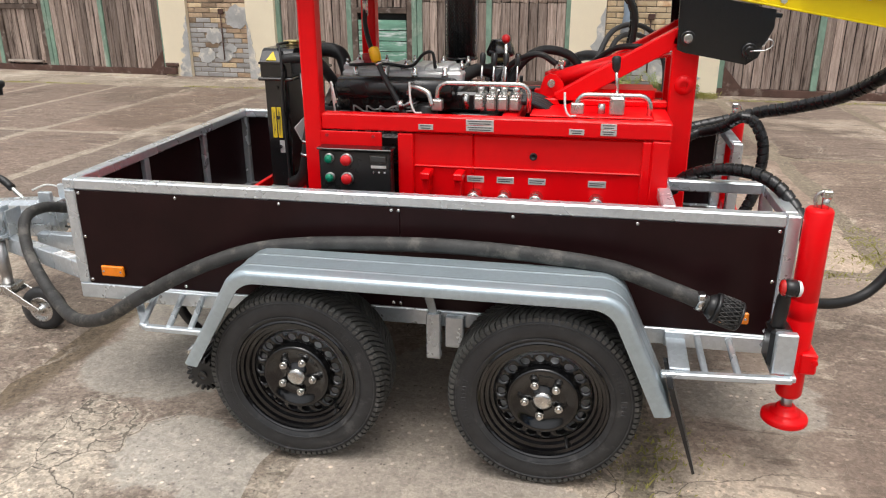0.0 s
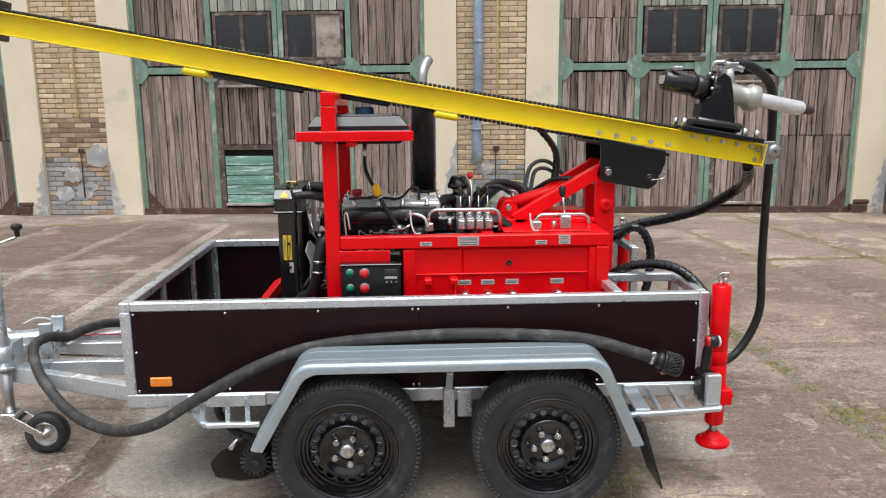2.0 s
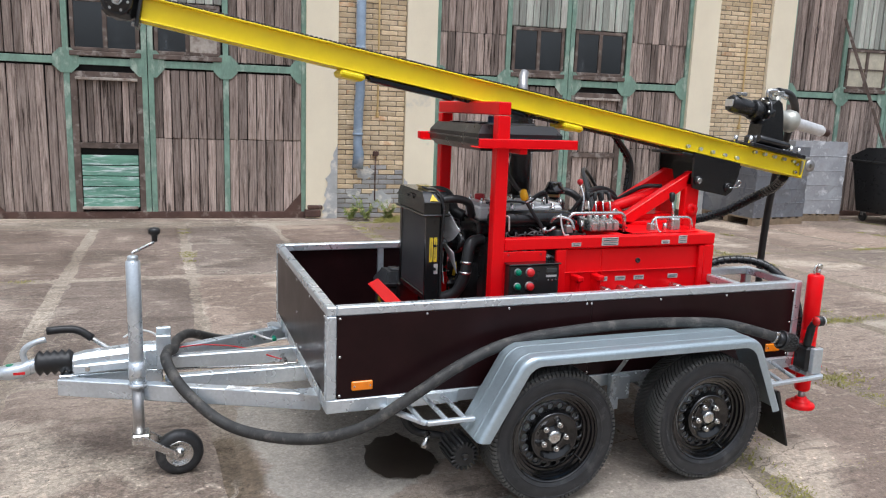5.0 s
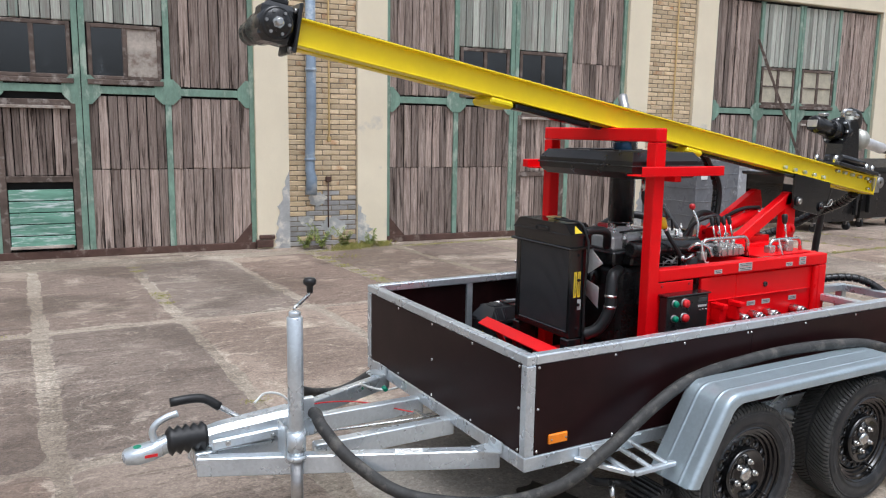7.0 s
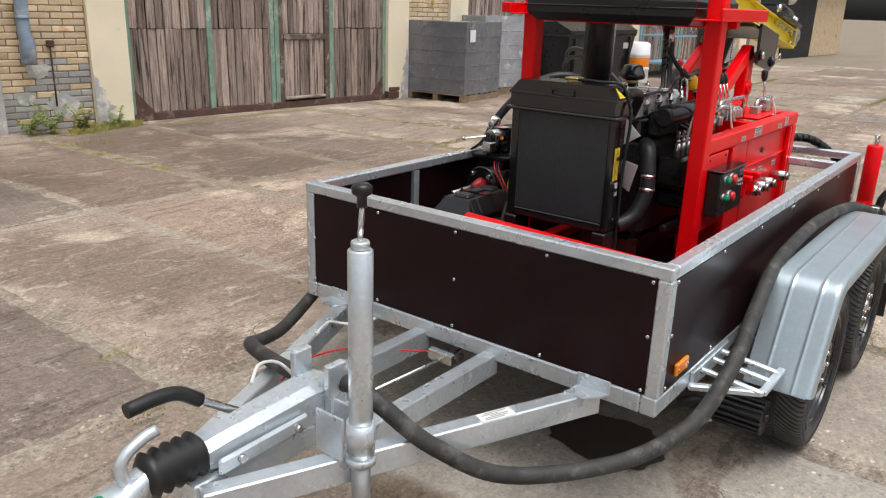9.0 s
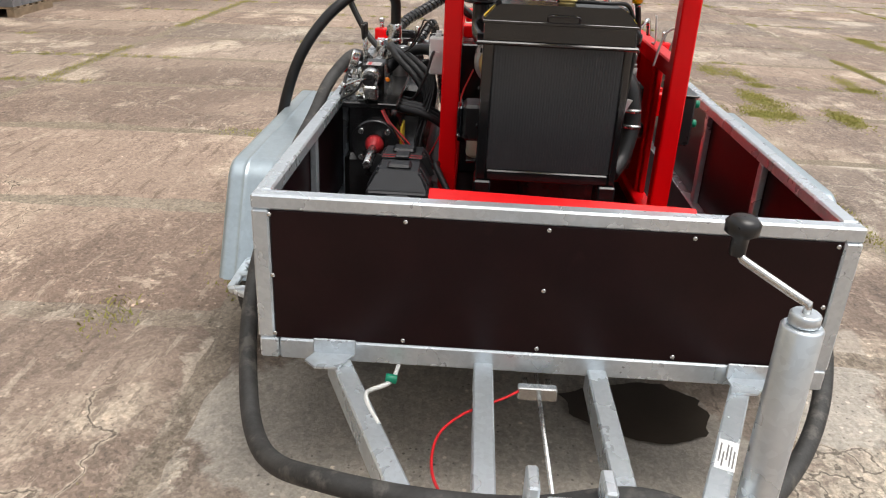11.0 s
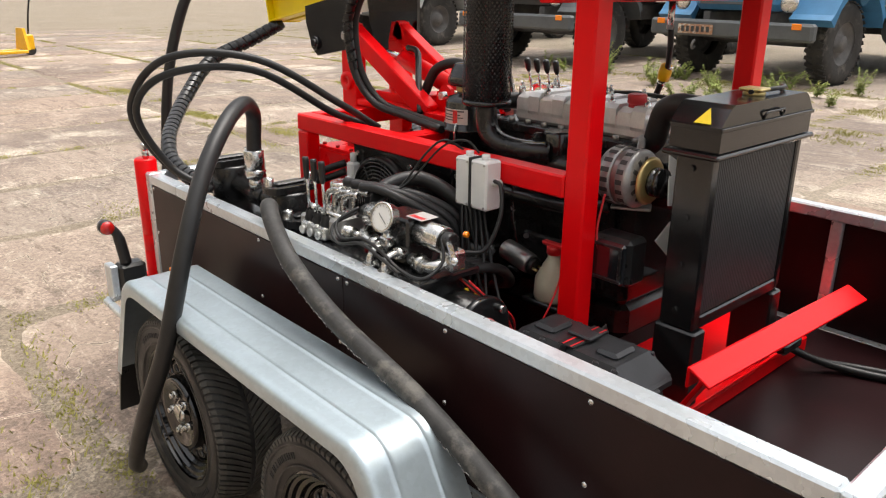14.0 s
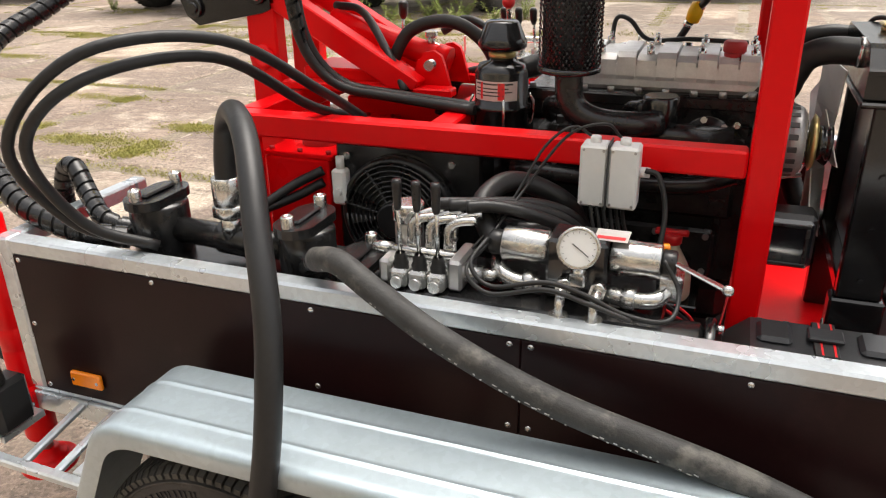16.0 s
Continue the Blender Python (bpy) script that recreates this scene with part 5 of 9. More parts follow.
    for k in range(6):
        a = 2 * math.pi * k / 6
        q = o + Vector((0.042 * math.cos(a), -0.002, 0.042 * math.sin(a)))
        part("motor_bolt", Shape().cyl(m @ q, m @ (q + Vector((0, -0.010, 0))), 0.006, n=6), STEEL, mt)
    part("port_block", Shape().box((ln + 0.05, y0 + 0.02, h + 0.03), (ln + 0.12, y0 + 0.09, h + 0.052), 0.005, m), CAST, mt)
    for k in range(2):
        q = Vector((ln + 0.068 + 0.036 * k, y0 + 0.055, h + 0.052))
        part("port_fitting", Shape().cyl(m @ q, m @ (q + Vector((0, 0, 0.022))), 0.012, n=6), STEEL, mt)
    return d, m, h


mast, MAST_M, MAST_H = build_mast()


def build_radiator():
    d = thing("radiator", "black engine radiator with finned core", "radiator", (0.62, 0.66, 0.53), moved=(0, 0, -0.006))
    x0, x1, y0, y1 = 0.580, 0.670, 0.490, 0.926
    for lo, hi in (((x0, y0, 0.735), (x1, y0 + 0.022, 1.16)), ((x0, y1 - 0.032, 0.735), (x1, y1, 1.16)), ((x0, y0 + 0.023, 0.735), (x1, y1 - 0.033, 0.768))):
        part("side_frame", Shape().box(lo, hi, 0.004), BLACK, d)
    half = [(0.0, 1.166), (0.0, 1.212), (0.005, 1.214), (0.005, 1.222), (0.001, 1.226), (-0.030, 1.260), (-0.046, 1.268)]
    outline = [(y1 + a, b) for a, b in half] + [(y0 - a, b) for a, b in half[::-1]]
    t = part("header_tank", Shape().prism(outline, lambda a, b: (x0 - 0.012, a, b), (0.125, 0, 0)), BLACK, d, "black pressed-steel header tank")
    part("tank_seam", Shape().box((x0 - 0.017, y0 - 0.006, 1.213), (x0 - 0.0125, y1 + 0.006, 1.222), 0.0015), BLACK, t)
    part("filler_cap", Shape().cyl((0.625, 0.69, 1.266), (0.625, 0.69, 1.278), 0.026, n=16, b=0.003).box((0.597, 0.664, 1.278), (0.653, 0.716, 1.286), 0.003), BRASS, t, "brass-coloured radiator cap")
    part("tank_flange", Shape().box((x0 - 0.022, y0 - 0.014, 1.152), (x1 + 0.030, y1 + 0.022, 1.164), 0.004), BLACK, t)
    part("carry_handle", Shape().tube(smooth_path([(x0 - 0.012, 0.655, 1.224), (x0 - 0.020, 0.658, 1.240), (x0 - 0.020, 0.700, 1.240), (x0 - 0.020, 0.742, 1.240), (x0 - 0.012, 0.745, 1.224)], 4), 0.003, 6), BLACK, t)
    c = part("core", Shape().box((x0 + 0.008, y0 + 0.023, 0.769), (x0 + 0.06, y1 - 0.033, 1.151), 0.001), CORE, d, "grey finned radiator core")
    fins = Shape()
    n = 46
    for k in range(n):
        y = y0 + 0.027 + (y1 - y0 - 0.064) * k / (n - 1)
        fins.box((x0 + 0.0050, y - 0.0027, 0.771), (x0 + 0.008, y + 0.0027, 1.149), 0.0006)
    part("fin", fins, CORE, c, kind="stuff")
    part("foot", Shape().box((x0 - 0.01, y0 - 0.004, 0.53), (x1 + 0.01, y0 + 0.05, 0.734), 0.005), BLACK, d)
    part("foot", Shape().box((x0 - 0.01, y1 - 0.05, 0.53), (x1 + 0.01, y1 + 0.004, 0.734), 0.005), BLACK, d)
    for k in range(4):
        for q in (y1 + 0.001, y0 - 0.001):
            part("frame_bolt", Shape().cyl((0.628, q, 0.78 + 0.115 * k), (0.628, q + (0.006 if q > y1 else -0.006), 0.78 + 0.115 * k), 0.008, n=6), BLACK, d)
    for edge, s in ((y1, 1), (y0, -1)):
        tri = [(0.594, 0.0), (0.636, 0.0), (0.615, 1.0)]
        part("warning_sticker", Shape().prism(tri[::s], lambda a, b: (a, edge + s * (0.0022 - 0.029 * b), 1.2275 + 0.031 * b), (0, s * 0.0008, 0.0008)), STICKER, t, "yellow triangular warning sticker")
    for x in (0.600, 0.622):
        s = part("sticker_strip", Shape().box((x, y0 - 0.0012, 0.93), (x + 0.017, y0 - 0.0002, 1.05), 0.0003), STICKER, d, "yellow warning sticker strip")
        part("print", Shape().box((x + 0.005, y0 - 0.0018, 0.94), (x + 0.007, y0 - 0.0012, 1.04), 0.0002).box((x + 0.010, y0 - 0.0018, 0.95), (x + 0.012, y0 - 0.0012, 1.03), 0.0002), INK, s)
    part("data_label", Shape().box((0.625, y0 - 0.0012, 0.87), (0.645, y0 - 0.0002, 0.92), 0.0003), LABEL, d)
    return d


build_radiator()


# ---- mast support and drill head ----
def build_mast_support():
    d = thing("mast_support", "red welded mast tilting support with hydraulic cylinder", "mast support", (2.1, 0.6, 1.076), moved=(0, 0.05, 0))
    for y in (0.475, 0.695):
        part("upright", Shape().box((2.092, y, ZB + 0.064), (2.182, y + 0.05, 1.30), 0.005).prism([(2.09, 1.30), (2.175, 1.30), (2.155, 1.365), (2.11, 1.365)], lambda a, b: (a, y, b), (0, 0.05, 0)), RED, d)
        part("pivot_boss", Shape().lathe([(0.013, 0.0), (0.034, 0.0), (0.034, 0.03), (0.013, 0.03), (0.013, 0.0)], (2.140, y - 0.012 if y < 0.6 else y + 0.032, 1.16), (0, 1, 0), 18), RED, d)
        part("diagonal", Shape().bar((2.145, y + 0.025, 1.345), (1.70, y + 0.025, 1.09), 0.05, 0.062, 0.004, up=(0, 0, 1)), RED, d)
        part("base_rail", Shape().box((1.60, y, 1.077), (2.09, y + 0.05, 1.10), 0.004), RED, d)
    part("web_plate", Shape().box((1.82, 0.53, 1.078), (2.05, 0.69, 1.13), 0.004), RED, d)
    for y in (0.515, 0.665):
        part("clevis", Shape().prism([(1.62, 1.078), (1.74, 1.078), (1.715, 1.16)] + [(1.675 + 0.035 * math.cos(radians(a)), 1.15 + 0.035 * math.sin(radians(a))) for a in (20, 60, 100, 140, 180)], lambda a, b: (a, y, b), (0, 0.014, 0)), RED, d)
    part("pin", Shape().cyl((1.675, 0.50, 1.15), (1.675, 0.70, 1.15), 0.014, n=12), CHROME, d)
    cy = part("tilt_cylinder", Shape().cyl((1.665, 0.597, 1.148), (2.0, 0.597, 1.245), 0.032, n=18, b=0.004).cyl((1.655, 0.597, 1.145), (1.69, 0.597, 1.155), 0.037, n=18), RED, d, "red hydraulic cylinder")
    part("piston_rod", Shape().cyl((1.99, 0.597, 1.242), (2.30, 0.597, 1.285), 0.014, n=12), CHROME, cy)
    part("port", Shape().cyl((1.71, 0.597, 1.175), (1.705, 0.597, 1.215), 0.012, n=8).box((1.69, 0.585, 1.205), (1.72, 0.609, 1.225), 0.004), CHROME, cy)
    # black tilting plates under the beam
    out = [(2.095, 1.474), (2.10, 1.285), (2.125, 1.275), (2.33, 1.238), (2.365, 1.262), (2.405, 1.36), (2.405, 1.418)]
    for y in (0.432, 0.737):
        p = part("tilt_plate", Shape().prism(out, lambda a, b: (a, y, b), (0, 0.014, 0)), BLACK, d, "black steel tilting plate")
        for x, z, m in ((2.133, 1.323, CHROME), (2.335, 1.285, BLACK)):
            yy = y - 0.012 if y < 0.6 else y + 0.014
            part("pivot_pin", Shape().cyl((x, yy, z), (x, yy + 0.012, z), 0.026, n=18, b=0.003), BLACK, p)
            part("pin_end", Shape().cyl((x, yy - 0.006, z), (x, yy + 0.018, z), 0.016, n=14, b=0.003), m, p)
    part("cradle", Shape().bar((2.03, 0.5915, 1.468), (2.43, 0.5915, 1.397), 0.288, 0.016, 0.003), BLACK, d)
    part("split_pin", Shape().tube(smooth_path([(2.335, 0.415, 1.285), (2.385, 0.41, 1.29), (2.405, 0.41, 1.31), (2.39, 0.41, 1.325), (2.37, 0.415, 1.295)], 4), 0.0025, 6), CHROME, d)
    return d


build_mast_support()


def build_head():
    d = thing("rotary_drill_unit", "black hydraulic rotary drill head with silver swivel spindle", "drilling unit", (2.68, 0.535, 1.5), moved=(-0.005, 0.066, -0.025))
    ax = Vector((3.203 - 2.43, 0, 1.615 - 1.775)).normalized()
    p0 = Vector((2.43, 0.575, 1.775))

    def P(s, dy=0.0, dz=0.0):
        up = Vector((-ax.z, 0, ax.x))
        return p0 + ax * s + Vector((0, dy, 0)) + up * dz

    bx = Vector((2.887 + 0.672, 0, 1.338 - 1.975)).normalized()
    up = Vector((-bx.z, 0, bx.x))

    def Q(s, h):
        return Vector((-0.667, 0.535, 2.000)) + bx * s + up * h

    part("carriage", Shape().bar(Q(3.19, 0.115), Q(3.59, 0.115), 0.21, 0.022, 0.003).bar(Q(3.19, 0.085), Q(3.59, 0.085), 0.012, 0.05, 0.002).bar(Q(3.25, 0.15), Q(3.47, 0.15), 0.10, 0.05, 0.012), BLACK, d, "black sliding carriage plate")
    part("cross_pin", Shape().cyl(Q(3.26, 0.158) + Vector((0, -0.06, 0)), Q(3.48, 0.158) + Vector((0, -0.06, 0)), 0.022, n=14, b=0.004), BLACK, d)
    for s in (3.20, 3.50, 3.56):
        for dy in (-0.07, 0.05):
            part("clamp_bolt", Shape().cyl(Q(s, 0.12) + Vector((0, dy, 0)), Q(s, 0.16) + Vector((0, dy, 0)), 0.013, n=6), CHROME, d)
    part("stand_plate", Shape().prism([(2.585, 1.545), (2.77, 1.515), (2.745, 1.72), (2.73, 1.78), (2.70, 1.80), (2.665, 1.775), (2.655, 1.70), (2.60, 1.66)], lambda a, b: (a, 0.49, b), (0, 0.10, 0)), BLACK, d)
    part("rotary_motor", Shape().cyl(P(0.0), P(0.17), 0.050, n=8, b=0.01).cyl(P(0.16), P(0.22), 0.058, n=20, b=0.006), CAST, d, "black hydraulic motor")
    part("flange", Shape().cyl(P(0.225), P(0.262), 0.088, n=28, b=0.005), BLACK, d)
    for k in range(8):
        a = 2 * math.pi * k / 8
        part("flange_bolt", Shape().cyl(P(0.215, 0.072 * math.cos(a), 0.072 * math.sin(a)), P(0.272, 0.072 * math.cos(a), 0.072 * math.sin(a)), 0.008, n=6), CHROME, d)
    part("swivel_body", Shape().lathe([(0.066, 0.0), (0.070, 0.02), (0.060, 0.05), (0.050, 0.11), (0.048, 0.155), (0.060, 0.160), (0.065, 0.172), (0.065, 0.205), (0.060, 0.215), (0.046, 0.222), (0.034, 0.226)], P(0.264), ax, 24).cyl(P(0.33, -0.01, 0.03), P(0.30, -0.01, 0.11), 0.026, n=12), SWIVEL, d, "silver cast swivel body")
    part("spindle", Shape().lathe([(0.034, 0.0), (0.034, 0.215), (0.031, 0.222), (0.026, 0.226), (0.026, 0.232)], P(0.488), ax, 20), ALU, d, "silver drill spindle")
    part("spindle_thread", Shape().lathe([(0.026, 0.232)] + [(0.0265 - 0.003 * (k % 2) - 0.0006 * k, 0.236 + 0.005 * k) for k in range(10)] + [(0.014, 0.288), (0.001, 0.289)], P(0.488), ax, 20), SPINDLETIP, d, "dark threaded spindle end")
    part("hose_elbow", Shape().tube(smooth_path([P(0.27, 0, 0.085), P(0.26, 0, 0.125), P(0.30, -0.01, 0.13), P(0.37, -0.02, 0.12)], 4), 0.016, 8), CHROME, d, "plated hose elbow")
    part("hose_elbow", Shape().tube(smooth_path([P(0.23, -0.03, 0.085), P(0.22, -0.03, 0.12), P(0.27, -0.04, 0.135)], 4), 0.013, 8), CHROME, d, "plated hose elbow")
    part("port_block", Shape().box(tuple(P(0.30, -0.03, 0.10)), tuple(P(0.34, 0.01, 0.15)), 0.005), CHROME, d)
    part("port_block", Shape().box(tuple(P(0.03, -0.045, 0.045)), tuple(P(0.07, 0.0, 0.075)), 0.004), CHROME, d)
    part("data_plate", Shape().box(tuple(P(0.002, -0.03, -0.02) + Vector((-0.004, 0, 0))), tuple(P(0.002, 0.03, 0.02)), 0.001), LABEL, d)
    part("guide_roller", Shape().lathe([(0.010, -0.012), (0.034, -0.012), (0.034, 0.012), (0.010, 0.012), (0.010, -0.012)], (2.955, 0.47, 1.43), (0, 1, 0), 20).box((2.895, 0.46, 1.37), (2.955, 0.478, 1.48), 0.004), STEEL, d, "grey guide roller at the beam end")
    return d


build_head()


# ---- stabiliser legs ----
def build_leg():
    d = thing("stabiliser_leg", "red hydraulic stabiliser leg with round foot plate", "stabiliser leg", (2.488, -0.05, 0.195), group="rear stabiliser legs")
    x, y = 2.488, -0.05
    part("outer_tube", Shape().lathe([(0.001, 0.90), (0.034, 0.90), (0.039, 0.893), (0.039, 0.62), (0.037, 0.617), (0.039, 0.614), (0.039, 0.56), (0.037, 0.557), (0.039, 0.553), (0.039, 0.30), (0.034, 0.29), (0.022, 0.285)], (x, y, 0), (0, 0, 1), 24), RED, d)
    part("clamp_block", Shape().box((x - 0.055, y - 0.048, 0.385), (x - 0.004, y + 0.048, 0.455), 0.006), RED, d)
    part("clamp_block", Shape().box((x + 0.004, y - 0.048, 0.385), (x + 0.055, y + 0.048, 0.455), 0.006), RED, d)
    part("mount_plate", Shape().box((x - 0.03, y + 0.03, 0.36), (x + 0.03, y + 0.11, 0.50), 0.005), RED, d)
    for dx in (-0.045, 0.045):
        part("bracket_bolt", Shape().cyl((x + dx, y - 0.055, 0.43), (x + dx, y - 0.04, 0.43), 0.010, n=6), RED, d)
    part("piston_rod", Shape().cyl((x, y, 0.235), (x, y, 0.29), 0.017, n=14), STEEL, d)
    part("foot_plate", Shape().lathe([(0.001, 0.252), (0.026, 0.252), (0.030, 0.247), (0.031, 0.236), (0.044, 0.234), (0.047, 0.230), (0.048, 0.222), (0.064, 0.220), (0.070, 0.215), (0.071, 0.202), (0.068, 0.197), (0.001, 0.195)], (x, y, 0), (0, 0, 1), 28), RED, d)
    part("port_fitting", Shape().cyl((x + 0.012, y, 0.895), (x + 0.012, y, 0.935), 0.011, n=8).box((x - 0.002, y - 0.013, 0.93), (x + 0.026, y + 0.013, 0.955), 0.004), CHROME, d)
    part("hose_elbow", Shape().tube(smooth_path([(x - 0.012, y, 0.895), (x - 0.016, y, 0.935), (x + 0.004, y, 0.953)], 4), 0.005, 6), CHROME, d)
    return d


leg = build_leg()
copy_thing(leg, pose(2.495, W - 0.02, 0.195, 0, 0, 180))


# ---- engine ----
def build_engine():
    d = thing("diesel_engine", "black diesel engine with cast aluminium valve cover", "engine", (1.15, 0.64, 0.53))
    part("cylinder_block", Shape().box((0.86, 0.47, 0.66), (1.47, 0.80, 1.04), 0.02), CAST, d)
    part("oil_sump", Shape().box((0.88, 0.50, 0.53), (1.42, 0.76, 0.658), 0.03), CAST, d)
    part("cylinder_head", Shape().box((0.86, 0.52, 1.042), (1.42, 0.77, 1.115), 0.01), CAST, d)
    for k in range(5):
        part("block_rib", Shape().box((0.92 + 0.12 * k, 0.80, 0.70), (0.94 + 0.12 * k, 0.815, 1.0), 0.004), CAST, d)
    part("bell_housing", Shape().lathe([(0.14, 0.0), (0.19, 0.05), (0.20, 0.12), (0.17, 0.13), (0.16, 0.22), (0.001, 0.22)], (1.44, 0.64, 0.83), (1, 0, 0), 28), CAST, d)
    part("hydraulic_pump", Shape().cyl((1.66, 0.64, 0.83), (1.78, 0.64, 0.83), 0.075, n=18, b=0.01), CAST, d)
    vc = Shape().box((0.875, 0.545, 1.115), (1.345, 0.742, 1.185), 0.010)
    v = part("valve_cover", vc, ALU, d, "cast aluminium valve cover")
    for k in range(10):
        x = 0.882 + 0.0455 * k
        hi_, sh_ = (1.204, 0.0) if k % 2 == 0 else (1.197, 0.012)
        rib = [(0.552 + sh_, 1.186), (0.552 + sh_, hi_ - 0.006), (0.560 + sh_, hi_), (0.732 - sh_, hi_), (0.744 - sh_ * 0.2, hi_ - 0.012), (0.746 - sh_ * 0.2, 1.150), (0.742, 1.140), (0.740, 1.186)]
        part("cover_rib", Shape().prism(rib, lambda a, b: (x, a, b), (0.042, 0, 0)), ALU, v)
    for x in (0.895, 1.01, 1.125, 1.24, 1.34):
        for y in (0.565, 0.715):
            part("cover_nut", Shape().cyl((x, y, 1.19), (x, y, 1.214), 0.010, n=6).cyl((x, y, 1.214), (x, y, 1.226), 0.005, n=8), CHROME, v)
    part("oil_cap", Shape().cyl((0.94, 0.70, 1.205), (0.94, 0.70, 1.232), 0.026, n=14, b=0.004).cyl((0.94, 0.70, 1.19), (0.94, 0.70, 1.21), 0.022, n=14), REDOLD, v, "dull red oil filler cap")
    part("lifting_eye", Shape().lathe([(0.018, 0), (0.030, 0), (0.030, 0.008), (0.018, 0.008), (0.018, 0)], (0.885, 0.748, 1.10), (0, 1, 0), 16).box((0.86, 0.745, 0.96), (0.91, 0.757, 1.08), 0.003), STEEL, d)
    # intake side
    part("intake_manifold", Shape().cyl((0.89, 0.445, 1.135), (1.33, 0.445, 1.135), 0.043, n=20, b=0.012).box((0.92, 0.46, 1.05), (1.30, 0.52, 1.145), 0.01), CAST, d)
    ip = Shape().box((0.94, 0.36, 0.86), (1.16, 0.47, 0.98), 0.012).cyl((1.16, 0.41, 0.92), (1.24, 0.41, 0.92), 0.055, n=16, b=0.01)
    q = part("injection_pump", ip, CAST, d)
    for k in range(4):
        x = 0.965 + 0.05 * k
        part("delivery_valve", Shape().cyl((x, 0.40, 0.98), (x, 0.40, 1.03), 0.011, n=8).cyl((x, 0.40, 1.03), (x, 0.40, 1.045), 0.008, n=6), STEEL, q)
        part("injector_pipe", Shape().tube(smooth_path([(x, 0.40, 1.04), (x, 0.40, 1.075), (x + 0.02, 0.415, 1.06), (x + 0.05, 0.42, 1.05 + 0.012 * k), (1.19, 0.43, 1.05 + 0.012 * k), (0.95 + 0.11 * k, 0.52, 1.15)], 5), 0.0035, 6), STEEL, q)
    for k in range(4):
        x = 0.935 + 0.115 * k
        part("injector", Shape().cyl((x, 0.535, 1.13), (x, 0.535, 1.20), 0.010, n=8).cyl((x, 0.535, 1.165), (x, 0.535, 1.18), 0.015, n=6), CHROME, d)
    part("fuel_filter", Shape().cyl((1.24, 0.40, 0.95), (1.24, 0.40, 1.09), 0.040, n=16, b=0.01), PLASTIC, d)
    part("oil_cooler_tube", Shape().tube(smooth_path([(0.90, 0.40, 0.70), (1.05, 0.36, 0.72), (1.25, 0.34, 0.74), (1.38, 0.36, 0.80), (1.40, 0.40, 0.92)], 5), 0.016, 10), RUBBER, d)
    part("governor_housing", Shape().box((1.17, 0.36, 0.80), (1.30, 0.47, 0.90), 0.018).cyl((1.235, 0.36, 0.85), (1.235, 0.33, 0.85), 0.035, n=18, b=0.004), CAST, d)
    for k in range(4):
        part("housing_screw", Shape().cyl((1.235 + 0.028 * math.cos(1.57 * k + 0.78), 0.331, 0.85 + 0.028 * math.sin(1.57 * k + 0.78)), (1.235 + 0.028 * math.cos(1.57 * k + 0.78), 0.325, 0.85 + 0.028 * math.sin(1.57 * k + 0.78)), 0.005, n=6), STEEL, d)
    part("lift_pump", Shape().cyl((1.02, 0.36, 0.80), (1.02, 0.33, 0.80), 0.030, n=14, b=0.006).box((0.99, 0.36, 0.77), (1.05, 0.47, 0.83), 0.008), CAST, d)
    part("leak_off_pipe", Shape().tube(smooth_path([(0.91, 0.54, 1.205), (1.05, 0.545, 1.21), (1.15, 0.54, 1.205), (1.20, 0.53, 1.25), (1.235, 0.53, 1.255), (1.245, 0.53, 1.20)], 5), 0.006, 6), RUBBER, d)
    # exhaust side
    em = Shape()
    for k in range(4):
        x = 0.92 + 0.125 * k
        em.tube(smooth_path([(x, 0.78, 1.02), (x, 0.83, 1.02), (min(x + 0.08, 1.25), 0.86, 1.04)], 4), 0.026, 10)
        em.box((x - 0.035, 0.775, 0.99), (x + 0.035, 0.788, 1.055), 0.004)
    em.tube([(0.92, 0.86, 1.04), (1.20, 0.865, 1.04)], 0.032, 12)
    part("exhaust_manifold", em, CAST, d)
    part("exhaust_elbow", Shape().tube(smooth_path([(1.08, 0.88, 1.075), (1.14, 0.92, 1.075), (1.22, 0.933, 1.085), (1.265, 0.935, 1.12), (1.274, 0.935, 1.19)], 5), 0.031, 14), CAST, d)
    part("breather", Shape().cyl((1.08, 0.85, 1.05), (1.08, 0.85, 1.130), 0.040, n=20, b=0.005).cyl((1.08, 0.85, 0.98), (1.08, 0.85, 1.06), 0.014, n=10), BLACK, d)
    # alternator
    ac = Vector((0.775, 0.875, 1.055))
    al = part("alternator", Shape().lathe([(0.030, 0.004), (0.060, 0.006), (0.072, 0.014), (0.074, 0.020), (0.074, 0.042), (0.070, 0.044)], ac, (1, 0, 0), 30), CASTGREY, d, "cast aluminium alternator")
    part("stator", Shape().lathe([(0.068, 0.044), (0.069, 0.060)], ac, (1, 0, 0), 30), STEEL, al)
    part("rear_housing", Shape().lathe([(0.070, 0.060), (0.074, 0.062), (0.074, 0.090), (0.066, 0.104), (0.03, 0.108), (0.001, 0.108)], ac, (1, 0, 0), 30), CASTGREY, al)
    for k in range(18):
        a = 2 * math.pi * k / 18
        c, q = math.cos(a), math.sin(a)
        for x0, x1 in ((0.022, 0.040), (0.064, 0.088)):
            part("vent_slot", Shape().bar(ac + Vector((x0, 0.0735 * c, 0.0735 * q)), ac + Vector((x1, 0.0735 * c, 0.0735 * q)), 0.012, 0.003, 0.0008, up=(0, c, q)), INK, al)
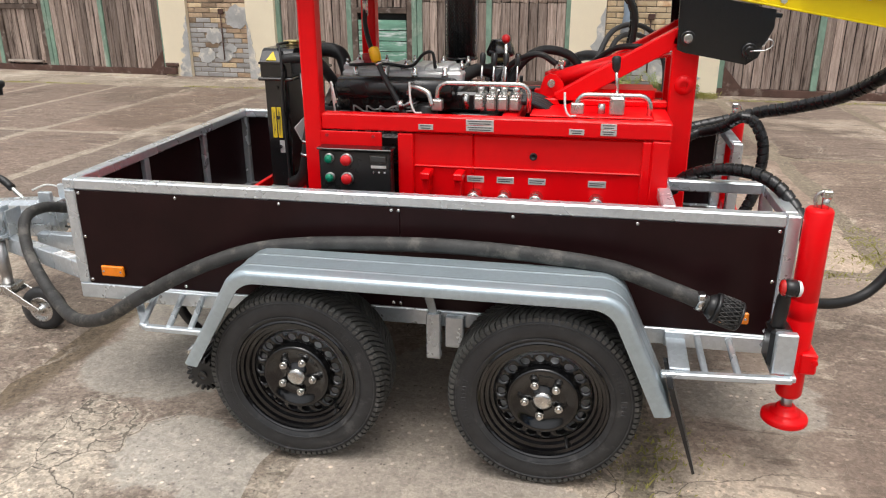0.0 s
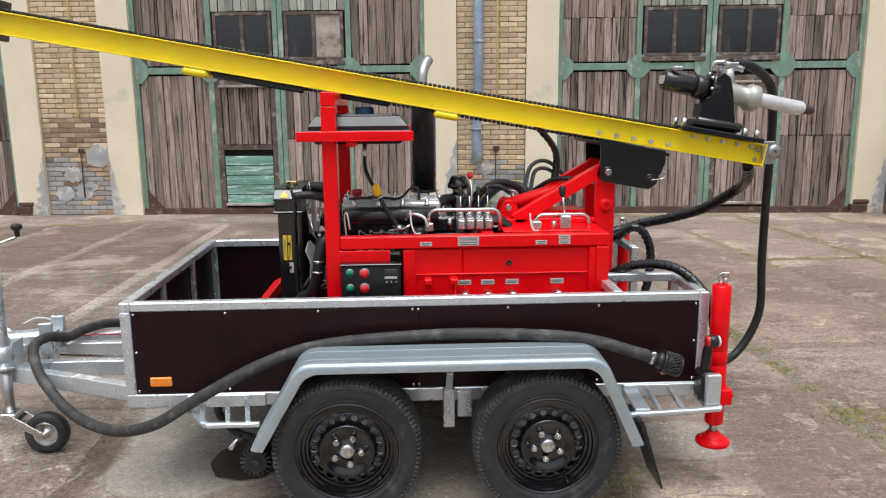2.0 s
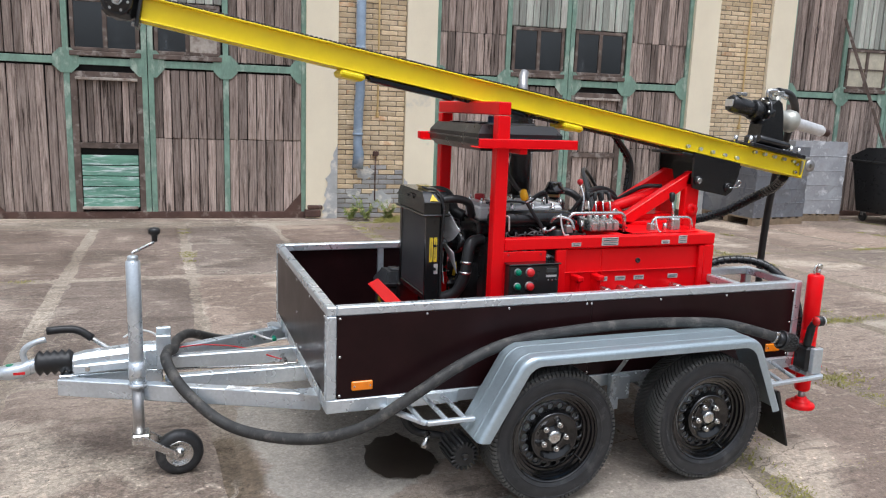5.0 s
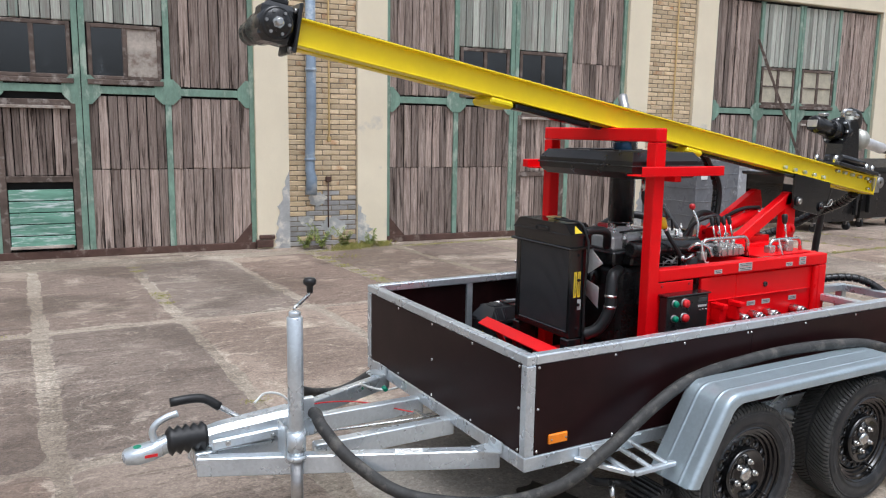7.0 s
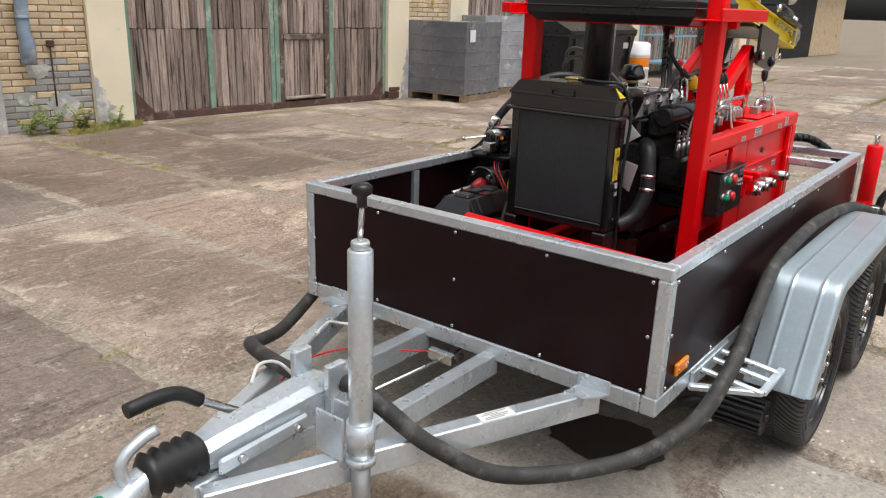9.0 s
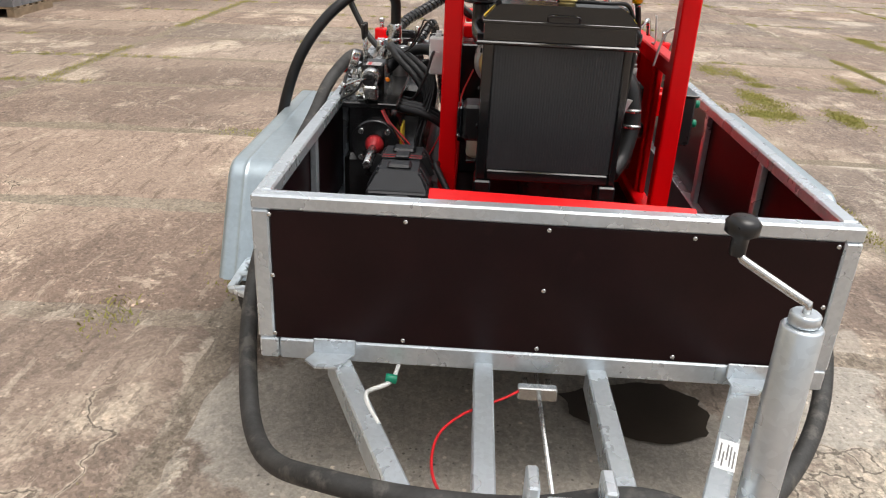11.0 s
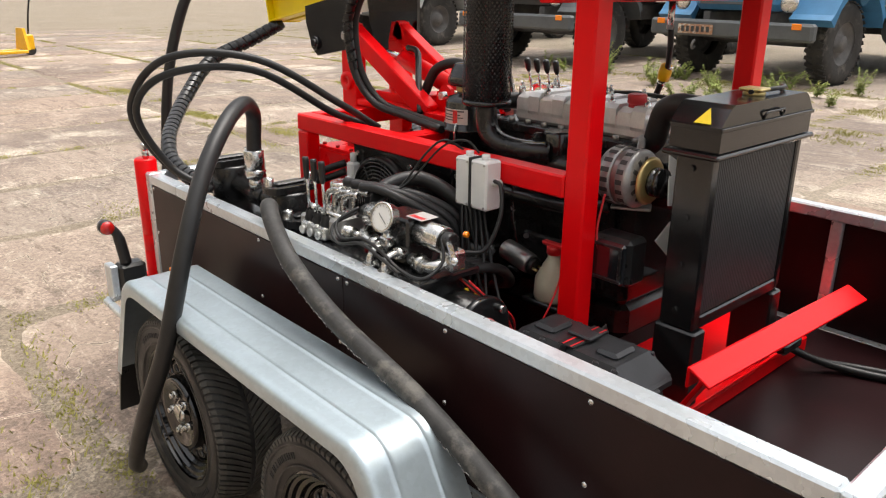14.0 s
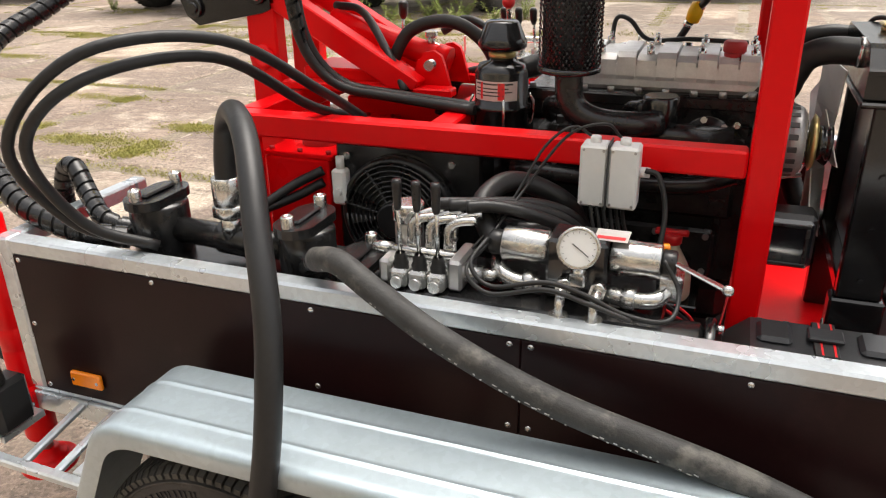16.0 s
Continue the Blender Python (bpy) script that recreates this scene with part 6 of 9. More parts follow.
    for k in range(12):
        a = 2 * math.pi * k / 12
        c, q = math.cos(a), math.sin(a)
        part("vent_slot", Shape().bar(ac + Vector((0.0045, 0.040 * c, 0.040 * q)), ac + Vector((0.0065, 0.058 * c, 0.058 * q)), 0.011, 0.004, 0.001, up=(1, 0, 0)), INK, al)
    part("cooling_fan", Shape().lathe([(0.020, 0.0), (0.052, 0.0), (0.060, 0.008), (0.048, 0.012), (0.02, 0.012)], (0.758, 0.875, 1.055), (1, 0, 0), 22), BRASS, al)
    part("pulley", Shape().lathe([(0.001, 0.0), (0.036, 0.0), (0.036, 0.008), (0.026, 0.013), (0.036, 0.018), (0.036, 0.026), (0.001, 0.026)], (0.728, 0.875, 1.055), (1, 0, 0), 20), BLACK, al)
    part("alternator_bracket", Shape().bar((0.80, 0.875, 1.125), (0.86, 0.78, 1.14), 0.02, 0.006).bar((0.81, 0.88, 0.975), (0.86, 0.80, 0.965), 0.10, 0.008), STEEL, al)
    # fan
    fn = part("fan_hub", Shape().cyl((0.705, 0.66, 0.99), (0.80, 0.66, 0.99), 0.045, n=18, b=0.006).cyl((0.79, 0.66, 0.99), (0.86, 0.66, 0.99), 0.06, n=18), BLACK, d)
    for k in range(6):
        a = 2 * math.pi * k / 6 + 0.35
        e, g = Vector((0, math.cos(a), math.sin(a))), Vector((0, -math.sin(a), math.cos(a)))
        c = Vector((0.725, 0.66, 0.99))
        pts = []
        for r, w in ((0.04, 0.022), (0.10, 0.045), (0.208, 0.060)):
            for s in (-1, 1):
                pts.append(c + e * r + g * (w * s) + Vector((0.018 * s, 0, 0)))
        sh = Shape().add(pts + [p + Vector((0.003, 0, 0)) for p in pts], [(0, 1, 3, 2), (2, 3, 5, 4), (6, 8, 9, 7), (8, 10, 11, 9), (0, 2, 8, 6), (2, 4, 10, 8), (1, 7, 9, 3), (3, 9, 11, 5), (4, 5, 11, 10), (0, 6, 7, 1)], False)
        part("fan_blade", sh, WHITEPL, fn, "pale grey plastic fan blade")
    # starter and filters on the far side
    part("starter", Shape().cyl((1.25, 0.88, 0.72), (1.50, 0.88, 0.72), 0.045, n=16, b=0.008).cyl((1.30, 0.90, 0.79), (1.44, 0.90, 0.79), 0.028, n=14, b=0.006), CAST, d)
    so = part("starter_solenoid", Shape().cyl((1.185, 0.93, 0.785), (1.085, 0.93, 0.762), 0.030, n=18, b=0.004), STEEL, d, "bare steel starter solenoid")
    part("end_cap", Shape().cyl((1.084, 0.93, 0.7617), (1.068, 0.93, 0.758), 0.026, n=18, b=0.004), PLASTIC, so)
    for q in (-0.012, 0.012):
        part("terminal", Shape().cyl((1.070, 0.93 + q, 0.758), (1.052, 0.93 + q, 0.754), 0.004, n=8), BRASS, so)
    part("mount", Shape().box((1.12, 0.80, 0.730), (1.16, 0.945, 0.742), 0.003), CAST, so)
    part("oil_filter", Shape().cyl((1.02, 0.86, 0.64), (1.02, 0.86, 0.76), 0.045, n=18, b=0.01), BLACK, d)
    part("side_cover", Shape().box((0.90, 0.80, 0.84), (1.42, 0.825, 0.96), 0.01), CAST, d)
    # cylinder head flange, water pipe and pressed covers beside the exhaust
    part("head_flange", Shape().box((0.865, 0.752, 1.085), (1.43, 0.775, 1.113), 0.004), CAST, d)
    for k in range(9):
        part("head_bolt", Shape().cyl((0.89 + 0.063 * k, 0.765, 1.113), (0.89 + 0.063 * k, 0.765, 1.126), 0.009, n=6), STEEL, d)
    part("water_pipe", Shape().tube(smooth_path([(1.42, 0.85, 0.93), (1.20, 0.875, 0.93), (1.00, 0.875, 0.935), (0.90, 0.84, 0.96)], 5), 0.022, 12), CAST, d)
    # bolted flange, stubs and ribs between the exhaust ports
    part("pump_flange", Shape().lathe([(0.001, 0.022), (0.030, 0.022), (0.034, 0.016), (0.050, 0.014), (0.055, 0.008), (0.055, 0.0)], (0.975, 0.835, 1.03), (0, 1, 0.25), 24), CAST, d)
    for k in range(6):
        a = 2 * math.pi * k / 6 + 0.3
        x, z = 0.975 + 0.046 * math.cos(a), 1.034 + 0.046 * math.sin(a)
        part("flange_bolt", Shape().cyl((x, 0.842, z), (x, 0.860, z + 0.004), 0.0075, n=6), STEEL, d)
    for x in (1.155, 1.34):
        part("pipe_stub", Shape().tube(smooth_path([(x, 0.80, 1.05), (x, 0.84, 1.085), (x - 0.015, 0.87, 1.105), (x - 0.035, 0.885, 1.108)], 4), 0.014, 10).cyl((x - 0.03, 0.883, 1.108), (x - 0.045, 0.889, 1.109), 0.017, n=10, b=0.002), CAST, d)
    for k in range(6):
        part("port_stud", Shape().cyl((0.915 + 0.085 * k, 0.80, 1.062), (0.915 + 0.085 * k, 0.822, 1.066), 0.008, n=6), CHROME if k % 3 == 0 else STEEL, d)
    part("housing_ring", Shape().lathe([(0.150, 0.0), (0.205, 0.0), (0.210, 0.006), (0.210, 0.022), (0.190, 0.028)], (1.52, 0.64, 0.83), (1, 0, 0), 36), CAST, d)
    for k in range(14):
        a = 2 * math.pi * k / 14
        part("ring_bolt", Shape().cyl((1.512, 0.64 + 0.198 * math.cos(a), 0.83 + 0.198 * math.sin(a)), (1.522, 0.64 + 0.198 * math.cos(a), 0.83 + 0.198 * math.sin(a)), 0.009, n=6), STEEL, d)
    part("dipstick_tube", Shape().tube(smooth_path([(1.22, 0.83, 0.74), (1.215, 0.87, 0.86), (1.20, 0.89, 0.97), (1.195, 0.885, 1.03)], 5), 0.006, 8), CHROME, d)
    part("tappet_cover", Shape().box((0.93, 0.825, 0.70), (1.20, 0.845, 0.82), 0.008), CAST, d)
    for x in (0.95, 1.065, 1.18):
        for z in (0.715, 0.805):
            part("cover_screw", Shape().cyl((x, 0.845, z), (x, 0.853, z), 0.008, n=6), STEEL, d)
    for k in range(7):
        part("cover_screw", Shape().cyl((0.92 + 0.08 * k, 0.825, 0.95), (0.92 + 0.08 * k, 0.833, 0.95), 0.008, n=6), STEEL, d)
    return d


build_engine()


def build_muffler():
    d = thing("exhaust_muffler", "black upright exhaust muffler with perforated heat guard", "muffler", (1.274, 0.935, 1.19))
    part("muffler_body", Shape().cyl((1.274, 0.935, 1.19), (1.274, 0.935, 1.72), 0.060, n=28, b=0.008), CAST, d)
    g = Shape()
    rows, n = 62, 34
    for r in range(rows):
        z = 1.205 + r * 0.0082
        for k in range(n):
            a = 2 * math.pi * (k + 0.5 * (r % 2)) / n
            da = math.pi / n * 0.62
            pts = []
            for aa, zz in ((a - da, z), (a, z + 0.0048), (a + da, z), (a, z - 0.0048)):
                pts.append((1.274 + 0.0655 * math.cos(aa), 0.935 + 0.0655 * math.sin(aa), zz))
            pts.append((1.274 + 0.0685 * math.cos(a), 0.935 + 0.0685 * math.sin(a), z + 0.0035))
            g.add(pts, [(0, 4, 1), (1, 4, 2), (2, 4, 3), (3, 4, 0)], False)
    part("heat_guard", g, BLACK, d, "black expanded-metal heat guard", kind="stuff")
    part("end_ring", Shape().lathe([(0.064, 0), (0.069, 0.002), (0.069, 0.012), (0.064, 0.014)], (1.274, 0.935, 1.188), (0, 0, 1), 28), BLACK, d)
    part("end_ring", Shape().lathe([(0.064, 0), (0.069, 0.002), (0.069, 0.012), (0.064, 0.014)], (1.274, 0.935, 1.708), (0, 0, 1), 28), BLACK, d)
    part("tail_pipe", Shape().tube(smooth_path([(1.274, 0.935, 1.72), (1.275, 0.945, 1.79), (1.29, 0.98, 1.84), (1.31, 1.01, 1.87)], 4), 0.026, 14), STEEL, d)
    return d


build_muffler()


def build_air_cleaner():
    d = thing("air_cleaner", "black oil-bath air cleaner with mushroom cap", "air filter", (1.452, 0.842, 0.99))
    o = (1.452, 0.842, 0)
    part("bowl", Shape().lathe([(0.001, 0.99), (0.060, 0.99), (0.066, 1.0), (0.066, 1.075), (0.071, 1.08), (0.071, 1.088), (0.064, 1.092), (0.064, 1.165), (0.055, 1.182), (0.030, 1.19), (0.028, 1.215), (0.001, 1.215)], o, (0, 0, 1), 30), BLACK, d)
    part("rain_cap", Shape().lathe([(0.026, 1.220), (0.052, 1.216), (0.057, 1.221), (0.058, 1.234), (0.054, 1.243), (0.040, 1.276), (0.036, 1.280), (0.001, 1.282)], o, (0, 0, 1), 10), BLACK, d)
    part("neck_ring", Shape().lathe([(0.030, 1.197), (0.032, 1.199), (0.032, 1.210), (0.030, 1.212)], o, (0, 0, 1), 22), BRASS, d)
    lab = Shape()
    n = 12
    vs = []
    for k in range(n + 1):
        a = radians(40 + 100 * k / n)
        for z in (1.105, 1.150):
            vs.append((o[0] + 0.0652 * math.cos(a), o[1] + 0.0652 * math.sin(a), z))
    lab.add(vs, [(2 * k, 2 * k + 2, 2 * k + 3, 2 * k + 1) for k in range(n)], True)
    lb = part("label", lab, LABEL, d, "printed silver label")
    pr = Shape()
    for z0, z1, a0, a1 in ((1.142, 1.146, 45, 130), (1.132, 1.135, 45, 120), (1.124, 1.127, 45, 128), (1.116, 1.119, 45, 110)):
        vs = []
        for k in range(7):
            a = radians(a0 + (a1 - a0) * k / 6)
            vs += [(o[0] + 0.0657 * math.cos(a), o[1] + 0.0657 * math.sin(a), z) for z in (z0, z1)]
        pr.add(vs, [(2 * k, 2 * k + 2, 2 * k + 3, 2 * k + 1) for k in range(6)], True)
    part("print", pr, INK, lb)
    for a0, a1 in ((98, 112), (58, 64)):
        vs = [(o[0] + 0.0656 * math.cos(radians(a)), o[1] + 0.0656 * math.sin(radians(a)), z) for a in (a0, (a0 + a1) / 2, a1) for z in (1.108, 1.147)]
        part("red_mark", Shape().add(vs, [(0, 2, 3, 1), (2, 4, 5, 3)], True), REDBTN, lb)
    for a in (20, 110, 200):
        c, s = math.cos(radians(a)), math.sin(radians(a))
        part("clip", Shape().tube(smooth_path([(o[0] + 0.067 * c, o[1] + 0.067 * s, 1.11), (o[0] + 0.078 * c, o[1] + 0.078 * s, 1.085), (o[0] + 0.074 * c, o[1] + 0.074 * s, 1.045), (o[0] + 0.067 * c, o[1] + 0.067 * s, 1.035)], 4), 0.0035, 6), CHROME, d)
    part("outlet", Shape().tube(smooth_path([(1.42, 0.80, 1.16), (1.37, 0.74, 1.17), (1.32, 0.60, 1.15), (1.29, 0.47, 1.115)], 5), 0.026, 12), RUBBER, d)
    return d


build_air_cleaner()


def build_fuel_tank():
    d = thing("fuel_tank", "black plastic fuel tank lying in a red tray", "fuel tank", (0.94, 0.63, 1.50), moved=(0.03, 0.02, -0.012))
    s = Shape()
    a, b = [(0.73, 0.30), (1.165, 0.30), (1.165, 0.98), (0.73, 0.98)], [(0.76, 0.33), (1.13, 0.33), (1.13, 0.95), (0.76, 0.95)]
    vs = [(x, y, 1.485) for x, y in b] + [(x, y, 1.515) for x, y in a] + [(x, y, 1.565) for x, y in a] + [(x, y, 1.605) for x, y in b]
    fs = [(3, 2, 1, 0), (12, 13, 14, 15)] + [(4 * r + k, 4 * r + (k + 1) % 4, 4 * r + 4 + (k + 1) % 4, 4 * r + 4 + k) for r in range(3) for k in range(4)]
    s.add(vs, fs)
    part("tank_shell", s, PLASTIC, d)
    part("seam", Shape().box((0.722, 0.292, 1.538), (1.173, 0.988, 1.546), 0.003), PLASTIC, d)
    for y in (0.45, 0.62, 0.8):
        part("pressed_rib", Shape().box((0.79, y, 1.60), (1.10, y + 0.05, 1.612), 0.006), PLASTIC, d)
    part("filler_cap", Shape().cyl((0.96, 0.62, 1.60), (0.96, 0.62, 1.645), 0.045, n=20, b=0.006), mat("blue_cap", (0.03, 0.12, 0.24), 0.4, var=0.1), d, "blue fuel cap")
    for y0 in (0.190, 1.03):
        part("tray_bar", Shape().box((0.69, y0, 1.507), (1.19, y0 + 0.045 - 0.033 * (y0 < 0.5), 1.547), 0.004).box((0.69, y0 if y0 < 0.5 else y0 - 0.06, 1.504), (1.19, y0 + (0.10 if y0 < 0.5 else 0.0), 1.510), 0.002), RED, d, "red steel tray bar")
    part("tray_cross", Shape().box((0.90, 0.21, 1.478), (0.94, 1.06, 1.503), 0.003), RED, d)
    part("outlet_pipe", Shape().cyl((0.965, 0.47, 1.40), (0.965, 0.47, 1.485), 0.010, n=10), CHROME, d)
    part("fuel_line", Shape().tube(smooth_path([(0.965, 0.47, 1.43), (0.965, 0.46, 1.37), (0.99, 0.42, 1.31), (1.01, 0.39, 1.285)], 5), 0.009, 8), RUBBER, d)
    part("fuel_strainer", Shape().lathe([(0.006, -0.03), (0.018, -0.024), (0.020, 0.0), (0.018, 0.022), (0.006, 0.028)], (1.02, 0.385, 1.27), (0.25, -0.1, -0.9), 14), FUELYEL, d, "yellow inline fuel strainer")
    part("line_fitting", Shape().cyl((1.115, 0.345, 1.115), (1.128, 0.342, 1.085), 0.013, n=10).cyl((1.135, 0.341, 1.072), (1.145, 0.339, 1.05), 0.012, n=10).tube([(1.125, 0.343, 1.09), (1.15, 0.33, 1.105), (1.17, 0.325, 1.12)], 0.008, 8), CHROME, d)
    part("hose_clip", Shape().cyl((1.005, 0.39, 1.292), (1.009, 0.389, 1.284), 0.013, n=12).cyl((1.034, 0.378, 1.244), (1.038, 0.376, 1.236), 0.013, n=12), CHROME, d)
    part("fuel_line", Shape().tube(smooth_path([(1.03, 0.38, 1.245), (1.06, 0.365, 1.19), (1.10, 0.35, 1.13), (1.14, 0.34, 1.06)], 5), 0.010, 8), RUBBER, d)
    return d


build_fuel_tank()


def build_radiator_hoses():
    d = thing("coolant_hose", "thick black moulded coolant hose", "hose", (0.8, 0.80, 1.1), group="coolant hoses")
    part("hose", Shape().tube(smooth_path([(0.655, 0.80, 1.228), (0.70, 0.80, 1.232), (0.755, 0.795, 1.232), (0.795, 0.79, 1.215), (0.815, 0.78, 1.175), (0.83, 0.77, 1.135), (0.87, 0.73, 1.11)], 7), 0.029, 16), RUBBER, d)
    part("clamp", Shape().cyl((0.69, 0.80, 1.231), (0.703, 0.80, 1.232), 0.0315, n=18), CHROME, d)
    e = thing("coolant_hose", "thick black moulded coolant hose", "hose", (0.75, 0.40, 0.8), group="coolant hoses")
    part("hose", Shape().tube(smooth_path([(0.87, 0.49, 1.03), (0.80, 0.45, 1.02), (0.775, 0.43, 0.95), (0.765, 0.425, 0.87), (0.73, 0.45, 0.78), (0.67, 0.49, 0.74)], 7), 0.028, 14), RUBBER, e)
    for p, q in (((0.766, 0.425, 0.885), (0.765, 0.425, 0.873)), ((0.772, 0.428, 0.935), (0.771, 0.428, 0.923))):
        part("clamp", Shape().cyl(p, q, 0.031, n=18), CHROME, e)
    g = thing("coolant_hose", "thin black bypass coolant hose", "hose", (0.75, 0.42, 1.1), group="coolant hoses")
    part("hose", Shape().tube(smooth_path([(0.66, 0.50, 1.225), (0.73, 0.50, 1.23), (0.80, 0.51, 1.21), (0.84, 0.55, 1.14)], 6), 0.020, 12), RUBBER, g)


build_radiator_hoses()


# ---- control box, hand valves ----
def build_control_box():
    d = thing("control_box", "black control box with green and red push buttons", "control box", (1.035, 0.18, 0.80), moved=(-0.012, 0.041, 0))
    part("enclosure", Shape().box((0.905, 0.150, 0.785), (1.165, 0.206, 0.955), 0.006), PLASTIC, d)
    part("top_lid", Shape().box((0.900, 0.143, 0.955), (1.170, 0.207, 0.962), 0.002), BLACK, d)
    for x, z, m, big in ((0.945, 0.925, GREENBTN, 0.014), (0.945, 0.857, GREENBTN, 0.014), (1.008, 0.922, REDBTN, 0.019), (1.008, 0.855, REDBTN, 0.019)):
        b = part("bezel", Shape().lathe([(big + 0.004, 0), (big + 0.004, 0.005), (big, 0.006)], (x, 0.150, z), (0, -1, 0), 18), STEEL, d)
        part("button", Shape().lathe([(big * 0.8, 0), (big, 0.004), (big, 0.014), (big * 0.8, 0.018), (0.001, 0.019)], (x, 0.146, z), (0, -1, 0), 18), m, b, "round push button")
    part("meter", Shape().box((1.095, 0.146, 0.918), (1.148, 0.1505, 0.938), 0.002), INK, d)
    part("meter_frame", Shape().box((1.09, 0.148, 0.912), (1.153, 0.1504, 0.944), 0.002), BLACK, d)
    part("legend", Shape().box((1.095, 0.1485, 0.895), (1.15, 0.1502, 0.905), 0.0005), LABEL, d)
    for x in (1.105, 1.125, 1.145):
        part("indicator", Shape().cyl((x, 0.150, 0.882), (x, 0.144, 0.882), 0.0035, n=8), CHROME, d)
    part("mount_plate", Shape().box((0.89, 0.208, 0.72), (1.12, 0.216, 1.01), 0.002), RED, d, "red mounting plate")
    for x in (0.92, 1.09):
        part("plate_screw", Shape().cyl((x, 0.208, 0.995), (x, 0.203, 0.995), 0.006, n=8), REDOLD, d)
    return d


build_control_box()


def rail_labels():
    for x, w, rows in ((1.268, 0.052, 1), (1.456, 0.095, 2), (1.782, 0.05, 1), (1.886, 0.052, 2)):
        z = 1.036
        n = rows
        for k in range(n):
            lb = part("label_plate", Shape().box((x - w / 2, 0.2463, z - 0.010 + 0.021 * k), (x + w / 2, 0.2488, z + 0.009 + 0.021 * k), 0.0006), LABEL, rig_frame, "small printed label plate")
            part("print", Shape().box((x - w / 2 + 0.006, 0.2456, z + 0.002 + 0.021 * k), (x + w / 2 - 0.006, 0.2464, z + 0.005 + 0.021 * k), 0.0002).box((x - w / 2 + 0.01, 0.2456, z - 0.006 + 0.021 * k), (x + w / 2 - 0.01, 0.2464, z - 0.003 + 0.021 * k), 0.0002), INK, lb)


rail_labels()


def u_guard(x0, x1, y, z0, z1):
    r = 0.035
    pts = [(x0, y, z0), (x0, y, z1 - r)] + [(x0 + r - r * math.cos(a), y, z1 - r + r * math.sin(a)) for a in (0.4, 0.8, 1.2)] + [(x0 + r, y, z1), (x1 - r, y, z1)] + [(x1 - r + r * math.sin(a), y, z1 - r + r * math.cos(a)) for a in (0.4, 0.8, 1.2)] + [(x1, y, z1 - r), (x1, y, z0)]
    return Shape().tube(pts, 0.0095, 10)


def build_front_valves():
    d = thing("control_valve", "four-section hydraulic lever valve under a tube guard", "hydraulic valve", (1.45, 0.32, 1.076), moved=(0.01, 0.07, -0.003))
    part("tube_guard", u_guard(1.275, 1.60, 0.30, 1.076, 1.172), CHROME, d, "bent plated guard rail")
    part("guard_foot", Shape().box((1.255, 0.28, 1.076), (1.295, 0.32, 1.115), 0.004), VALVE, d)
    for k in range(4):
        x = 1.405 + 0.042 * k
        s = part("valve_section", Shape().box((x, 0.30, 1.078), (x + 0.038, 0.40, 1.135), 0.005).box((x + 0.004, 0.288, 1.085), (x + 0.034, 0.30, 1.125), 0.003).cyl((x + 0.019, 0.35, 1.135), (x + 0.019, 0.35, 1.155), 0.012, n=10), VALVE, d)
        part("lever", Shape().cyl((x + 0.019, 0.35, 1.15), (x + 0.019, 0.375, 1.235), 0.004, n=8), CHROME, s)
        part("lever_grip", Shape().lathe([(0.006, 0), (0.010, 0.012), (0.011, 0.04), (0.007, 0.046), (0.001, 0.047)], (x + 0.019, 0.374, 1.225), (0, 0.28, 0.95), 10), PLASTIC, s, "black lever grip")
    part("relief_valve", Shape().cyl((1.372, 0.335, 1.078), (1.372, 0.335, 1.13), 0.012, n=8), CHROME, d)
    e = thing("control_valve", "single hydraulic lever valve under a tube guard", "hydraulic valve", (1.9, 0.32, 1.082), moved=(0.0, 0.07, -0.006))
    part("tube_guard", u_guard(1.775, 2.02, 0.295, 1.082, 1.147), CHROME, e, "bent plated guard rail")
    part("guard_foot", Shape().box((1.755, 0.275, 1.082), (1.80, 0.315, 1.12), 0.004), VALVE, e)
    part("valve_body", Shape().box((1.885, 0.27, 1.082), (1.935, 0.33, 1.145), 0.006).cyl((1.86, 0.30, 1.082), (1.86, 0.30, 1.118), 0.012, n=8), VALVE, e)
    part("lever", Shape().cyl((1.91, 0.30, 1.145), (1.90, 0.31, 1.235), 0.0055, n=8), CHROME, e)
    part("lever_grip", Shape().lathe([(0.008, 0), (0.014, 0.012), (0.016, 0.045), (0.010, 0.052), (0.001, 0.053)], (1.90, 0.31, 1.225), (-0.05, 0.05, 1), 12), PLASTIC, e, "black lever grip")
    g = thing("throttle_lever", "steel throttle lever with red ball knob", "lever", (1.50, 0.55, 1.076), moved=(0, 0.04, 0))
    part("lever", Shape().tube(smooth_path([(1.49, 0.55, 1.076), (1.49, 0.55, 1.15), (1.50, 0.56, 1.22), (1.495, 0.60, 1.29)], 4), 0.007, 8), CHROME, g)
    part("knob", Shape().ball((1.495, 0.60, 1.30), 0.017), REDBTN, g, "red ball knob")
    part("lever_base", Shape().box((1.47, 0.535, 1.076), (1.515, 0.565, 1.12), 0.004), STEEL, g)
    return d


build_front_valves()


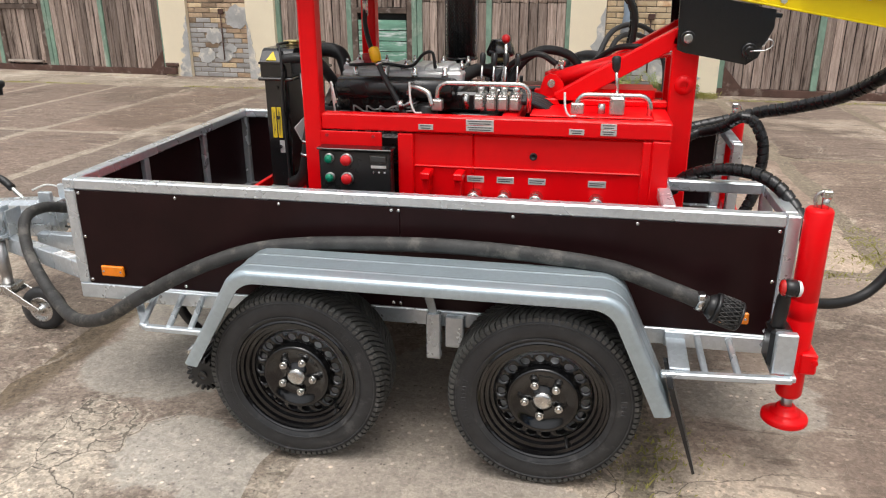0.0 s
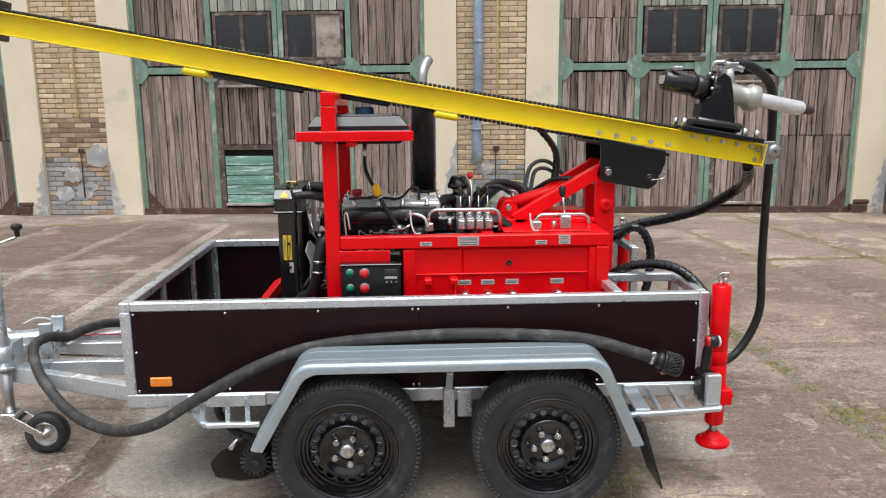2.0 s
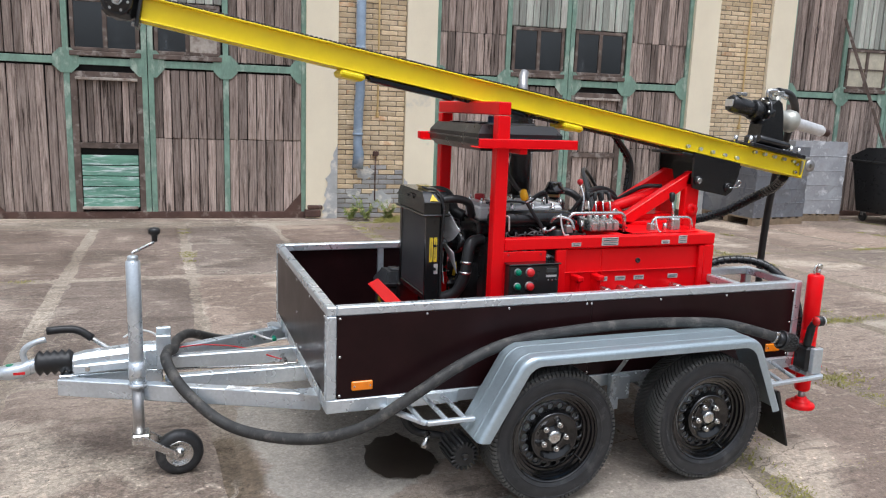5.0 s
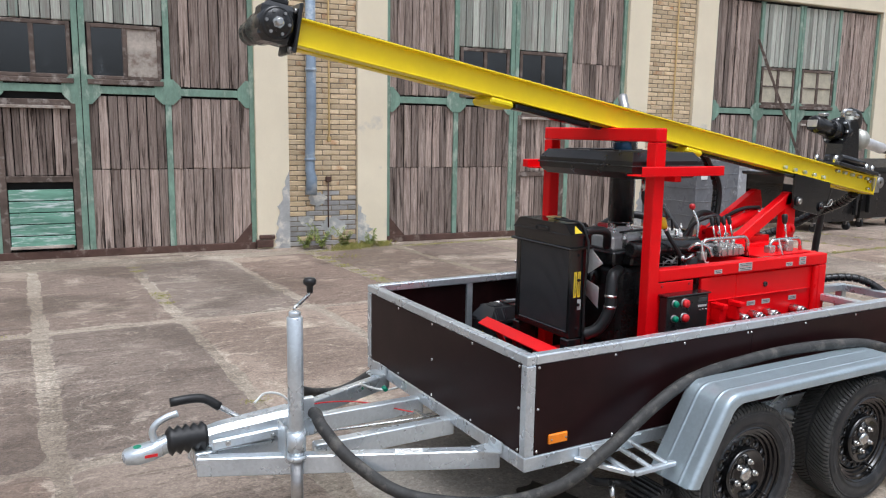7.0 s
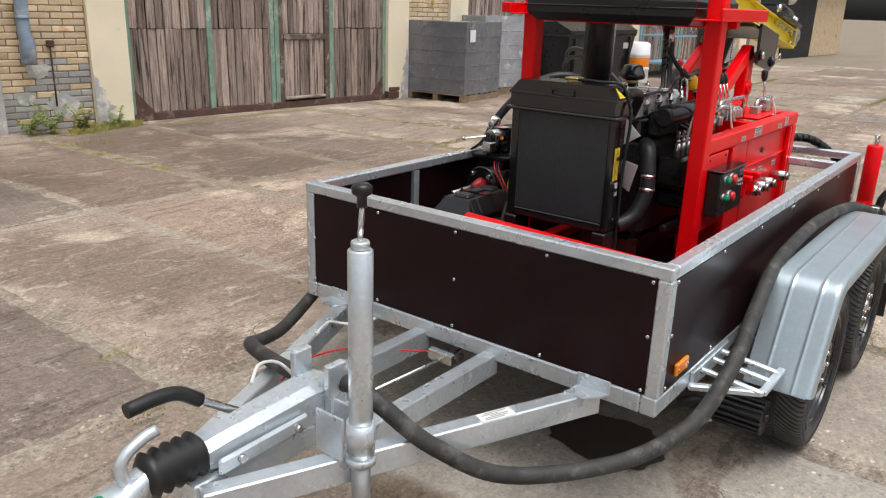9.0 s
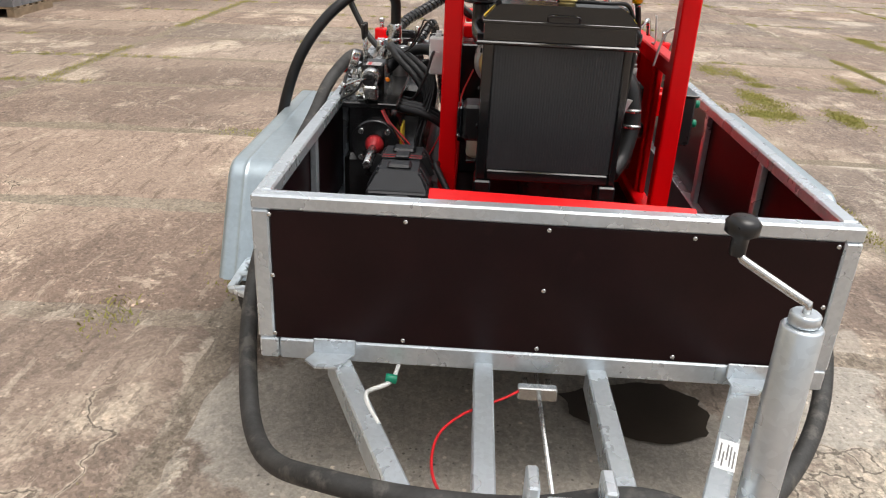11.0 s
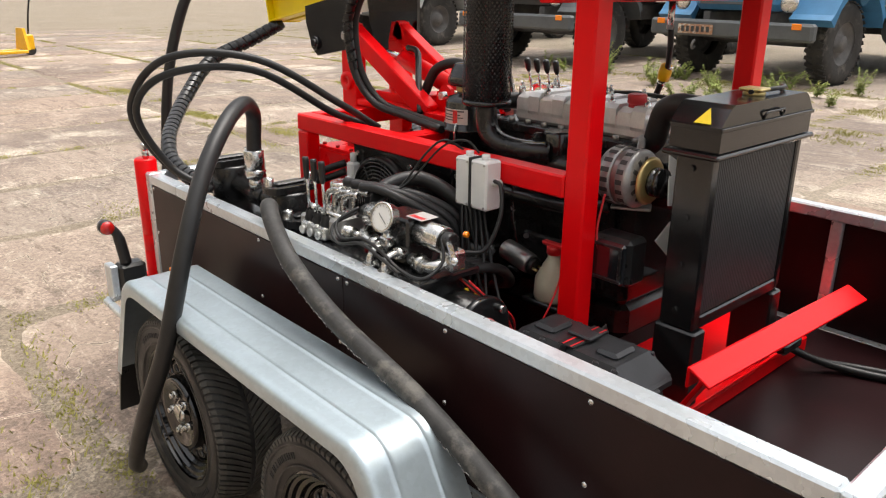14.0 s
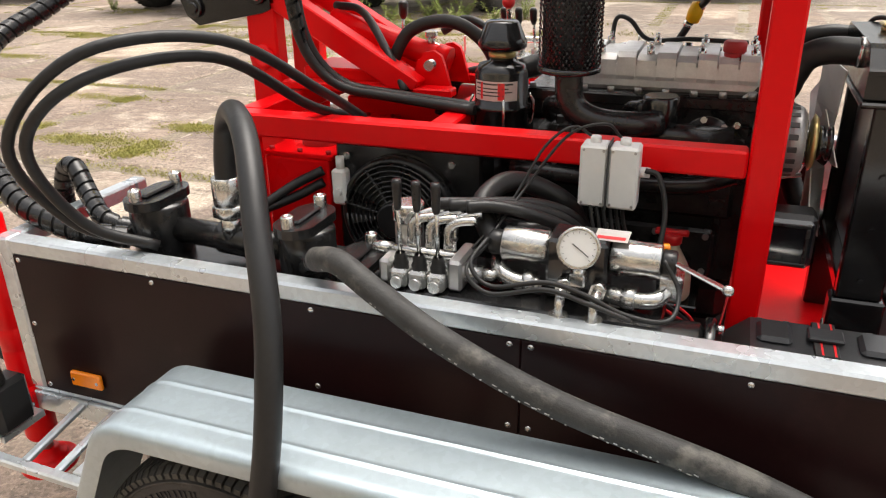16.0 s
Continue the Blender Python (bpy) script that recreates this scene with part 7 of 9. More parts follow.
# ---- far side hydraulics ----
def build_second_tank():
    d = thing("oil_filter_tank", "red box tank with bolted lid and round flange", "tank", (1.93, 0.82, ZB + 0.062))
    part("tank_body", Shape().box((1.845, 0.58, ZB + 0.064), (2.026, 1.010, 0.955), 0.005), RED, d)
    lid = part("lid", Shape().box((1.835, 0.57, 0.956), (2.027, 1.010, 0.968), 0.002), RED, d)
    for x in (1.85, 1.93, 2.01):
        for y in (0.60, 0.995):
            part("lid_bolt", Shape().cyl((x, y, 0.968), (x, y, 0.976), 0.007, n=6), REDOLD, lid)
    part("filter_flange", Shape().lathe([(0.001, 0.03), (0.045, 0.03), (0.050, 0.022), (0.050, 0.0)], (1.92, 0.90, 0.968), (0, 0, 1), 20), REDOLD, lid)
    return d


build_second_tank()


def build_cooler():
    d = thing("oil_cooler", "black oil cooler with round guarded fan", "oil cooler", (1.62, 1.0, ZB + 0.062))
    part("core_box", Shape().box((1.45, 0.90, 0.66), (1.825, 1.004, 1.005), 0.006), BLACK, d)
    for x in (1.45, 1.73):
        part("stand", Shape().box((x, 0.91, ZB + 0.064), (x + 0.05, 0.99, 0.659), 0.004), BLACK, d)
    c = Vector((1.655, 1.005, 0.835))
    fr = part("fan_shroud", Shape().lathe([(0.150, 0.0), (0.150, 0.018), (0.142, 0.026), (0.136, 0.026), (0.136, 0.0)], c, (0, 1, 0), 36), PLASTIC, d, "black plastic fan shroud")
    for k in range(8):
        r = 0.045 + 0.0125 * k
        part("guard_ring", Shape().tube([c + Vector((r * math.cos(a), 0.030, r * math.sin(a))) for a in [2 * math.pi * i / 30 for i in range(31)]], 0.0030, 6), BLACK, fr)
    for k in range(8):
        a = 2 * math.pi * k / 8 + 0.2
        part("guard_spoke", Shape().bar(c + Vector((0.04 * math.cos(a), 0.029, 0.04 * math.sin(a))), c + Vector((0.14 * math.cos(a), 0.029, 0.14 * math.sin(a))), 0.006, 0.006, 0.001, up=(0, 1, 0)), BLACK, fr)
    part("fan_motor", Shape().cyl(c + Vector((0, 0.004, 0)), c + Vector((0, 0.05, 0)), 0.045, n=22, b=0.005), PLASTIC, fr)
    for k in range(9):
        a = 2 * math.pi * k / 9
        e, g = Vector((math.cos(a), 0, math.sin(a))), Vector((-math.sin(a), 0, math.cos(a)))
        p = [c + e * 0.042 + g * 0.012 + Vector((0, 0.004, 0)), c + e * 0.042 - g * 0.012 + Vector((0, 0.016, 0)), c + e * 0.130 - g * 0.030 + Vector((0, 0.020, 0)), c + e * 0.130 + g * 0.024 + Vector((0, 0.002, 0))]
        part("fan_blade", Shape().add(p + [q + Vector((0, 0.002, 0)) for q in p], [(3, 2, 1, 0), (4, 5, 6, 7), (0, 1, 5, 4), (1, 2, 6, 5), (2, 3, 7, 6), (3, 0, 4, 7)]), PLASTIC, fr)
    for x, z in ((1.52, 0.975), (1.79, 0.975), (1.52, 0.69), (1.79, 0.69)):
        part("shroud_bolt", Shape().cyl((x, 1.004, z), (x, 1.016, z), 0.009, n=6), CHROME, d)
    t = thing("fan_thermostat", "white plastic thermostat switch with cable gland", "switch", (1.815, 1.05, 0.86), moved=(-0.012, -0.035, -0.012))
    part("switch_box", Shape().box((1.80, 1.036, 0.865), (1.838, 1.071, 0.955), 0.006), WHITEPL, t)
    part("gland", Shape().cyl((1.819, 1.053, 0.955), (1.819, 1.053, 0.985), 0.011, n=10), WHITEPL, t)
    part("knob", Shape().cyl((1.819, 1.071, 0.90), (1.819, 1.083, 0.90), 0.010, n=12), WHITEPL, t)
    return d


build_cooler()


def build_junction():
    d = thing("junction_box", "white plastic junction box pair strapped to the red rail", "junction box", (1.16, 1.09, 0.96), moved=(-0.008, -0.012, -0.008))
    for x0, x1 in ((1.160, 1.216), (1.098, 1.158)):
        part("enclosure", Shape().box((x0, 1.068, 0.955), (x1, 1.125, 1.085), 0.005), WHITEPL, d)
        for x in (x0 + 0.008, x1 - 0.008):
            for z in (0.964, 1.076):
                part("cover_screw", Shape().cyl((x, 1.124, z), (x, 1.127, z), 0.003, n=6), STEEL, d)
    part("strap", Shape().box((1.1575, 1.066, 0.95), (1.1605, 1.129, 1.09), 0.001), INK, d)
    part("gland", Shape().cyl((1.098, 1.095, 1.03), (1.078, 1.095, 1.03), 0.011, n=10), WHITEPL, d)
    for x in (1.13, 1.19):
        part("gland", Shape().cyl((x, 1.095, 1.085), (x, 1.095, 1.098), 0.011, n=10), WHITEPL, d)
    return d


build_junction()


def build_manifold():
    d = thing("valve_block", "hydraulic valve block with solenoids, gauge and fittings", "hydraulic valve", (1.2, 1.34, 0.60), moved=(-0.010, -0.004, -0.014))
    part("base_plate", Shape().box((1.01, 1.22, 0.845), (1.53, 1.418, 0.865), 0.004), BLACK, d, "black mounting plate")
    for x in (1.03, 1.44):
        part("support", Shape().box((x, 1.25, ZB + 0.064), (x + 0.07, 1.40, 0.845), 0.005), BLACK, d)
    part("block", Shape().box((1.115, 1.28, 0.866), (1.225, 1.365, 0.985), 0.006), BLACK, d)
    for x0, x1, s in ((1.226, 1.315, 1), (1.025, 1.114, -1)):
        c = part("solenoid", Shape().cyl((x0, 1.322, 0.948), (x1, 1.322, 0.948), 0.033, n=26, b=0.003), CHROME, d, "bright plated solenoid coil")
        xe = x1 if s > 0 else x0
        part("coil_nut", Shape().cyl((xe, 1.322, 0.948), (xe + s * 0.026, 1.322, 0.948), 0.024, n=10, b=0.003), PLASTIC, c)
    part("data_label", Shape().box((1.085, 1.29, 0.9855), (1.145, 1.345, 0.9865), 0.0003), LABEL, d)
    part("red_strip", Shape().box((1.09, 1.325, 0.9868), (1.14, 1.338, 0.9874), 0.0002), REDBTN, d)
    # gauge
    gx, gy, gzz = 1.160, 1.404, 0.991
    g = part("pressure_gauge", Shape().lathe([(0.001, -0.026), (0.030, -0.026), (0.035, -0.022), (0.036, 0.0), (0.038, 0.003), (0.036, 0.006), (0.032, 0.005)], (gx, gy, gzz), (-0.10, 1, 0.30), 28), CHROME, d, "glycerine pressure gauge with white dial")
    n = Vector((-0.10, 1, 0.30)).normalized()
    o = Vector((gx, gy, gzz)) + n * 0.0035
    part("dial", Shape().cyl(o - n * 0.001, o, 0.0325, n=28), WHITEPL, g)
    e = Vector((0, 0, 1))
    e = (e - n * e.dot(n)).normalized()
    q = e.cross(n)
    part("needle", Shape().bar(o + n * 0.001 + (q * -0.010 + e * 0.007), o + n * 0.001 + (q * 0.018 - e * 0.014), 0.0018, 0.001, 0.0003, up=n), INK, g)
    tk = Shape()
    for k in range(13):
        a = radians(-45 + 270 * k / 12)
        v = q * math.cos(a) + e * math.sin(a)
        tk.bar(o + n * 0.0006 + v * 0.026, o + n * 0.0006 + v * 0.0295, 0.0008, 0.0006, 0.0002, up=n)
    part("scale_mark", tk, INK, g, kind="stuff")
    part("gauge_stem", Shape().cyl((gx, gy - 0.012, 0.955), (gx, gy - 0.012, 0.90), 0.010, n=10).box((gx - 0.014, gy - 0.026, 0.915), (gx + 0.014, gy + 0.002, 0.94), 0.003), CHROME, g)
    for x in (1.185, 1.125):
        part("elbow_fitting", Shape().tube(smooth_path([(x, 1.36, 0.905), (x, 1.405, 0.905), (x, 1.425, 0.89), (x, 1.428, 0.862)], 5), 0.009, 10).cyl((x, 1.375, 0.905), (x, 1.392, 0.905), 0.016, n=6).cyl((x, 1.428, 0.866), (x, 1.428, 0.872), 0.018, n=12), CHROME, d, "plated elbow fitting")
    part("pipe_elbow", Shape().tube(smooth_path([(1.33, 1.30, 0.91), (1.315, 1.345, 0.90), (1.28, 1.36, 0.89), (1.235, 1.35, 0.885)], 5), 0.016, 10).cyl((1.27, 1.352, 0.888), (1.245, 1.35, 0.886), 0.024, n=6), CHROME, d)
    part("pipe_elbow", Shape().tube(smooth_path([(1.115, 1.35, 0.885), (1.06, 1.36, 0.885), (1.025, 1.355, 0.89), (1.01, 1.32, 0.90)], 5), 0.016, 10).cyl((1.085, 1.355, 0.885), (1.06, 1.358, 0.885), 0.024, n=6), CHROME, d)
    part("ball_valve", Shape().box((0.985, 1.29, 0.88), (1.03, 1.34, 0.93), 0.006).cyl((1.008, 1.315, 0.93), (1.008, 1.315, 0.955), 0.009, n=8), CHROME, d)
    part("valve_handle", Shape().bar((1.008, 1.33, 0.955), (0.915, 1.395, 0.945), 0.014, 0.005, 0.002).ball((0.912, 1.397, 0.945), 0.010), CHROME, d)
    part("orange_knob", Shape().cyl((1.030, 1.26, 0.950), (1.018, 1.255, 0.950), 0.008, n=12, b=0.002), ORANGE, d)
    part("return_pipe", Shape().cyl((1.42, 1.37, 0.895), (1.345, 1.36, 0.893), 0.018, n=14).cyl((1.345, 1.36, 0.893), (1.32, 1.355, 0.892), 0.012, n=12), CHROME, d)
    # three-lever bank
    b = thing("lever_valve", "three-lever hydraulic valve bank with rubber boots", "hydraulic valve", (1.46, 1.38, 0.866), moved=(-0.010, -0.004, -0.014))
    for k in range(3):
        x = 1.405 + 0.038 * k
        s = part("valve_section", Shape().box((x, 1.30, 0.867), (x + 0.035, 1.415, 0.905), 0.006).cyl((x + 0.017, 1.33, 0.905), (x + 0.017, 1.33, 0.935), 0.014, n=6).cyl((x + 0.017, 1.415, 0.882), (x + 0.017, 1.425, 0.882), 0.012, n=8), VALVE, b)
        part("boot", Shape().lathe([(0.016, 0), (0.014, 0.008), (0.016, 0.012), (0.012, 0.02), (0.013, 0.024), (0.009, 0.034)], (x + 0.017, 1.395, 0.90), (0, 0.02, 1), 12), RUBBER, s)
        part("lever", Shape().cyl((x + 0.017, 1.396, 0.93), (x + 0.017, 1.400, 1.04), 0.0042, n=8), CHROME, s)
        part("lever_grip", Shape().lathe([(0.006, 0), (0.0078, 0.008), (0.0092, 0.05), (0.0085, 0.058), (0.001, 0.059)], (x + 0.017, 1.400, 1.022), (0, 0.03, 1), 12), PLASTIC, s, "black lever grip")
        for y in (1.30, 1.335):
            part("port_elbow", Shape().tube(smooth_path([(x + 0.017, y + 0.005, 0.93), (x + 0.017, y, 0.965), (x, y - 0.005, 0.98), (x - 0.035, y - 0.012, 0.985)], 4), 0.009, 8), CHROME, s)
    part("spool_tube", Shape().cyl((1.39, 1.345, 0.915), (1.56, 1.345, 0.915), 0.011, n=10).cyl((1.54, 1.345, 0.915), (1.575, 1.345, 0.915), 0.014, n=8), CHROME, b)
    part("end_block", Shape().box((1.375, 1.30, 0.867), (1.404, 1.40, 0.93), 0.006), STEEL, b)
    part("end_block", Shape().box((1.52, 1.31, 0.867), (1.545, 1.40, 0.915), 0.006), STEEL, b)
    f = thing("pressure_filter", "plated canister filter behind the lever valves", "filter", (1.535, 1.19, 0.86), moved=(-0.010, -0.004, -0.014))
    part("canister", Shape().cyl((1.535, 1.262, 0.82), (1.535, 1.262, 0.945), 0.030, n=22, b=0.004), STEEL, f)
    part("cap", Shape().cyl((1.535, 1.262, 0.945), (1.535, 1.262, 0.985), 0.034, n=24, b=0.004), CHROME, f)
    return d


build_manifold()


def build_pump():
    d = thing("flushing_pump", "black water pump body with round valve pots", "pump", (1.6, 1.30, ZB + 0.086), moved=(-0.026, -0.015, -0.024))
    part("pump_case", Shape().box((0.965, 1.13, ZB + 0.088), (2.20, 1.415, 0.70), 0.02).box((1.55, 1.16, 0.70), (2.22, 1.41, 0.83), 0.02), CAST, d)
    part("drive_case", Shape().cyl((0.955, 1.30, 0.752), (1.40, 1.30, 0.752), 0.072, n=24, b=0.01), CAST, d)
    fl = part("drive_flange", Shape().cyl((0.935, 1.30, 0.752), (0.955, 1.30, 0.752), 0.085, n=28, b=0.004), BLACK, d)
    for k in range(4):
        a = radians(45 + 90 * k)
        part("flange_bolt", Shape().cyl((0.920, 1.30 + 0.066 * math.cos(a), 0.752 + 0.066 * math.sin(a)), (0.936, 1.30 + 0.066 * math.cos(a), 0.752 + 0.066 * math.sin(a)), 0.010, n=10), CHROME, fl)
    part("shaft_collar", Shape().lathe([(0.015, 0), (0.034, 0.002), (0.030, 0.02), (0.018, 0.06), (0.014, 0.062)], (0.935, 1.30, 0.752), (-1, 0, 0), 20), REDOLD, d, "red shaft collar")
    part("shaft", Shape().cyl((0.90, 1.30, 0.751), (0.714, 1.298, 0.745), 0.0155, n=14, b=0.003), CHROME, d, "bright splined drive shaft")
    for k in range(3):
        part("hazard_stripe", Shape().bar((1.03 + 0.045 * k, 1.215, 0.71), (1.05 + 0.045 * k, 1.215, 0.79), 0.008, 0.018, 0.001, up=(1, 0, 0)), STICKER, d)
    for x, y, z0, z1, r in ((2.152, 1.315, 0.82, 0.945, 0.066), (1.772, 1.315, 0.80, 0.930, 0.062), (1.645, 1.33, 0.79, 0.862, 0.058)):
        p = part("valve_pot", Shape().lathe([(r * 0.8, z0 - 0.03), (r * 0.86, z0 - 0.012), (r, z0 + 0.006), (r, z1 - 0.006), (r * 0.95, z1), (0.001, z1)], (x, y, 0), (0, 0, 1), 32), CAST, d, "black painted valve pot")
        oval = [(x + 0.046 * math.cos(a), y + 0.040 * (1 if math.sin(a) > 0 else -1) + 0.046 * math.sin(a)) for a in [2 * math.pi * (k + 0.5) / 24 for k in range(24)]]
        part("clamp_lid", Shape().prism(oval, lambda a, b: (a, b, z1 + 0.001), (0, 0, 0.020)), CAST, p, "oval black clamp lid")
        part("lid_rib", Shape().box((x - 0.014, y - 0.05, z1 + 0.0215), (x + 0.014, y + 0.05, z1 + 0.030), 0.006), CAST, p)
        for s in (-0.068, 0.068):
            part("cap_bolt", Shape().lathe([(0.014, 0.0), (0.014, 0.024), (0.012, 0.026), (0.007, 0.026), (0.007, 0.016), (0.001, 0.016)], (x, y + s, z1 + 0.0215), (0, 0, 1), 14), CHROME, p)
    part("pot_base", Shape().lathe([(0.085, 0.70), (0.085, 0.755), (0.060, 0.79)], (2.152, 1.315, 0), (0, 0, 1), 24), CAST, d)
    part("delivery_pipe", Shape().tube([(2.10, 1.32, 0.885), (1.80, 1.32, 0.875)], 0.030, 16).cyl((1.985, 1.32, 0.883), (1.90, 1.32, 0.879), 0.038, n=18, b=0.004), CAST, d)
    part("riser_coupling", Shape().cyl((1.945, 1.335, 0.89), (1.945, 1.335, 0.945), 0.022, n=14).cyl((1.945, 1.335, 0.94), (1.945, 1.335, 0.968), 0.036, n=6, b=0.003).cyl((1.945, 1.335, 0.965), (1.945, 1.335, 1.03), 0.0315, n=18, b=0.003), CHROME, d, "plated hose coupling")
    part("suction_elbow", Shape().tube(smooth_path([(1.74, 1.345, 0.84), (1.73, 1.385, 0.87), (1.71, 1.41, 0.89), (1.69, 1.43, 0.912)], 4), 0.021, 14), CAST, d)
    return d


build_pump()


def build_battery():
    d = thing("battery_box", "black plastic battery box with strap and warning sticker", "battery box", (0.68, 1.19, ZB + 0.062))
    z0 = ZB + 0.064
    part("case", Shape().box((0.5401, 1.0791, z0), (0.8799, 1.2559, 0.6600), 0.012), MOULDED, d)
    lid = Shape().box((0.5294, 1.0700, 0.6610), (0.8906, 1.2650, 0.6900), 0.008)
    a = [(0.5346, 1.0745), (0.8854, 1.0745), (0.8854, 1.2605), (0.5346, 1.2605)]
    b = [(0.5767, 1.1063), (0.8433, 1.1063), (0.8433, 1.2287), (0.5767, 1.2287)]
    lid.add([(x, y, 0.6900) for x, y in a] + [(x, y, 0.7450) for x, y in b], [(0, 1, 5, 4), (1, 2, 6, 5), (2, 3, 7, 6), (3, 0, 4, 7), (4, 5, 6, 7)])
    lid.box((0.5931, 1.1290, 0.7400), (0.6516, 1.2060, 0.7570), 0.008).box((0.7684, 1.1290, 0.7400), (0.8322, 1.2060, 0.7570), 0.008)
    bl = part("lid", lid, MOULDED, d, "moulded black lid")
    for x in (0.575, 0.625, 0.775, 0.825):
        for y0, y1 in ((1.2625, 1.232), (1.0725, 1.103)):
            part("lid_rib", Shape().bar((x, y0, 0.688), (x, y1, 0.742), 0.016, 0.010, 0.003, up=(0, 1 if y0 > 1.2 else -1, 0.4)), MOULDED, bl)
    for x in (0.548, 0.600, 0.652, 0.768, 0.820, 0.868):
        part("case_rib", Shape().box((x - 0.006, 1.256, z0 + 0.02), (x + 0.006, 1.262, 0.655), 0.002), MOULDED, d)
    st = part("strap", Shape().box((0.6888, 1.1017, 0.7460), (0.7312, 1.2333, 0.7510), 0.001).bar((0.7100, 1.2587, 0.6850), (0.7100, 1.2314, 0.7480), 0.04, 0.004, 0.001, up=(1, 0, 0)).bar((0.7100, 1.0763, 0.6850), (0.7100, 1.1036, 0.7480), 0.04, 0.004, 0.001, up=(1, 0, 0)), RUBBER, d, "black webbing strap with red stitching")
    for x in (0.694, 0.716):
        part("stitching", Shape().box((x, 1.1027, 0.7512), (x + 0.004, 1.2323, 0.7518), 0.0002), REDBTN, st)
    part("buckle", Shape().box((0.6781, 1.1426, 0.7510), (0.7419, 1.1879, 0.7610), 0.003), MOULDED, st)
    part("latch", Shape().box((0.5220, 1.1290, 0.6450), (0.5411, 1.2015, 0.6800), 0.005), MOULDED, d)
    tr_ = part("warning_sticker", Shape().prism([(1.1244, 0.565), (1.1879, 0.565), (1.1562, 0.620)], lambda p, q: (0.5376, p, q), (0.001, 0, 0)), STICKER, d, "yellow triangular high-voltage sticker")
    part("lightning_mark", Shape().prism([(1.1607, 0.583), (1.1498, 0.563), (1.1571, 0.563), (1.1516, 0.543), (1.1643, 0.567), (1.1571, 0.567)], lambda p, q: (0.5368, p, q + 0.027), (0.0006, 0, 0)), INK, tr_)
    return d


build_battery()


def build_small_tanks():
    d = thing("coolant_bottle", "translucent plastic bottle with red cap", "bottle", (1.02, 0.885, 0.66))
    part("bottle", Shape().lathe([(0.001, 0.0), (0.048, 0.0), (0.052, 0.01), (0.050, 0.06), (0.030, 0.10), (0.018, 0.12), (0.018, 0.135)], (1.02, 0.91, 0.675), (0, 0, 1), 20), TANKPL, d)
    part("cap", Shape().cyl((1.02, 0.91, 0.805), (1.02, 0.91, 0.83), 0.022, n=14, b=0.003).box((0.985, 0.90, 0.826), (1.06, 0.92, 0.838), 0.003), REDBTN, d, "red winged cap")
    part("shelf", Shape().box((0.95, 0.83, 0.660), (1.09, 0.96, 0.674), 0.003), BLACK, d)
    e = thing("relay_box", "black relay box with clear lid", "relay box", (0.80, 0.95, 0.77))
    part("housing", Shape().box((0.735, 0.90, 0.805), (0.85, 0.975, 0.925), 0.01), PLASTIC, e)
    part("lid", Shape().box((0.742, 0.975, 0.812), (0.843, 0.990, 0.918), 0.008), GLASS, e, "dark glossy lid")
    for lo, hi in (((0.748, 0.990, 0.818), (0.837, 0.994, 0.826)), ((0.748, 0.990, 0.904), (0.837, 0.994, 0.912)), ((0.748, 0.990, 0.827), (0.756, 0.994, 0.903)), ((0.829, 0.990, 0.827), (0.837, 0.994, 0.903))):
        part("lid_bead", Shape().box(lo, hi, 0.0015), PLASTIC, e)
    part("bracket", Shape().box((0.76, 0.80, 0.80), (0.83, 0.93, 0.8045), 0.001), BLACK, e)
    for x in (0.75, 0.835):
        for z in (0.82, 0.91):
            part("lid_screw", Shape().cyl((x, 0.989, z), (x, 0.993, z), 0.004, n=8), CHROME, e)


build_small_tanks()


# ---- hoses and cables ----
def hose(pts, r, material, label, at=None, group="", wrap=False, n=7, seg=12, name="hose"):
    line = smooth_path(pts, n)
    d = thing(name, label, "hose", at or tuple(line[-1]), group=group)
    part("tube", Shape().tube(line, r, seg), material, d)
    if wrap:
        # a flat plastic band wound round the hose
        dense = smooth_path(pts[:wrap] if wrap > 1 else pts, 40)
        s = Shape()
        t0 = (dense[1] - dense[0]).normalized()
        e = t0.orthogonal().normalized()
        dist, rows = 0.0, []
        for i, p in enumerate(dense):
            t = (dense[min(i + 1, len(dense) - 1)] - dense[max(i - 1, 0)]).normalized()
            e = (e - t * e.dot(t)).normalized()
            g = t.cross(e)
            if i:
                step = (p - dense[i - 1]).length
                dist += step
            rows.append((dist, p, t, e.copy(), g))
        pitch, width = 0.034, 0.026
        total = rows[-1][0]
        ds = [q[0] for q in rows]
        m = int((total - width) / pitch * 16)
        vs = []
        for q in range(m + 1):
            base = q * pitch / 16
            ang = 2 * math.pi * q / 16
            for off in (0.0, width):
                want = min(base + off, total)
                j = min(max(int(np.searchsorted(ds, want)), 1), len(rows) - 1)
                f0 = (want - ds[j - 1]) / max(ds[j] - ds[j - 1], 1e-9)
                p = rows[j - 1][1].lerp(rows[j][1], f0)
                v = rows[j][3] * math.cos(ang) + rows[j][4] * math.sin(ang)
                vs.append(p + v * (r + 0.0045))
        s.add(vs, [(2 * q, 2 * q + 2, 2 * q + 3, 2 * q + 1) for q in range(m)], True)
        part("spiral_guard", s, WRAP, d, "black plastic spiral hose guard")
    return d


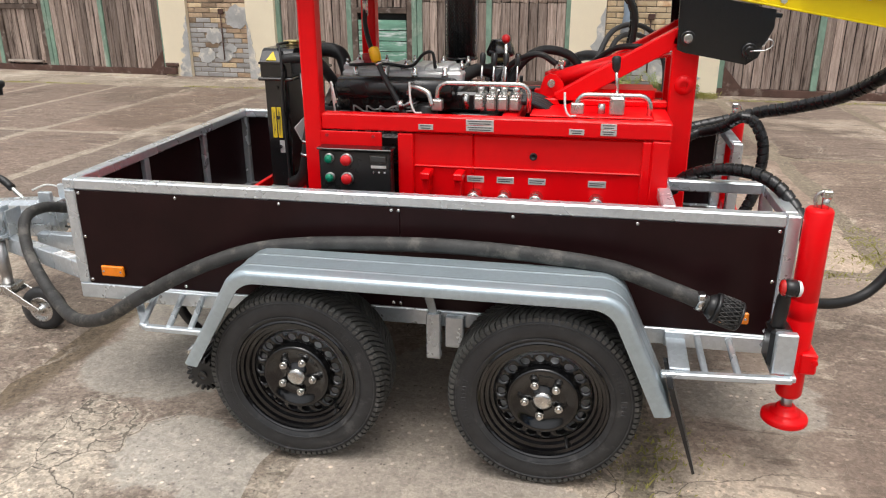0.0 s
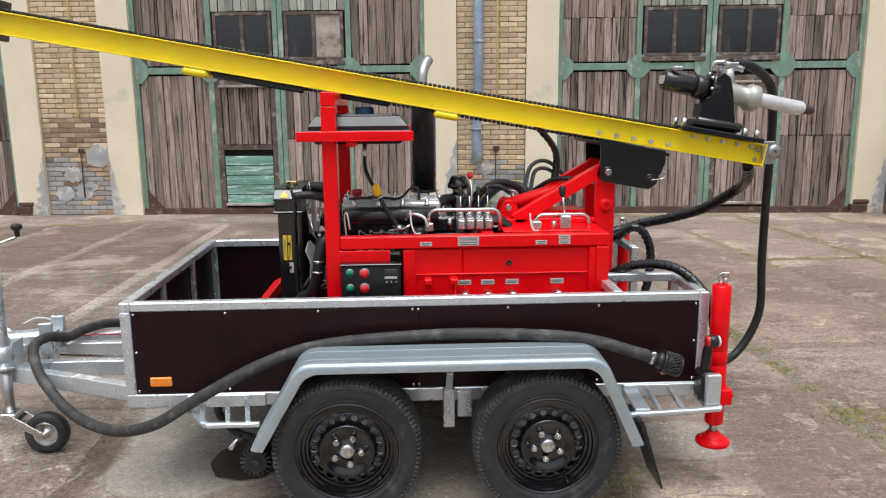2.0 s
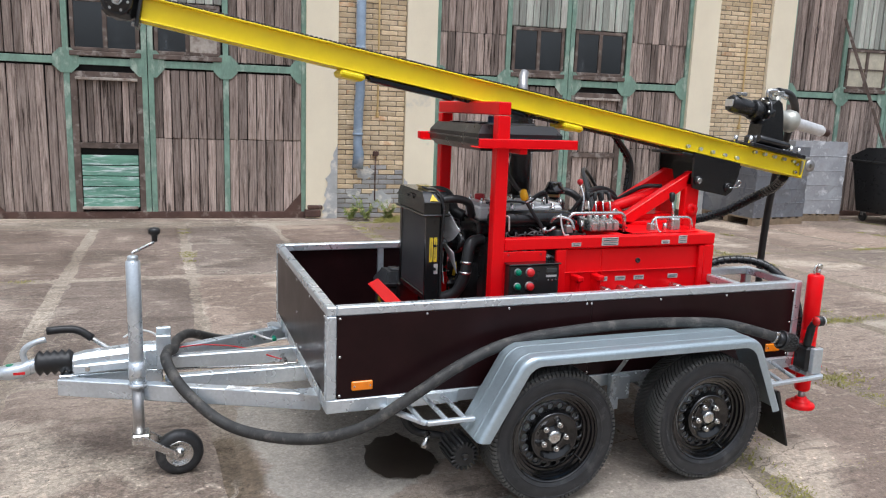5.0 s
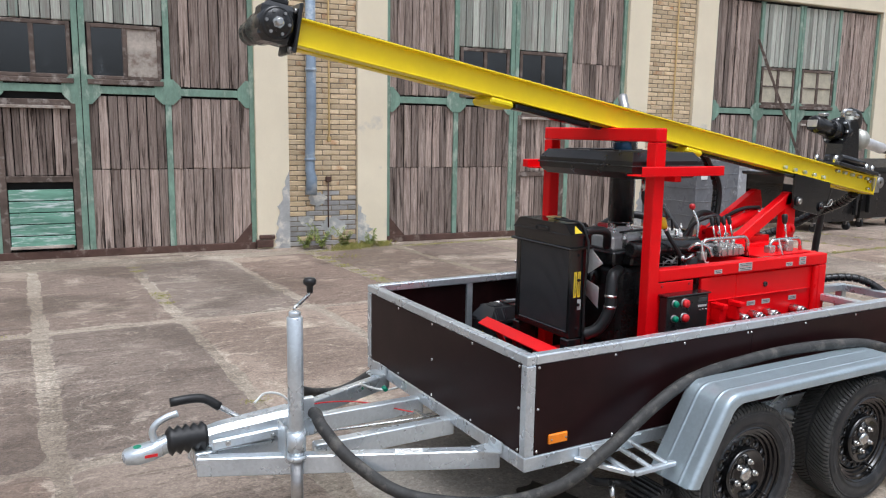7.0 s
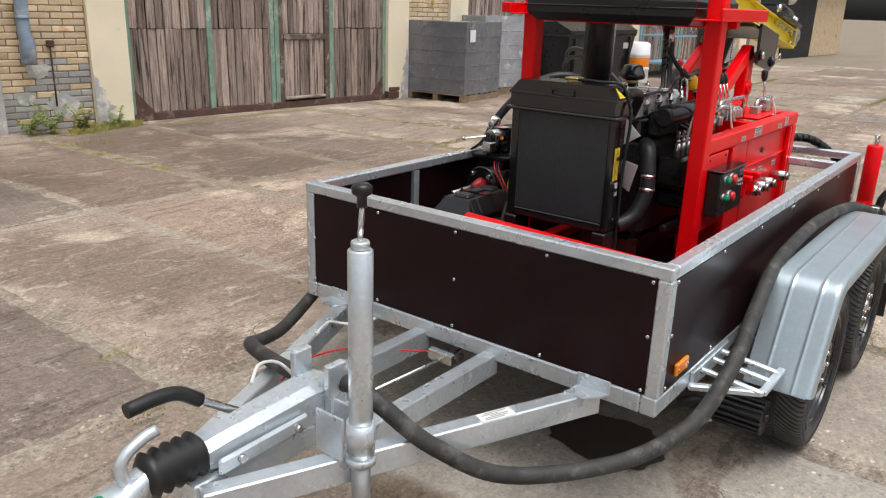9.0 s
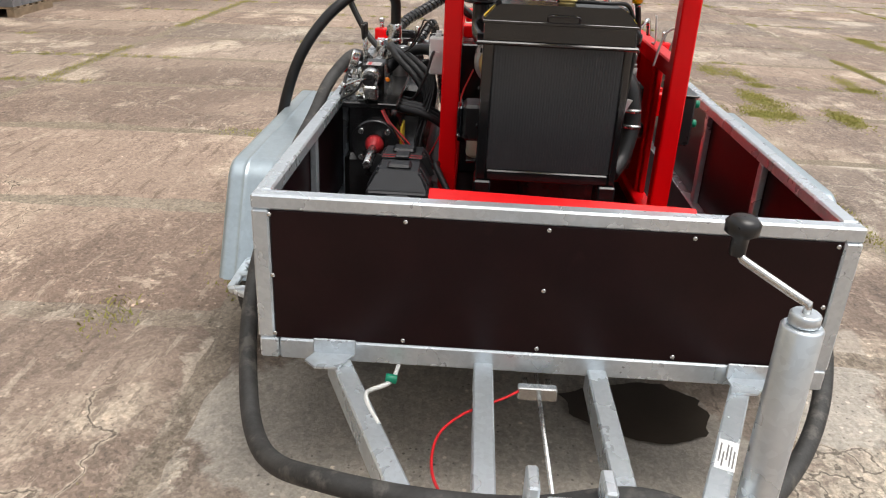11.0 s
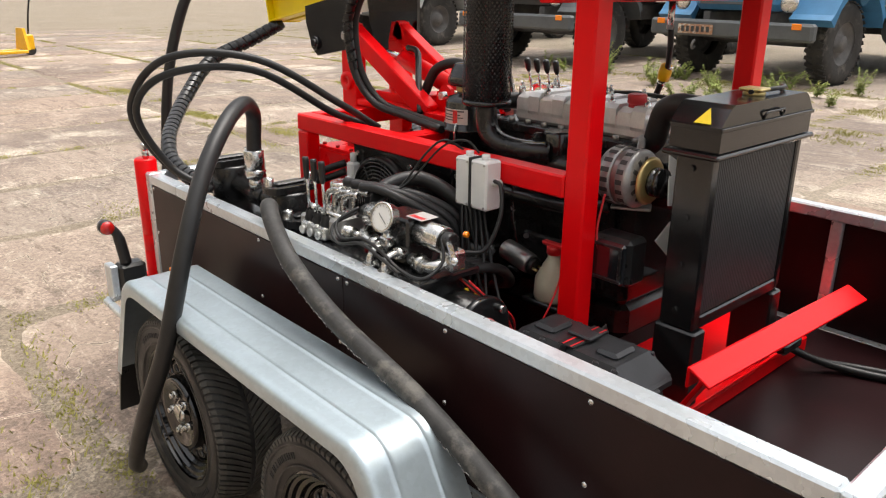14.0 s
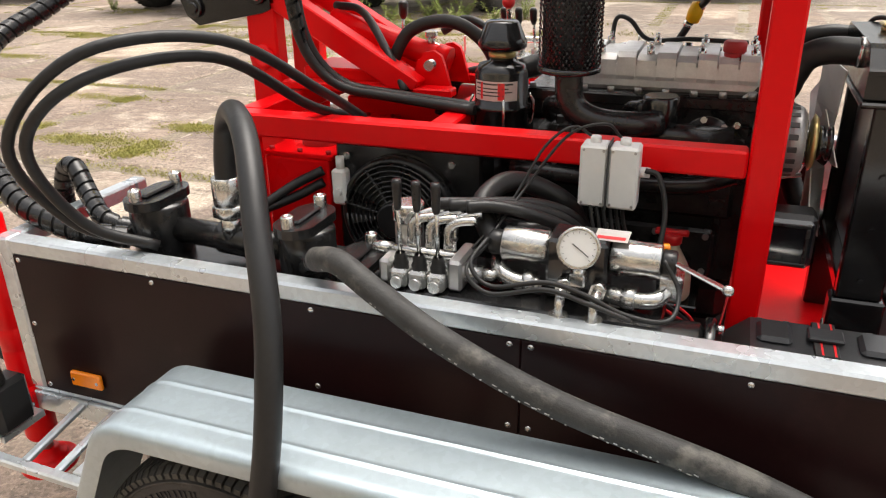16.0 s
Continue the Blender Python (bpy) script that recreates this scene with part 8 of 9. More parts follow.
SUCTION = [(2.20, -0.135, 0.612), (2.10, -0.125, 0.645), (1.88, -0.085, 0.695), (1.5, -0.055, 0.712), (1.15, -0.052, 0.705), (0.80, -0.062, 0.675), (0.56, -0.085, 0.60), (0.32, -0.10, 0.475), (0.12, -0.065, 0.352), (-0.10, 0.055, 0.282), (-0.355, 0.265, 0.278), (-0.53, 0.39, 0.40), (-0.61, 0.50, 0.51), (-0.60, 0.62, 0.53), (-0.58, 0.80, 0.475), (-0.56, 1.0, 0.46), (-0.49, 1.20, 0.43), (-0.34, 1.355, 0.345), (-0.15, 1.455, 0.30), (0.06, 1.522, 0.35), (0.22, 1.555, 0.42), (0.40, 1.57, 0.51), (0.60, 1.565, 0.60), (0.85, 1.56, 0.69), (1.14, 1.55, 0.755), (1.35, 1.535, 0.83), (1.49, 1.50, 0.885), (1.585, 1.462, 0.915), (1.656, 1.420, 0.893)]
suction_line = smooth_path(SUCTION, 12)
suction = hose(SUCTION, 0.0245, DUSTY, "long dusty black suction hose looped round the trailer", at=(1.5, -0.06, 0.69), seg=16)
part("hose_clamp", Shape().cyl((2.170, -0.133, 0.622), (2.186, -0.134, 0.616), 0.028, n=18).box((2.168, -0.165, 0.634), (2.188, -0.13, 0.652), 0.003), CHROME, suction)
ax = Vector((0.9, -0.05, -0.28)).normalized()
s0 = Vector((2.196, -0.136, 0.612))
st = part("foot_strainer", Shape().cyl(s0, s0 + ax * 0.022, 0.030, 0.040, n=18, b=0.003).cyl(s0 + ax * 0.022, s0 + ax * 0.034, 0.047, n=24, b=0.003).cyl(s0 + ax * 0.034, s0 + ax * 0.092, 0.034, n=20).cyl(s0 + ax * 0.092, s0 + ax * 0.102, 0.0455, n=24, b=0.003), PLASTIC, suction, "black perforated foot strainer")
mesh = Shape()
e1 = ax.orthogonal().normalized()
e2 = ax.cross(e1)
for sg in (-1, 1):
    for k in range(20):
        pts = []
        for q in range(7):
            a = 2 * math.pi * k / 20 + sg * 0.62 * q / 6
            pts.append(s0 + ax * (0.033 + 0.060 * q / 6) + (e1 * math.cos(a) + e2 * math.sin(a)) * 0.0445)
        mesh.tube(pts, 0.0024, 5)
part("strainer_mesh", mesh, DUSTY, st, "black diamond mesh", kind="stuff")
wr = Shape()
pr = random.Random(8)
for k in range(90):
    q = 1.62 - 0.0115 * k
    c = min(suction_line, key=lambda v: abs(v.x - q) + (10 if v.y < 1 else 0))
    if pr.random() < 0.72:
        wr.bar((q, c.y + 0.0238, c.z - 0.009 - 0.002 * pr.random()), (q - 0.003 - 0.007 * pr.random(), c.y + 0.0238, c.z - 0.012), 0.0010, 0.0022, 0.0003)
part("printed_line", wr, LABEL, suction, "worn white print", kind="stuff")

hose([(1.919, 1.320, 0.97), (1.915, 1.318, 1.045), (1.895, 1.325, 1.12), (1.83, 1.385, 1.165), (1.735, 1.49, 1.14), (1.65, 1.61, 1.03), (1.585, 1.71, 0.86), (1.585, 1.79, 0.60), (1.67, 1.84, 0.37), (1.835, 1.83, 0.14), (1.92, 1.795, 0.055)], 0.0235, RUBBER, "black delivery hose hanging over the fender", seg=16)
for off, g in ((0.0, 0), (0.035, 1)):
    hose([(1.78 + off, 0.93, 1.05), (1.82 + off, 1.06, 1.14 - off), (1.90 + off * 0.6, 1.30, 1.285 - off), (2.05, 1.52, 1.285 - off * 1.3), (2.20 - off * 1.3, 1.585, 1.12), (2.18 - off, 1.50, 0.94), (2.08 - off, 1.41, 0.865)], 0.0118, RUBBER, "black hydraulic hose arching over the trailer side", group="arched hydraulic hoses")
for off in (0.0, 0.03):
    hose([(1.80, 0.90 - off, 1.60), (1.87, 0.91 - off, 1.52), (1.965, 0.91 - off, 1.39), (1.955, 0.90 - off, 1.22), (1.88, 0.87 - off, 1.115), (1.72, 0.86 - off, 1.088), (1.50, 0.90 - off, 1.08)], 0.0125, RUBBER, "black hydraulic hose hanging from the mast", group="mast hoses", wrap=4 if off == 0.0 else False)
hose([(2.87, 0.63, 1.335), (2.93, 0.76, 1.26), (2.96, 0.94, 1.18), (2.85, 1.12, 1.05), (2.68, 1.26, 0.97), (2.58, 1.32, 0.94), (2.45, 1.37, 0.89), (2.30, 1.37, 0.85), (2.20, 1.33, 0.83)], 0.024, RUBBER, "spiral-wrapped hose bundle from mast end to pump", wrap=True)
hose([(2.12, 0.46, 0.78), (2.17, 0.41, 0.86), (2.285, 0.35, 0.906), (2.41, 0.24, 0.90), (2.495, 0.12, 0.80), (2.515, 0.055, 0.65), (2.515, 0.045, 0.50)], 0.0175, RUBBER, "spiral-wrapped hose to the stabiliser leg", wrap=True)
hose([(2.20, 1.22, 0.80), (2.30, 1.28, 0.84), (2.40, 1.23, 0.88), (2.47, 1.19, 0.935), (2.53, 1.17, 0.91), (2.57, 1.15, 0.80), (2.55, 1.12, 0.62), (2.50, 1.10, 0.50)], 0.020, RUBBER, "spiral-wrapped hose arching over the rear rail", wrap=True)
hose([(2.755, 0.636, 1.825), (2.875, 0.66, 1.805), (3.01, 0.75, 1.72), (3.09, 0.87, 1.58), (3.14, 0.97, 1.39), (3.175, 1.05, 1.10), (3.195, 1.09, 0.75), (3.205, 1.10, 0.44), (3.09, 1.08, 0.22), (2.92, 1.0, 0.17), (2.70, 0.88, 0.24), (2.52, 0.78, 0.40)], 0.0235, RUBBER, "black water hose hanging from the drill head")
hose([(1.69, 0.597, 1.215), (1.62, 0.60, 1.25), (1.52, 0.64, 1.21), (1.45, 0.66, 1.12)], 0.011, RUBBER, "black hydraulic hose to the tilt cylinder", group="cylinder hoses")
hose([(2.0, 0.62, 1.28), (1.90, 0.66, 1.27), (1.80, 0.74, 1.19), (1.72, 0.80, 1.09)], 0.011, RUBBER, "black hydraulic hose to the tilt cylinder", group="cylinder hoses")
hose([(1.50, 0.66, 1.09), (1.545, 0.68, 1.20), (1.63, 0.70, 1.255), (1.74, 0.71, 1.23), (1.80, 0.72, 1.13)], 0.017, RUBBER, "black looped hydraulic hose behind the valves")
for k in range(5):
    y = 0.40 + 0.03 * k
    hose([(1.42 + 0.03 * k, y, 1.10), (1.50, y + 0.03, 1.085 + 0.01 * k), (1.60 + 0.01 * k, y + 0.03, 1.10), (1.70, y + 0.04, 1.05), (1.72, y + 0.05, 0.98)], 0.011, RUBBER, "black hydraulic hose behind the lever valves", group="valve hoses")
for k in range(3):
    hose([(1.39 + 0.036 * k, 1.29, 0.985), (1.34 + 0.03 * k, 1.27, 0.985), (1.27, 1.24 - 0.03 * k, 0.965), (1.20, 1.16 - 0.03 * k, 0.90), (1.18, 1.10, 0.80)], 0.0125, RUBBER, "black hydraulic hose from the lever bank", group="lever bank hoses")
hose([(1.33, 1.29, 0.91), (1.38, 1.22, 0.97), (1.34, 1.12, 0.99), (1.24, 1.06, 0.93), (1.2, 1.0, 0.82)], 0.022, RUBBER, "thick black return hose")
for k in range(3):
    hose([(1.08 + 0.05 * k, 1.22, 0.82), (1.05 + 0.05 * k, 1.10, 0.80), (1.10 + 0.04 * k, 1.00, 0.72), (1.25, 0.95, 0.66)], 0.014, RUBBER, "black hydraulic hose under the valve block", group="lower hoses")
for k in range(2):
    hose([(1.86, 1.01, 0.93 - 0.03 * k), (1.92, 1.06, 0.90 - 0.03 * k), (2.0, 1.14, 0.84), (2.05, 1.2, 0.80)], 0.012, RUBBER, "black hose from cooler to pump", group="cooler hoses")
for k in range(2):
    hose([(0.86 + 0.03 * k, 1.08, 0.60), (0.72, 1.075 - 0.02 * k, 0.64), (0.60, 1.06 - 0.03 * k, 0.60), (0.47, 1.05 - 0.035 * k, 0.52), (0.33, 1.03 - 0.04 * k, 0.478), (0.24, 1.02 - 0.04 * k, 0.476)], 0.012, RUBBER, "black cable conduit lying on the plywood floor", group="floor conduits")
    hose([(0.60, 0.42, 0.55), (0.50, 0.36, 0.50), (0.40, 0.27 + 0.03 * k, 0.478), (0.22, 0.20 + 0.04 * k, 0.477), (0.12, 0.22 + 0.05 * k, 0.476)], 0.011, RUBBER, "black cable conduit lying on the plywood floor", group="floor conduits")
hose([(0.88, 1.03, 0.66), (0.80, 1.06, 0.70), (0.70, 1.02, 0.655), (0.60, 0.98, 0.62)], 0.011, RUBBER, "black corrugated cable conduit by the battery", wrap=False)


def cable(pts, r, material, label, group="thin cables"):
    line = smooth_path(pts, 8)
    return solo("cable", Shape().tube(line, r, 6), material, label, "cable", tuple(line[-1]), group=group)


cable([(1.19, 1.10, 1.095), (1.22, 1.14, 1.12), (1.27, 1.16, 1.08), (1.32, 1.22, 0.98), (1.38, 1.34, 0.90), (1.42, 1.40, 0.868)], 0.003, RUBBER, "thin black cable from the junction box")
cable([(1.13, 1.10, 1.095), (1.16, 1.12, 1.125), (1.23, 1.14, 1.10), (1.30, 1.20, 1.00), (1.34, 1.33, 0.93)], 0.003, RUBBER, "thin black cable from the junction box")
cable([(1.078, 1.095, 1.03), (1.05, 1.10, 1.02), (1.03, 1.12, 0.95), (1.04, 1.16, 0.87), (1.08, 1.20, 0.86)], 0.0055, RUBBER, "black cable from the junction box gland")
cable([(1.33, 1.34, 0.95), (1.345, 1.40, 0.92), (1.30, 1.42, 0.89), (1.20, 1.425, 0.915), (1.13, 1.422, 0.90), (1.06, 1.42, 0.872), (0.99, 1.41, 0.868), (0.98, 1.36, 0.90), (1.01, 1.335, 0.945)], 0.0045, RUBBER, "black solenoid cable lying over the valve block")
cable([(1.33, 1.345, 0.94), (1.35, 1.41, 0.91), (1.30, 1.43, 0.88), (1.20, 1.433, 0.905), (1.13, 1.43, 0.89), (1.05, 1.43, 0.868)], 0.0045, RUBBER, "black solenoid cable lying over the valve block")
cable([(0.882, 1.035, 0.985), (0.884, 1.035, 0.88), (0.888, 1.05, 0.79), (0.90, 1.09, 0.70), (0.93, 1.13, 0.62)], 0.0025, REDWIRE, "red cable beside the red post")
for k in range(6):
    cable([(1.12 + 0.014 * k, 1.10, 0.985), (1.11 + 0.012 * k, 1.09 + 0.006 * k, 0.90), (1.06 + 0.018 * k, 1.11 + 0.012 * (k % 3), 0.80), (1.0 + 0.03 * k, 1.13 + 0.02 * (k % 2), 0.70), (0.97 + 0.035 * k, 1.10, 0.60)], 0.0045, RUBBER, "black cable of the loom below the junction box", group="loom cables")
for k, m in enumerate((REDWIRE, RUBBER, REDWIRE)):
    cable([(0.985 + 0.02 * k, 1.27, 0.83), (0.955 + 0.015 * k, 1.24, 0.79), (0.94, 1.18 - 0.01 * k, 0.72), (0.95 + 0.01 * k, 1.12, 0.62)], 0.003, m, "thin cable between pump and battery", group="loom cables")
cable([(0.84, 0.95, 1.02), (0.83, 0.985, 0.93), (0.81, 0.985, 0.85)], 0.003, REDWIRE, "thin red alternator cable")
cable([(0.664, 0.474, 1.18), (0.660, 0.470, 1.11), (0.657, 0.480, 0.94), (0.660, 0.481, 0.75), (0.665, 0.485, 0.62)], 0.006, RUBBER, "black cable down the radiator side")
cable([(0.62, 0.72, 1.272), (0.61, 0.58, 1.272), (0.645, 0.507, 1.262), (0.664, 0.474, 1.18)], 0.006, RUBBER, "black overflow tube over the radiator")
cable([(0.93, 0.30, 1.10), (0.92, 0.29, 1.17), (0.905, 0.33, 1.15), (0.91, 0.35, 1.05)], 0.004, WHITEWIRE, "white engine cable loop")
cable([(1.18, 0.36, 1.13), (1.20, 0.33, 1.16), (1.26, 0.31, 1.145), (1.28, 0.30, 1.10)], 0.009, CHROME, "bent steel breather pipe")
cable([(1.20, 0.30, 1.18), (1.205, 0.29, 1.12), (1.22, 0.285, 1.08), (1.245, 0.29, 1.076)], 0.004, WHITEWIRE, "white plastic tube at the valve")
cable([(1.735, 0.285, 1.16), (1.74, 0.27, 1.11), (1.755, 0.27, 1.085), (1.775, 0.285, 1.083)], 0.004, WHITEWIRE, "white plastic tube at the valve")
cable([(0.02, 1.10, 0.40), (-0.06, 1.115, 0.39), (-0.12, 1.16, 0.40), (-0.17, 1.165, 0.42), (-0.22, 1.15, 0.42), (-0.28, 1.12, 0.42)], 0.006, WHITEWIRE, "white cable along the drawbar")
cable([(-0.05, 0.775, 0.385), (-0.11, 0.83, 0.392), (-0.20, 0.93, 0.402), (-0.31, 0.985, 0.415), (-0.46, 0.985, 0.43), (-0.60, 0.92, 0.44)], 0.0035, REDWIRE, "red breakaway cable on the drawbar")
cable([(-0.60, 0.81, 0.45), (-0.66, 0.85, 0.54), (-0.74, 0.84, 0.57), (-0.80, 0.80, 0.55)], 0.005, WHITEWIRE, "white cable loop at the coupling")
br = thing("brake_linkage", "zinc-plated brake rod and compensator bracket", "brake linkage", (-0.2, 0.735, 0.37))
part("brake_rod", Shape().cyl((-0.60, 0.735, 0.40), (0.6, 0.735, 0.345), 0.006, n=8), CHROME, br)
part("compensator", Shape().box((-0.07, 0.69, 0.362), (-0.045, 0.79, 0.40), 0.003).box((-0.045, 0.70, 0.355), (0.02, 0.715, 0.375), 0.002).box((-0.045, 0.76, 0.355), (0.02, 0.775, 0.375), 0.002), CHROME, br)
for y in (1.10, 1.165):
    part("green_connector", Shape().cyl((-0.06 - (y - 1.10) * 1.6, y, 0.395), (-0.06 - (y - 1.10) * 1.6, y + 0.03, 0.40), 0.012, n=10, b=0.002), GREENBTN, br, "green cable connector")

# spare strainer drum slung under the step
dr = thing("strainer_drum", "black ribbed rubber strainer drum slung under the step", "strainer", (0.56, -0.10, 0.16))
part("drum", Shape().cyl((0.556, -0.17, 0.225), (0.556, -0.02, 0.225), 0.048, n=22, b=0.004), RUBBER, dr)
rb = Shape()
for k in range(18):
    a = 2 * math.pi * k / 18
    c, s = math.cos(a), math.sin(a)
    rb.bar((0.556 + 0.052 * c, -0.172, 0.225 + 0.052 * s), (0.556 + 0.052 * c, -0.018, 0.225 + 0.052 * s), 0.010, 0.022, 0.002, up=(c, 0, s))
part("rib", rb, RUBBER, dr, kind="stuff")
part("bore", Shape().lathe([(0.001, 0.002), (0.013, 0.002), (0.016, 0.006), (0.016, 0.0)], (0.556, -0.174, 0.225), (0, -1, 0), 12), BLACK, dr)
part("hanger_hose", Shape().tube(smooth_path([(0.556, -0.02, 0.225), (0.53, 0.06, 0.22), (0.42, 0.10, 0.24), (0.36, 0.08, 0.33), (0.36, 0.07, 0.395)], 6), 0.018, 10), RUBBER, dr)
part("hose_tail", Shape().cyl((0.46, 0.02, 0.26), (0.42, -0.03, 0.22), 0.012, n=10), CHROME, dr)


# ---- yard surroundings ----
WRAPFILM = mat("grey_stretch_film", (0.17, 0.18, 0.20), 0.28, scale=3, fine=20, var=0.3, bump=0.25, coat=0.5, blotch=(0.32, 0.33, 0.35), bscale=6, bmid=0.6)
WRAPPALE = mat("pale_stretch_film", (0.42, 0.43, 0.45), 0.25, scale=3, fine=20, var=0.3, bump=0.3, coat=0.5, blotch=(0.65, 0.66, 0.68), bscale=6, bmid=0.55)
PALLET = mat("pallet_wood", (0.30, 0.22, 0.14), 0.8, scale=6, fine=50, var=0.4, bump=0.2)
IBCTANK = mat("translucent_ibc_tank", (0.66, 0.66, 0.60), 0.4, scale=3, fine=40, var=0.12, bump=0.03)
IBCYEL = mat("yellowed_ibc_tank", (0.62, 0.58, 0.40), 0.4, scale=3, fine=40, var=0.12, bump=0.03)
TRUCKBLUE = mat("truck_blue_paint", (0.06, 0.22, 0.42), 0.45, scale=3, fine=40, var=0.2, bump=0.03)
TRUCKGREY = mat("truck_grey_paint", (0.11, 0.12, 0.125), 0.5, scale=3, fine=40, var=0.3, bump=0.04)
TRUCKPALE = mat("truck_pale_paint", (0.45, 0.47, 0.46), 0.5, scale=3, fine=40, var=0.2, bump=0.03)
OLDTYRE = mat("dusty_truck_tyre", (0.045, 0.043, 0.040), 0.8, scale=6, fine=60, var=0.4, bump=0.1, blotch=(0.12, 0.11, 0.095), bscale=5, bmid=0.55)
GREYHUB = mat("grey_truck_hub", (0.16, 0.155, 0.15), 0.7, scale=6, fine=60, var=0.4, bump=0.1)
PLATEMAT = mat("number_plate", (0.62, 0.60, 0.55), 0.5, scale=10, fine=60, var=0.15, bump=0)
PLATERUST = mat("rusty_number_plate", (0.42, 0.22, 0.12), 0.6, scale=20, fine=60, var=0.3, bump=0, blotch=(0.65, 0.60, 0.50), bscale=20, bmid=0.5)
SKYBLUE = mat("pale_blue_paint", (0.24, 0.42, 0.56), 0.5, scale=4, fine=40, var=0.2, bump=0.03)


def pallet(d, x0, y0, w, l):
    for k in range(3):
        part("runner", Shape().box((x0, y0 + k * (l - 0.1) / 2, 0.0), (x0 + w, y0 + k * (l - 0.1) / 2 + 0.1, 0.11), 0.005), PALLET, d)
    for k in range(7):
        part("deck_board", Shape().box((x0 + k * (w - 0.1) / 6, y0, 0.112), (x0 + k * (w - 0.1) / 6 + 0.1, y0 + l, 0.135), 0.003), PALLET, d)


def wrapped_load(x, y, z, w, l, h, material, label, rz):
    d = thing("wrapped_pallet", label, "pallet load", m=pose(x, y, z, 0, 0, rz), group="wrapped pallets")
    pallet(d, -w / 2, -l / 2, w, l)
    sh = Shape()
    nx, nz = 8, 10
    r = random.Random(int(x * 10))
    ring = [(-w / 2, -l / 2), (w / 2, -l / 2), (w / 2, l / 2), (-w / 2, l / 2)]
    loop = []
    for k in range(4):
        a, b = ring[k], ring[(k + 1) % 4]
        loop += [(a[0] + (b[0] - a[0]) * t / nx, a[1] + (b[1] - a[1]) * t / nx) for t in range(nx)]
    n = len(loop)
    vs = []
    for q in range(nz + 1):
        for p in loop:
            s = 1 + r.uniform(-0.012, 0.008)
            vs.append((p[0] * s, p[1] * s, 0.14 + (h - 0.14) * q / nz))
    sh.add(vs, [(q * n + k, q * n + (k + 1) % n, (q + 1) * n + (k + 1) % n, (q + 1) * n + k) for q in range(nz) for k in range(n)], False)
    sh.f.append(tuple(nz * n + k for k in range(n)))
    sh.s.append(False)
    part("film_wrap", sh, material, d)
    lay = Shape()
    for q in range(1, 5):
        lay.box((-w / 2 - 0.006, -l / 2 - 0.006, 0.14 + (h - 0.14) * q / 5 - 0.006), (w / 2 + 0.006, l / 2 + 0.006, 0.14 + (h - 0.14) * q / 5 + 0.006), 0.004)
    part("film_band", lay, material, d, kind="stuff")
    part("label_sheet", Shape().box((-w / 2 + 0.1, -l / 2 - 0.016, h - 0.32), (-w / 2 + 0.27, -l / 2 - 0.013, h - 0.12), 0.001), WHITEPL, d, "white paper label")
    return d


wrapped_load(9.10, 7.72, gz(9, 7.7), 1.15, 1.2, 1.32, WRAPFILM, "grey film-wrapped pallet of boxes beside the garages", 4)
wrapped_load(10.35, 8.05, gz(9, 8), 1.05, 1.2, 1.42, WRAPPALE, "clear film-wrapped pallet stack beside the garages", -8)


def ibc(x, y, z, material, rz, label):
    d = thing("ibc_container", label, "liquid container", m=pose(x, y, z, 0, 0, rz), group="liquid containers")
    part("pallet_base", Shape().box((-0.6, -0.5, 0.08), (0.6, 0.5, 0.15), 0.01).box((-0.6, -0.5, 0), (-0.45, 0.5, 0.08), 0.01).box((-0.07, -0.5, 0), (0.07, 0.5, 0.08), 0.01).box((0.45, -0.5, 0), (0.6, 0.5, 0.08), 0.01), TRUCKGREY, d)
    part("tank", Shape().box((-0.57, -0.47, 0.155), (0.57, 0.47, 1.12), 0.06), material, d, "translucent plastic tank")
    part("lid", Shape().cyl((0, 0, 1.12), (0, 0, 1.16), 0.11, n=18, b=0.01), BLACK, d)
    for q in range(6):
        z0 = 0.20 + 0.18 * q
        part("cage_ring", Shape().bar((-0.59, -0.49, z0), (0.59, -0.49, z0), 0.016, 0.016, 0.003).bar((-0.59, 0.49, z0), (0.59, 0.49, z0), 0.016, 0.016, 0.003).bar((-0.59, -0.49, z0), (-0.59, 0.49, z0), 0.016, 0.016, 0.003).bar((0.59, -0.49, z0), (0.59, 0.49, z0), 0.016, 0.016, 0.003), ZINC, d)
    for k in range(7):
        xx = -0.59 + 1.18 * k / 6
        for yy in (-0.505, 0.505):
            part("cage_bar", Shape().cyl((xx, yy, 0.15), (xx, yy, 1.12), 0.009, n=6), ZINC, d)
    for k in range(1, 6):
        yy = -0.49 + 0.98 * k / 6
        for xx in (-0.605, 0.605):
            part("cage_bar", Shape().cyl((xx, yy, 0.15), (xx, yy, 1.12), 0.009, n=6), ZINC, d)
    return d


ibc(12.75, 8.55, gz(9, 8.5), IBCTANK, -5, "white liquid container in a steel cage")
ibc(17.75, -0.75, 0, IBCYEL, 94, "yellowed liquid container in a steel cage")
ibc(18.3, 1.25, 0, IBCYEL, 90, "yellowed liquid container in a steel cage")


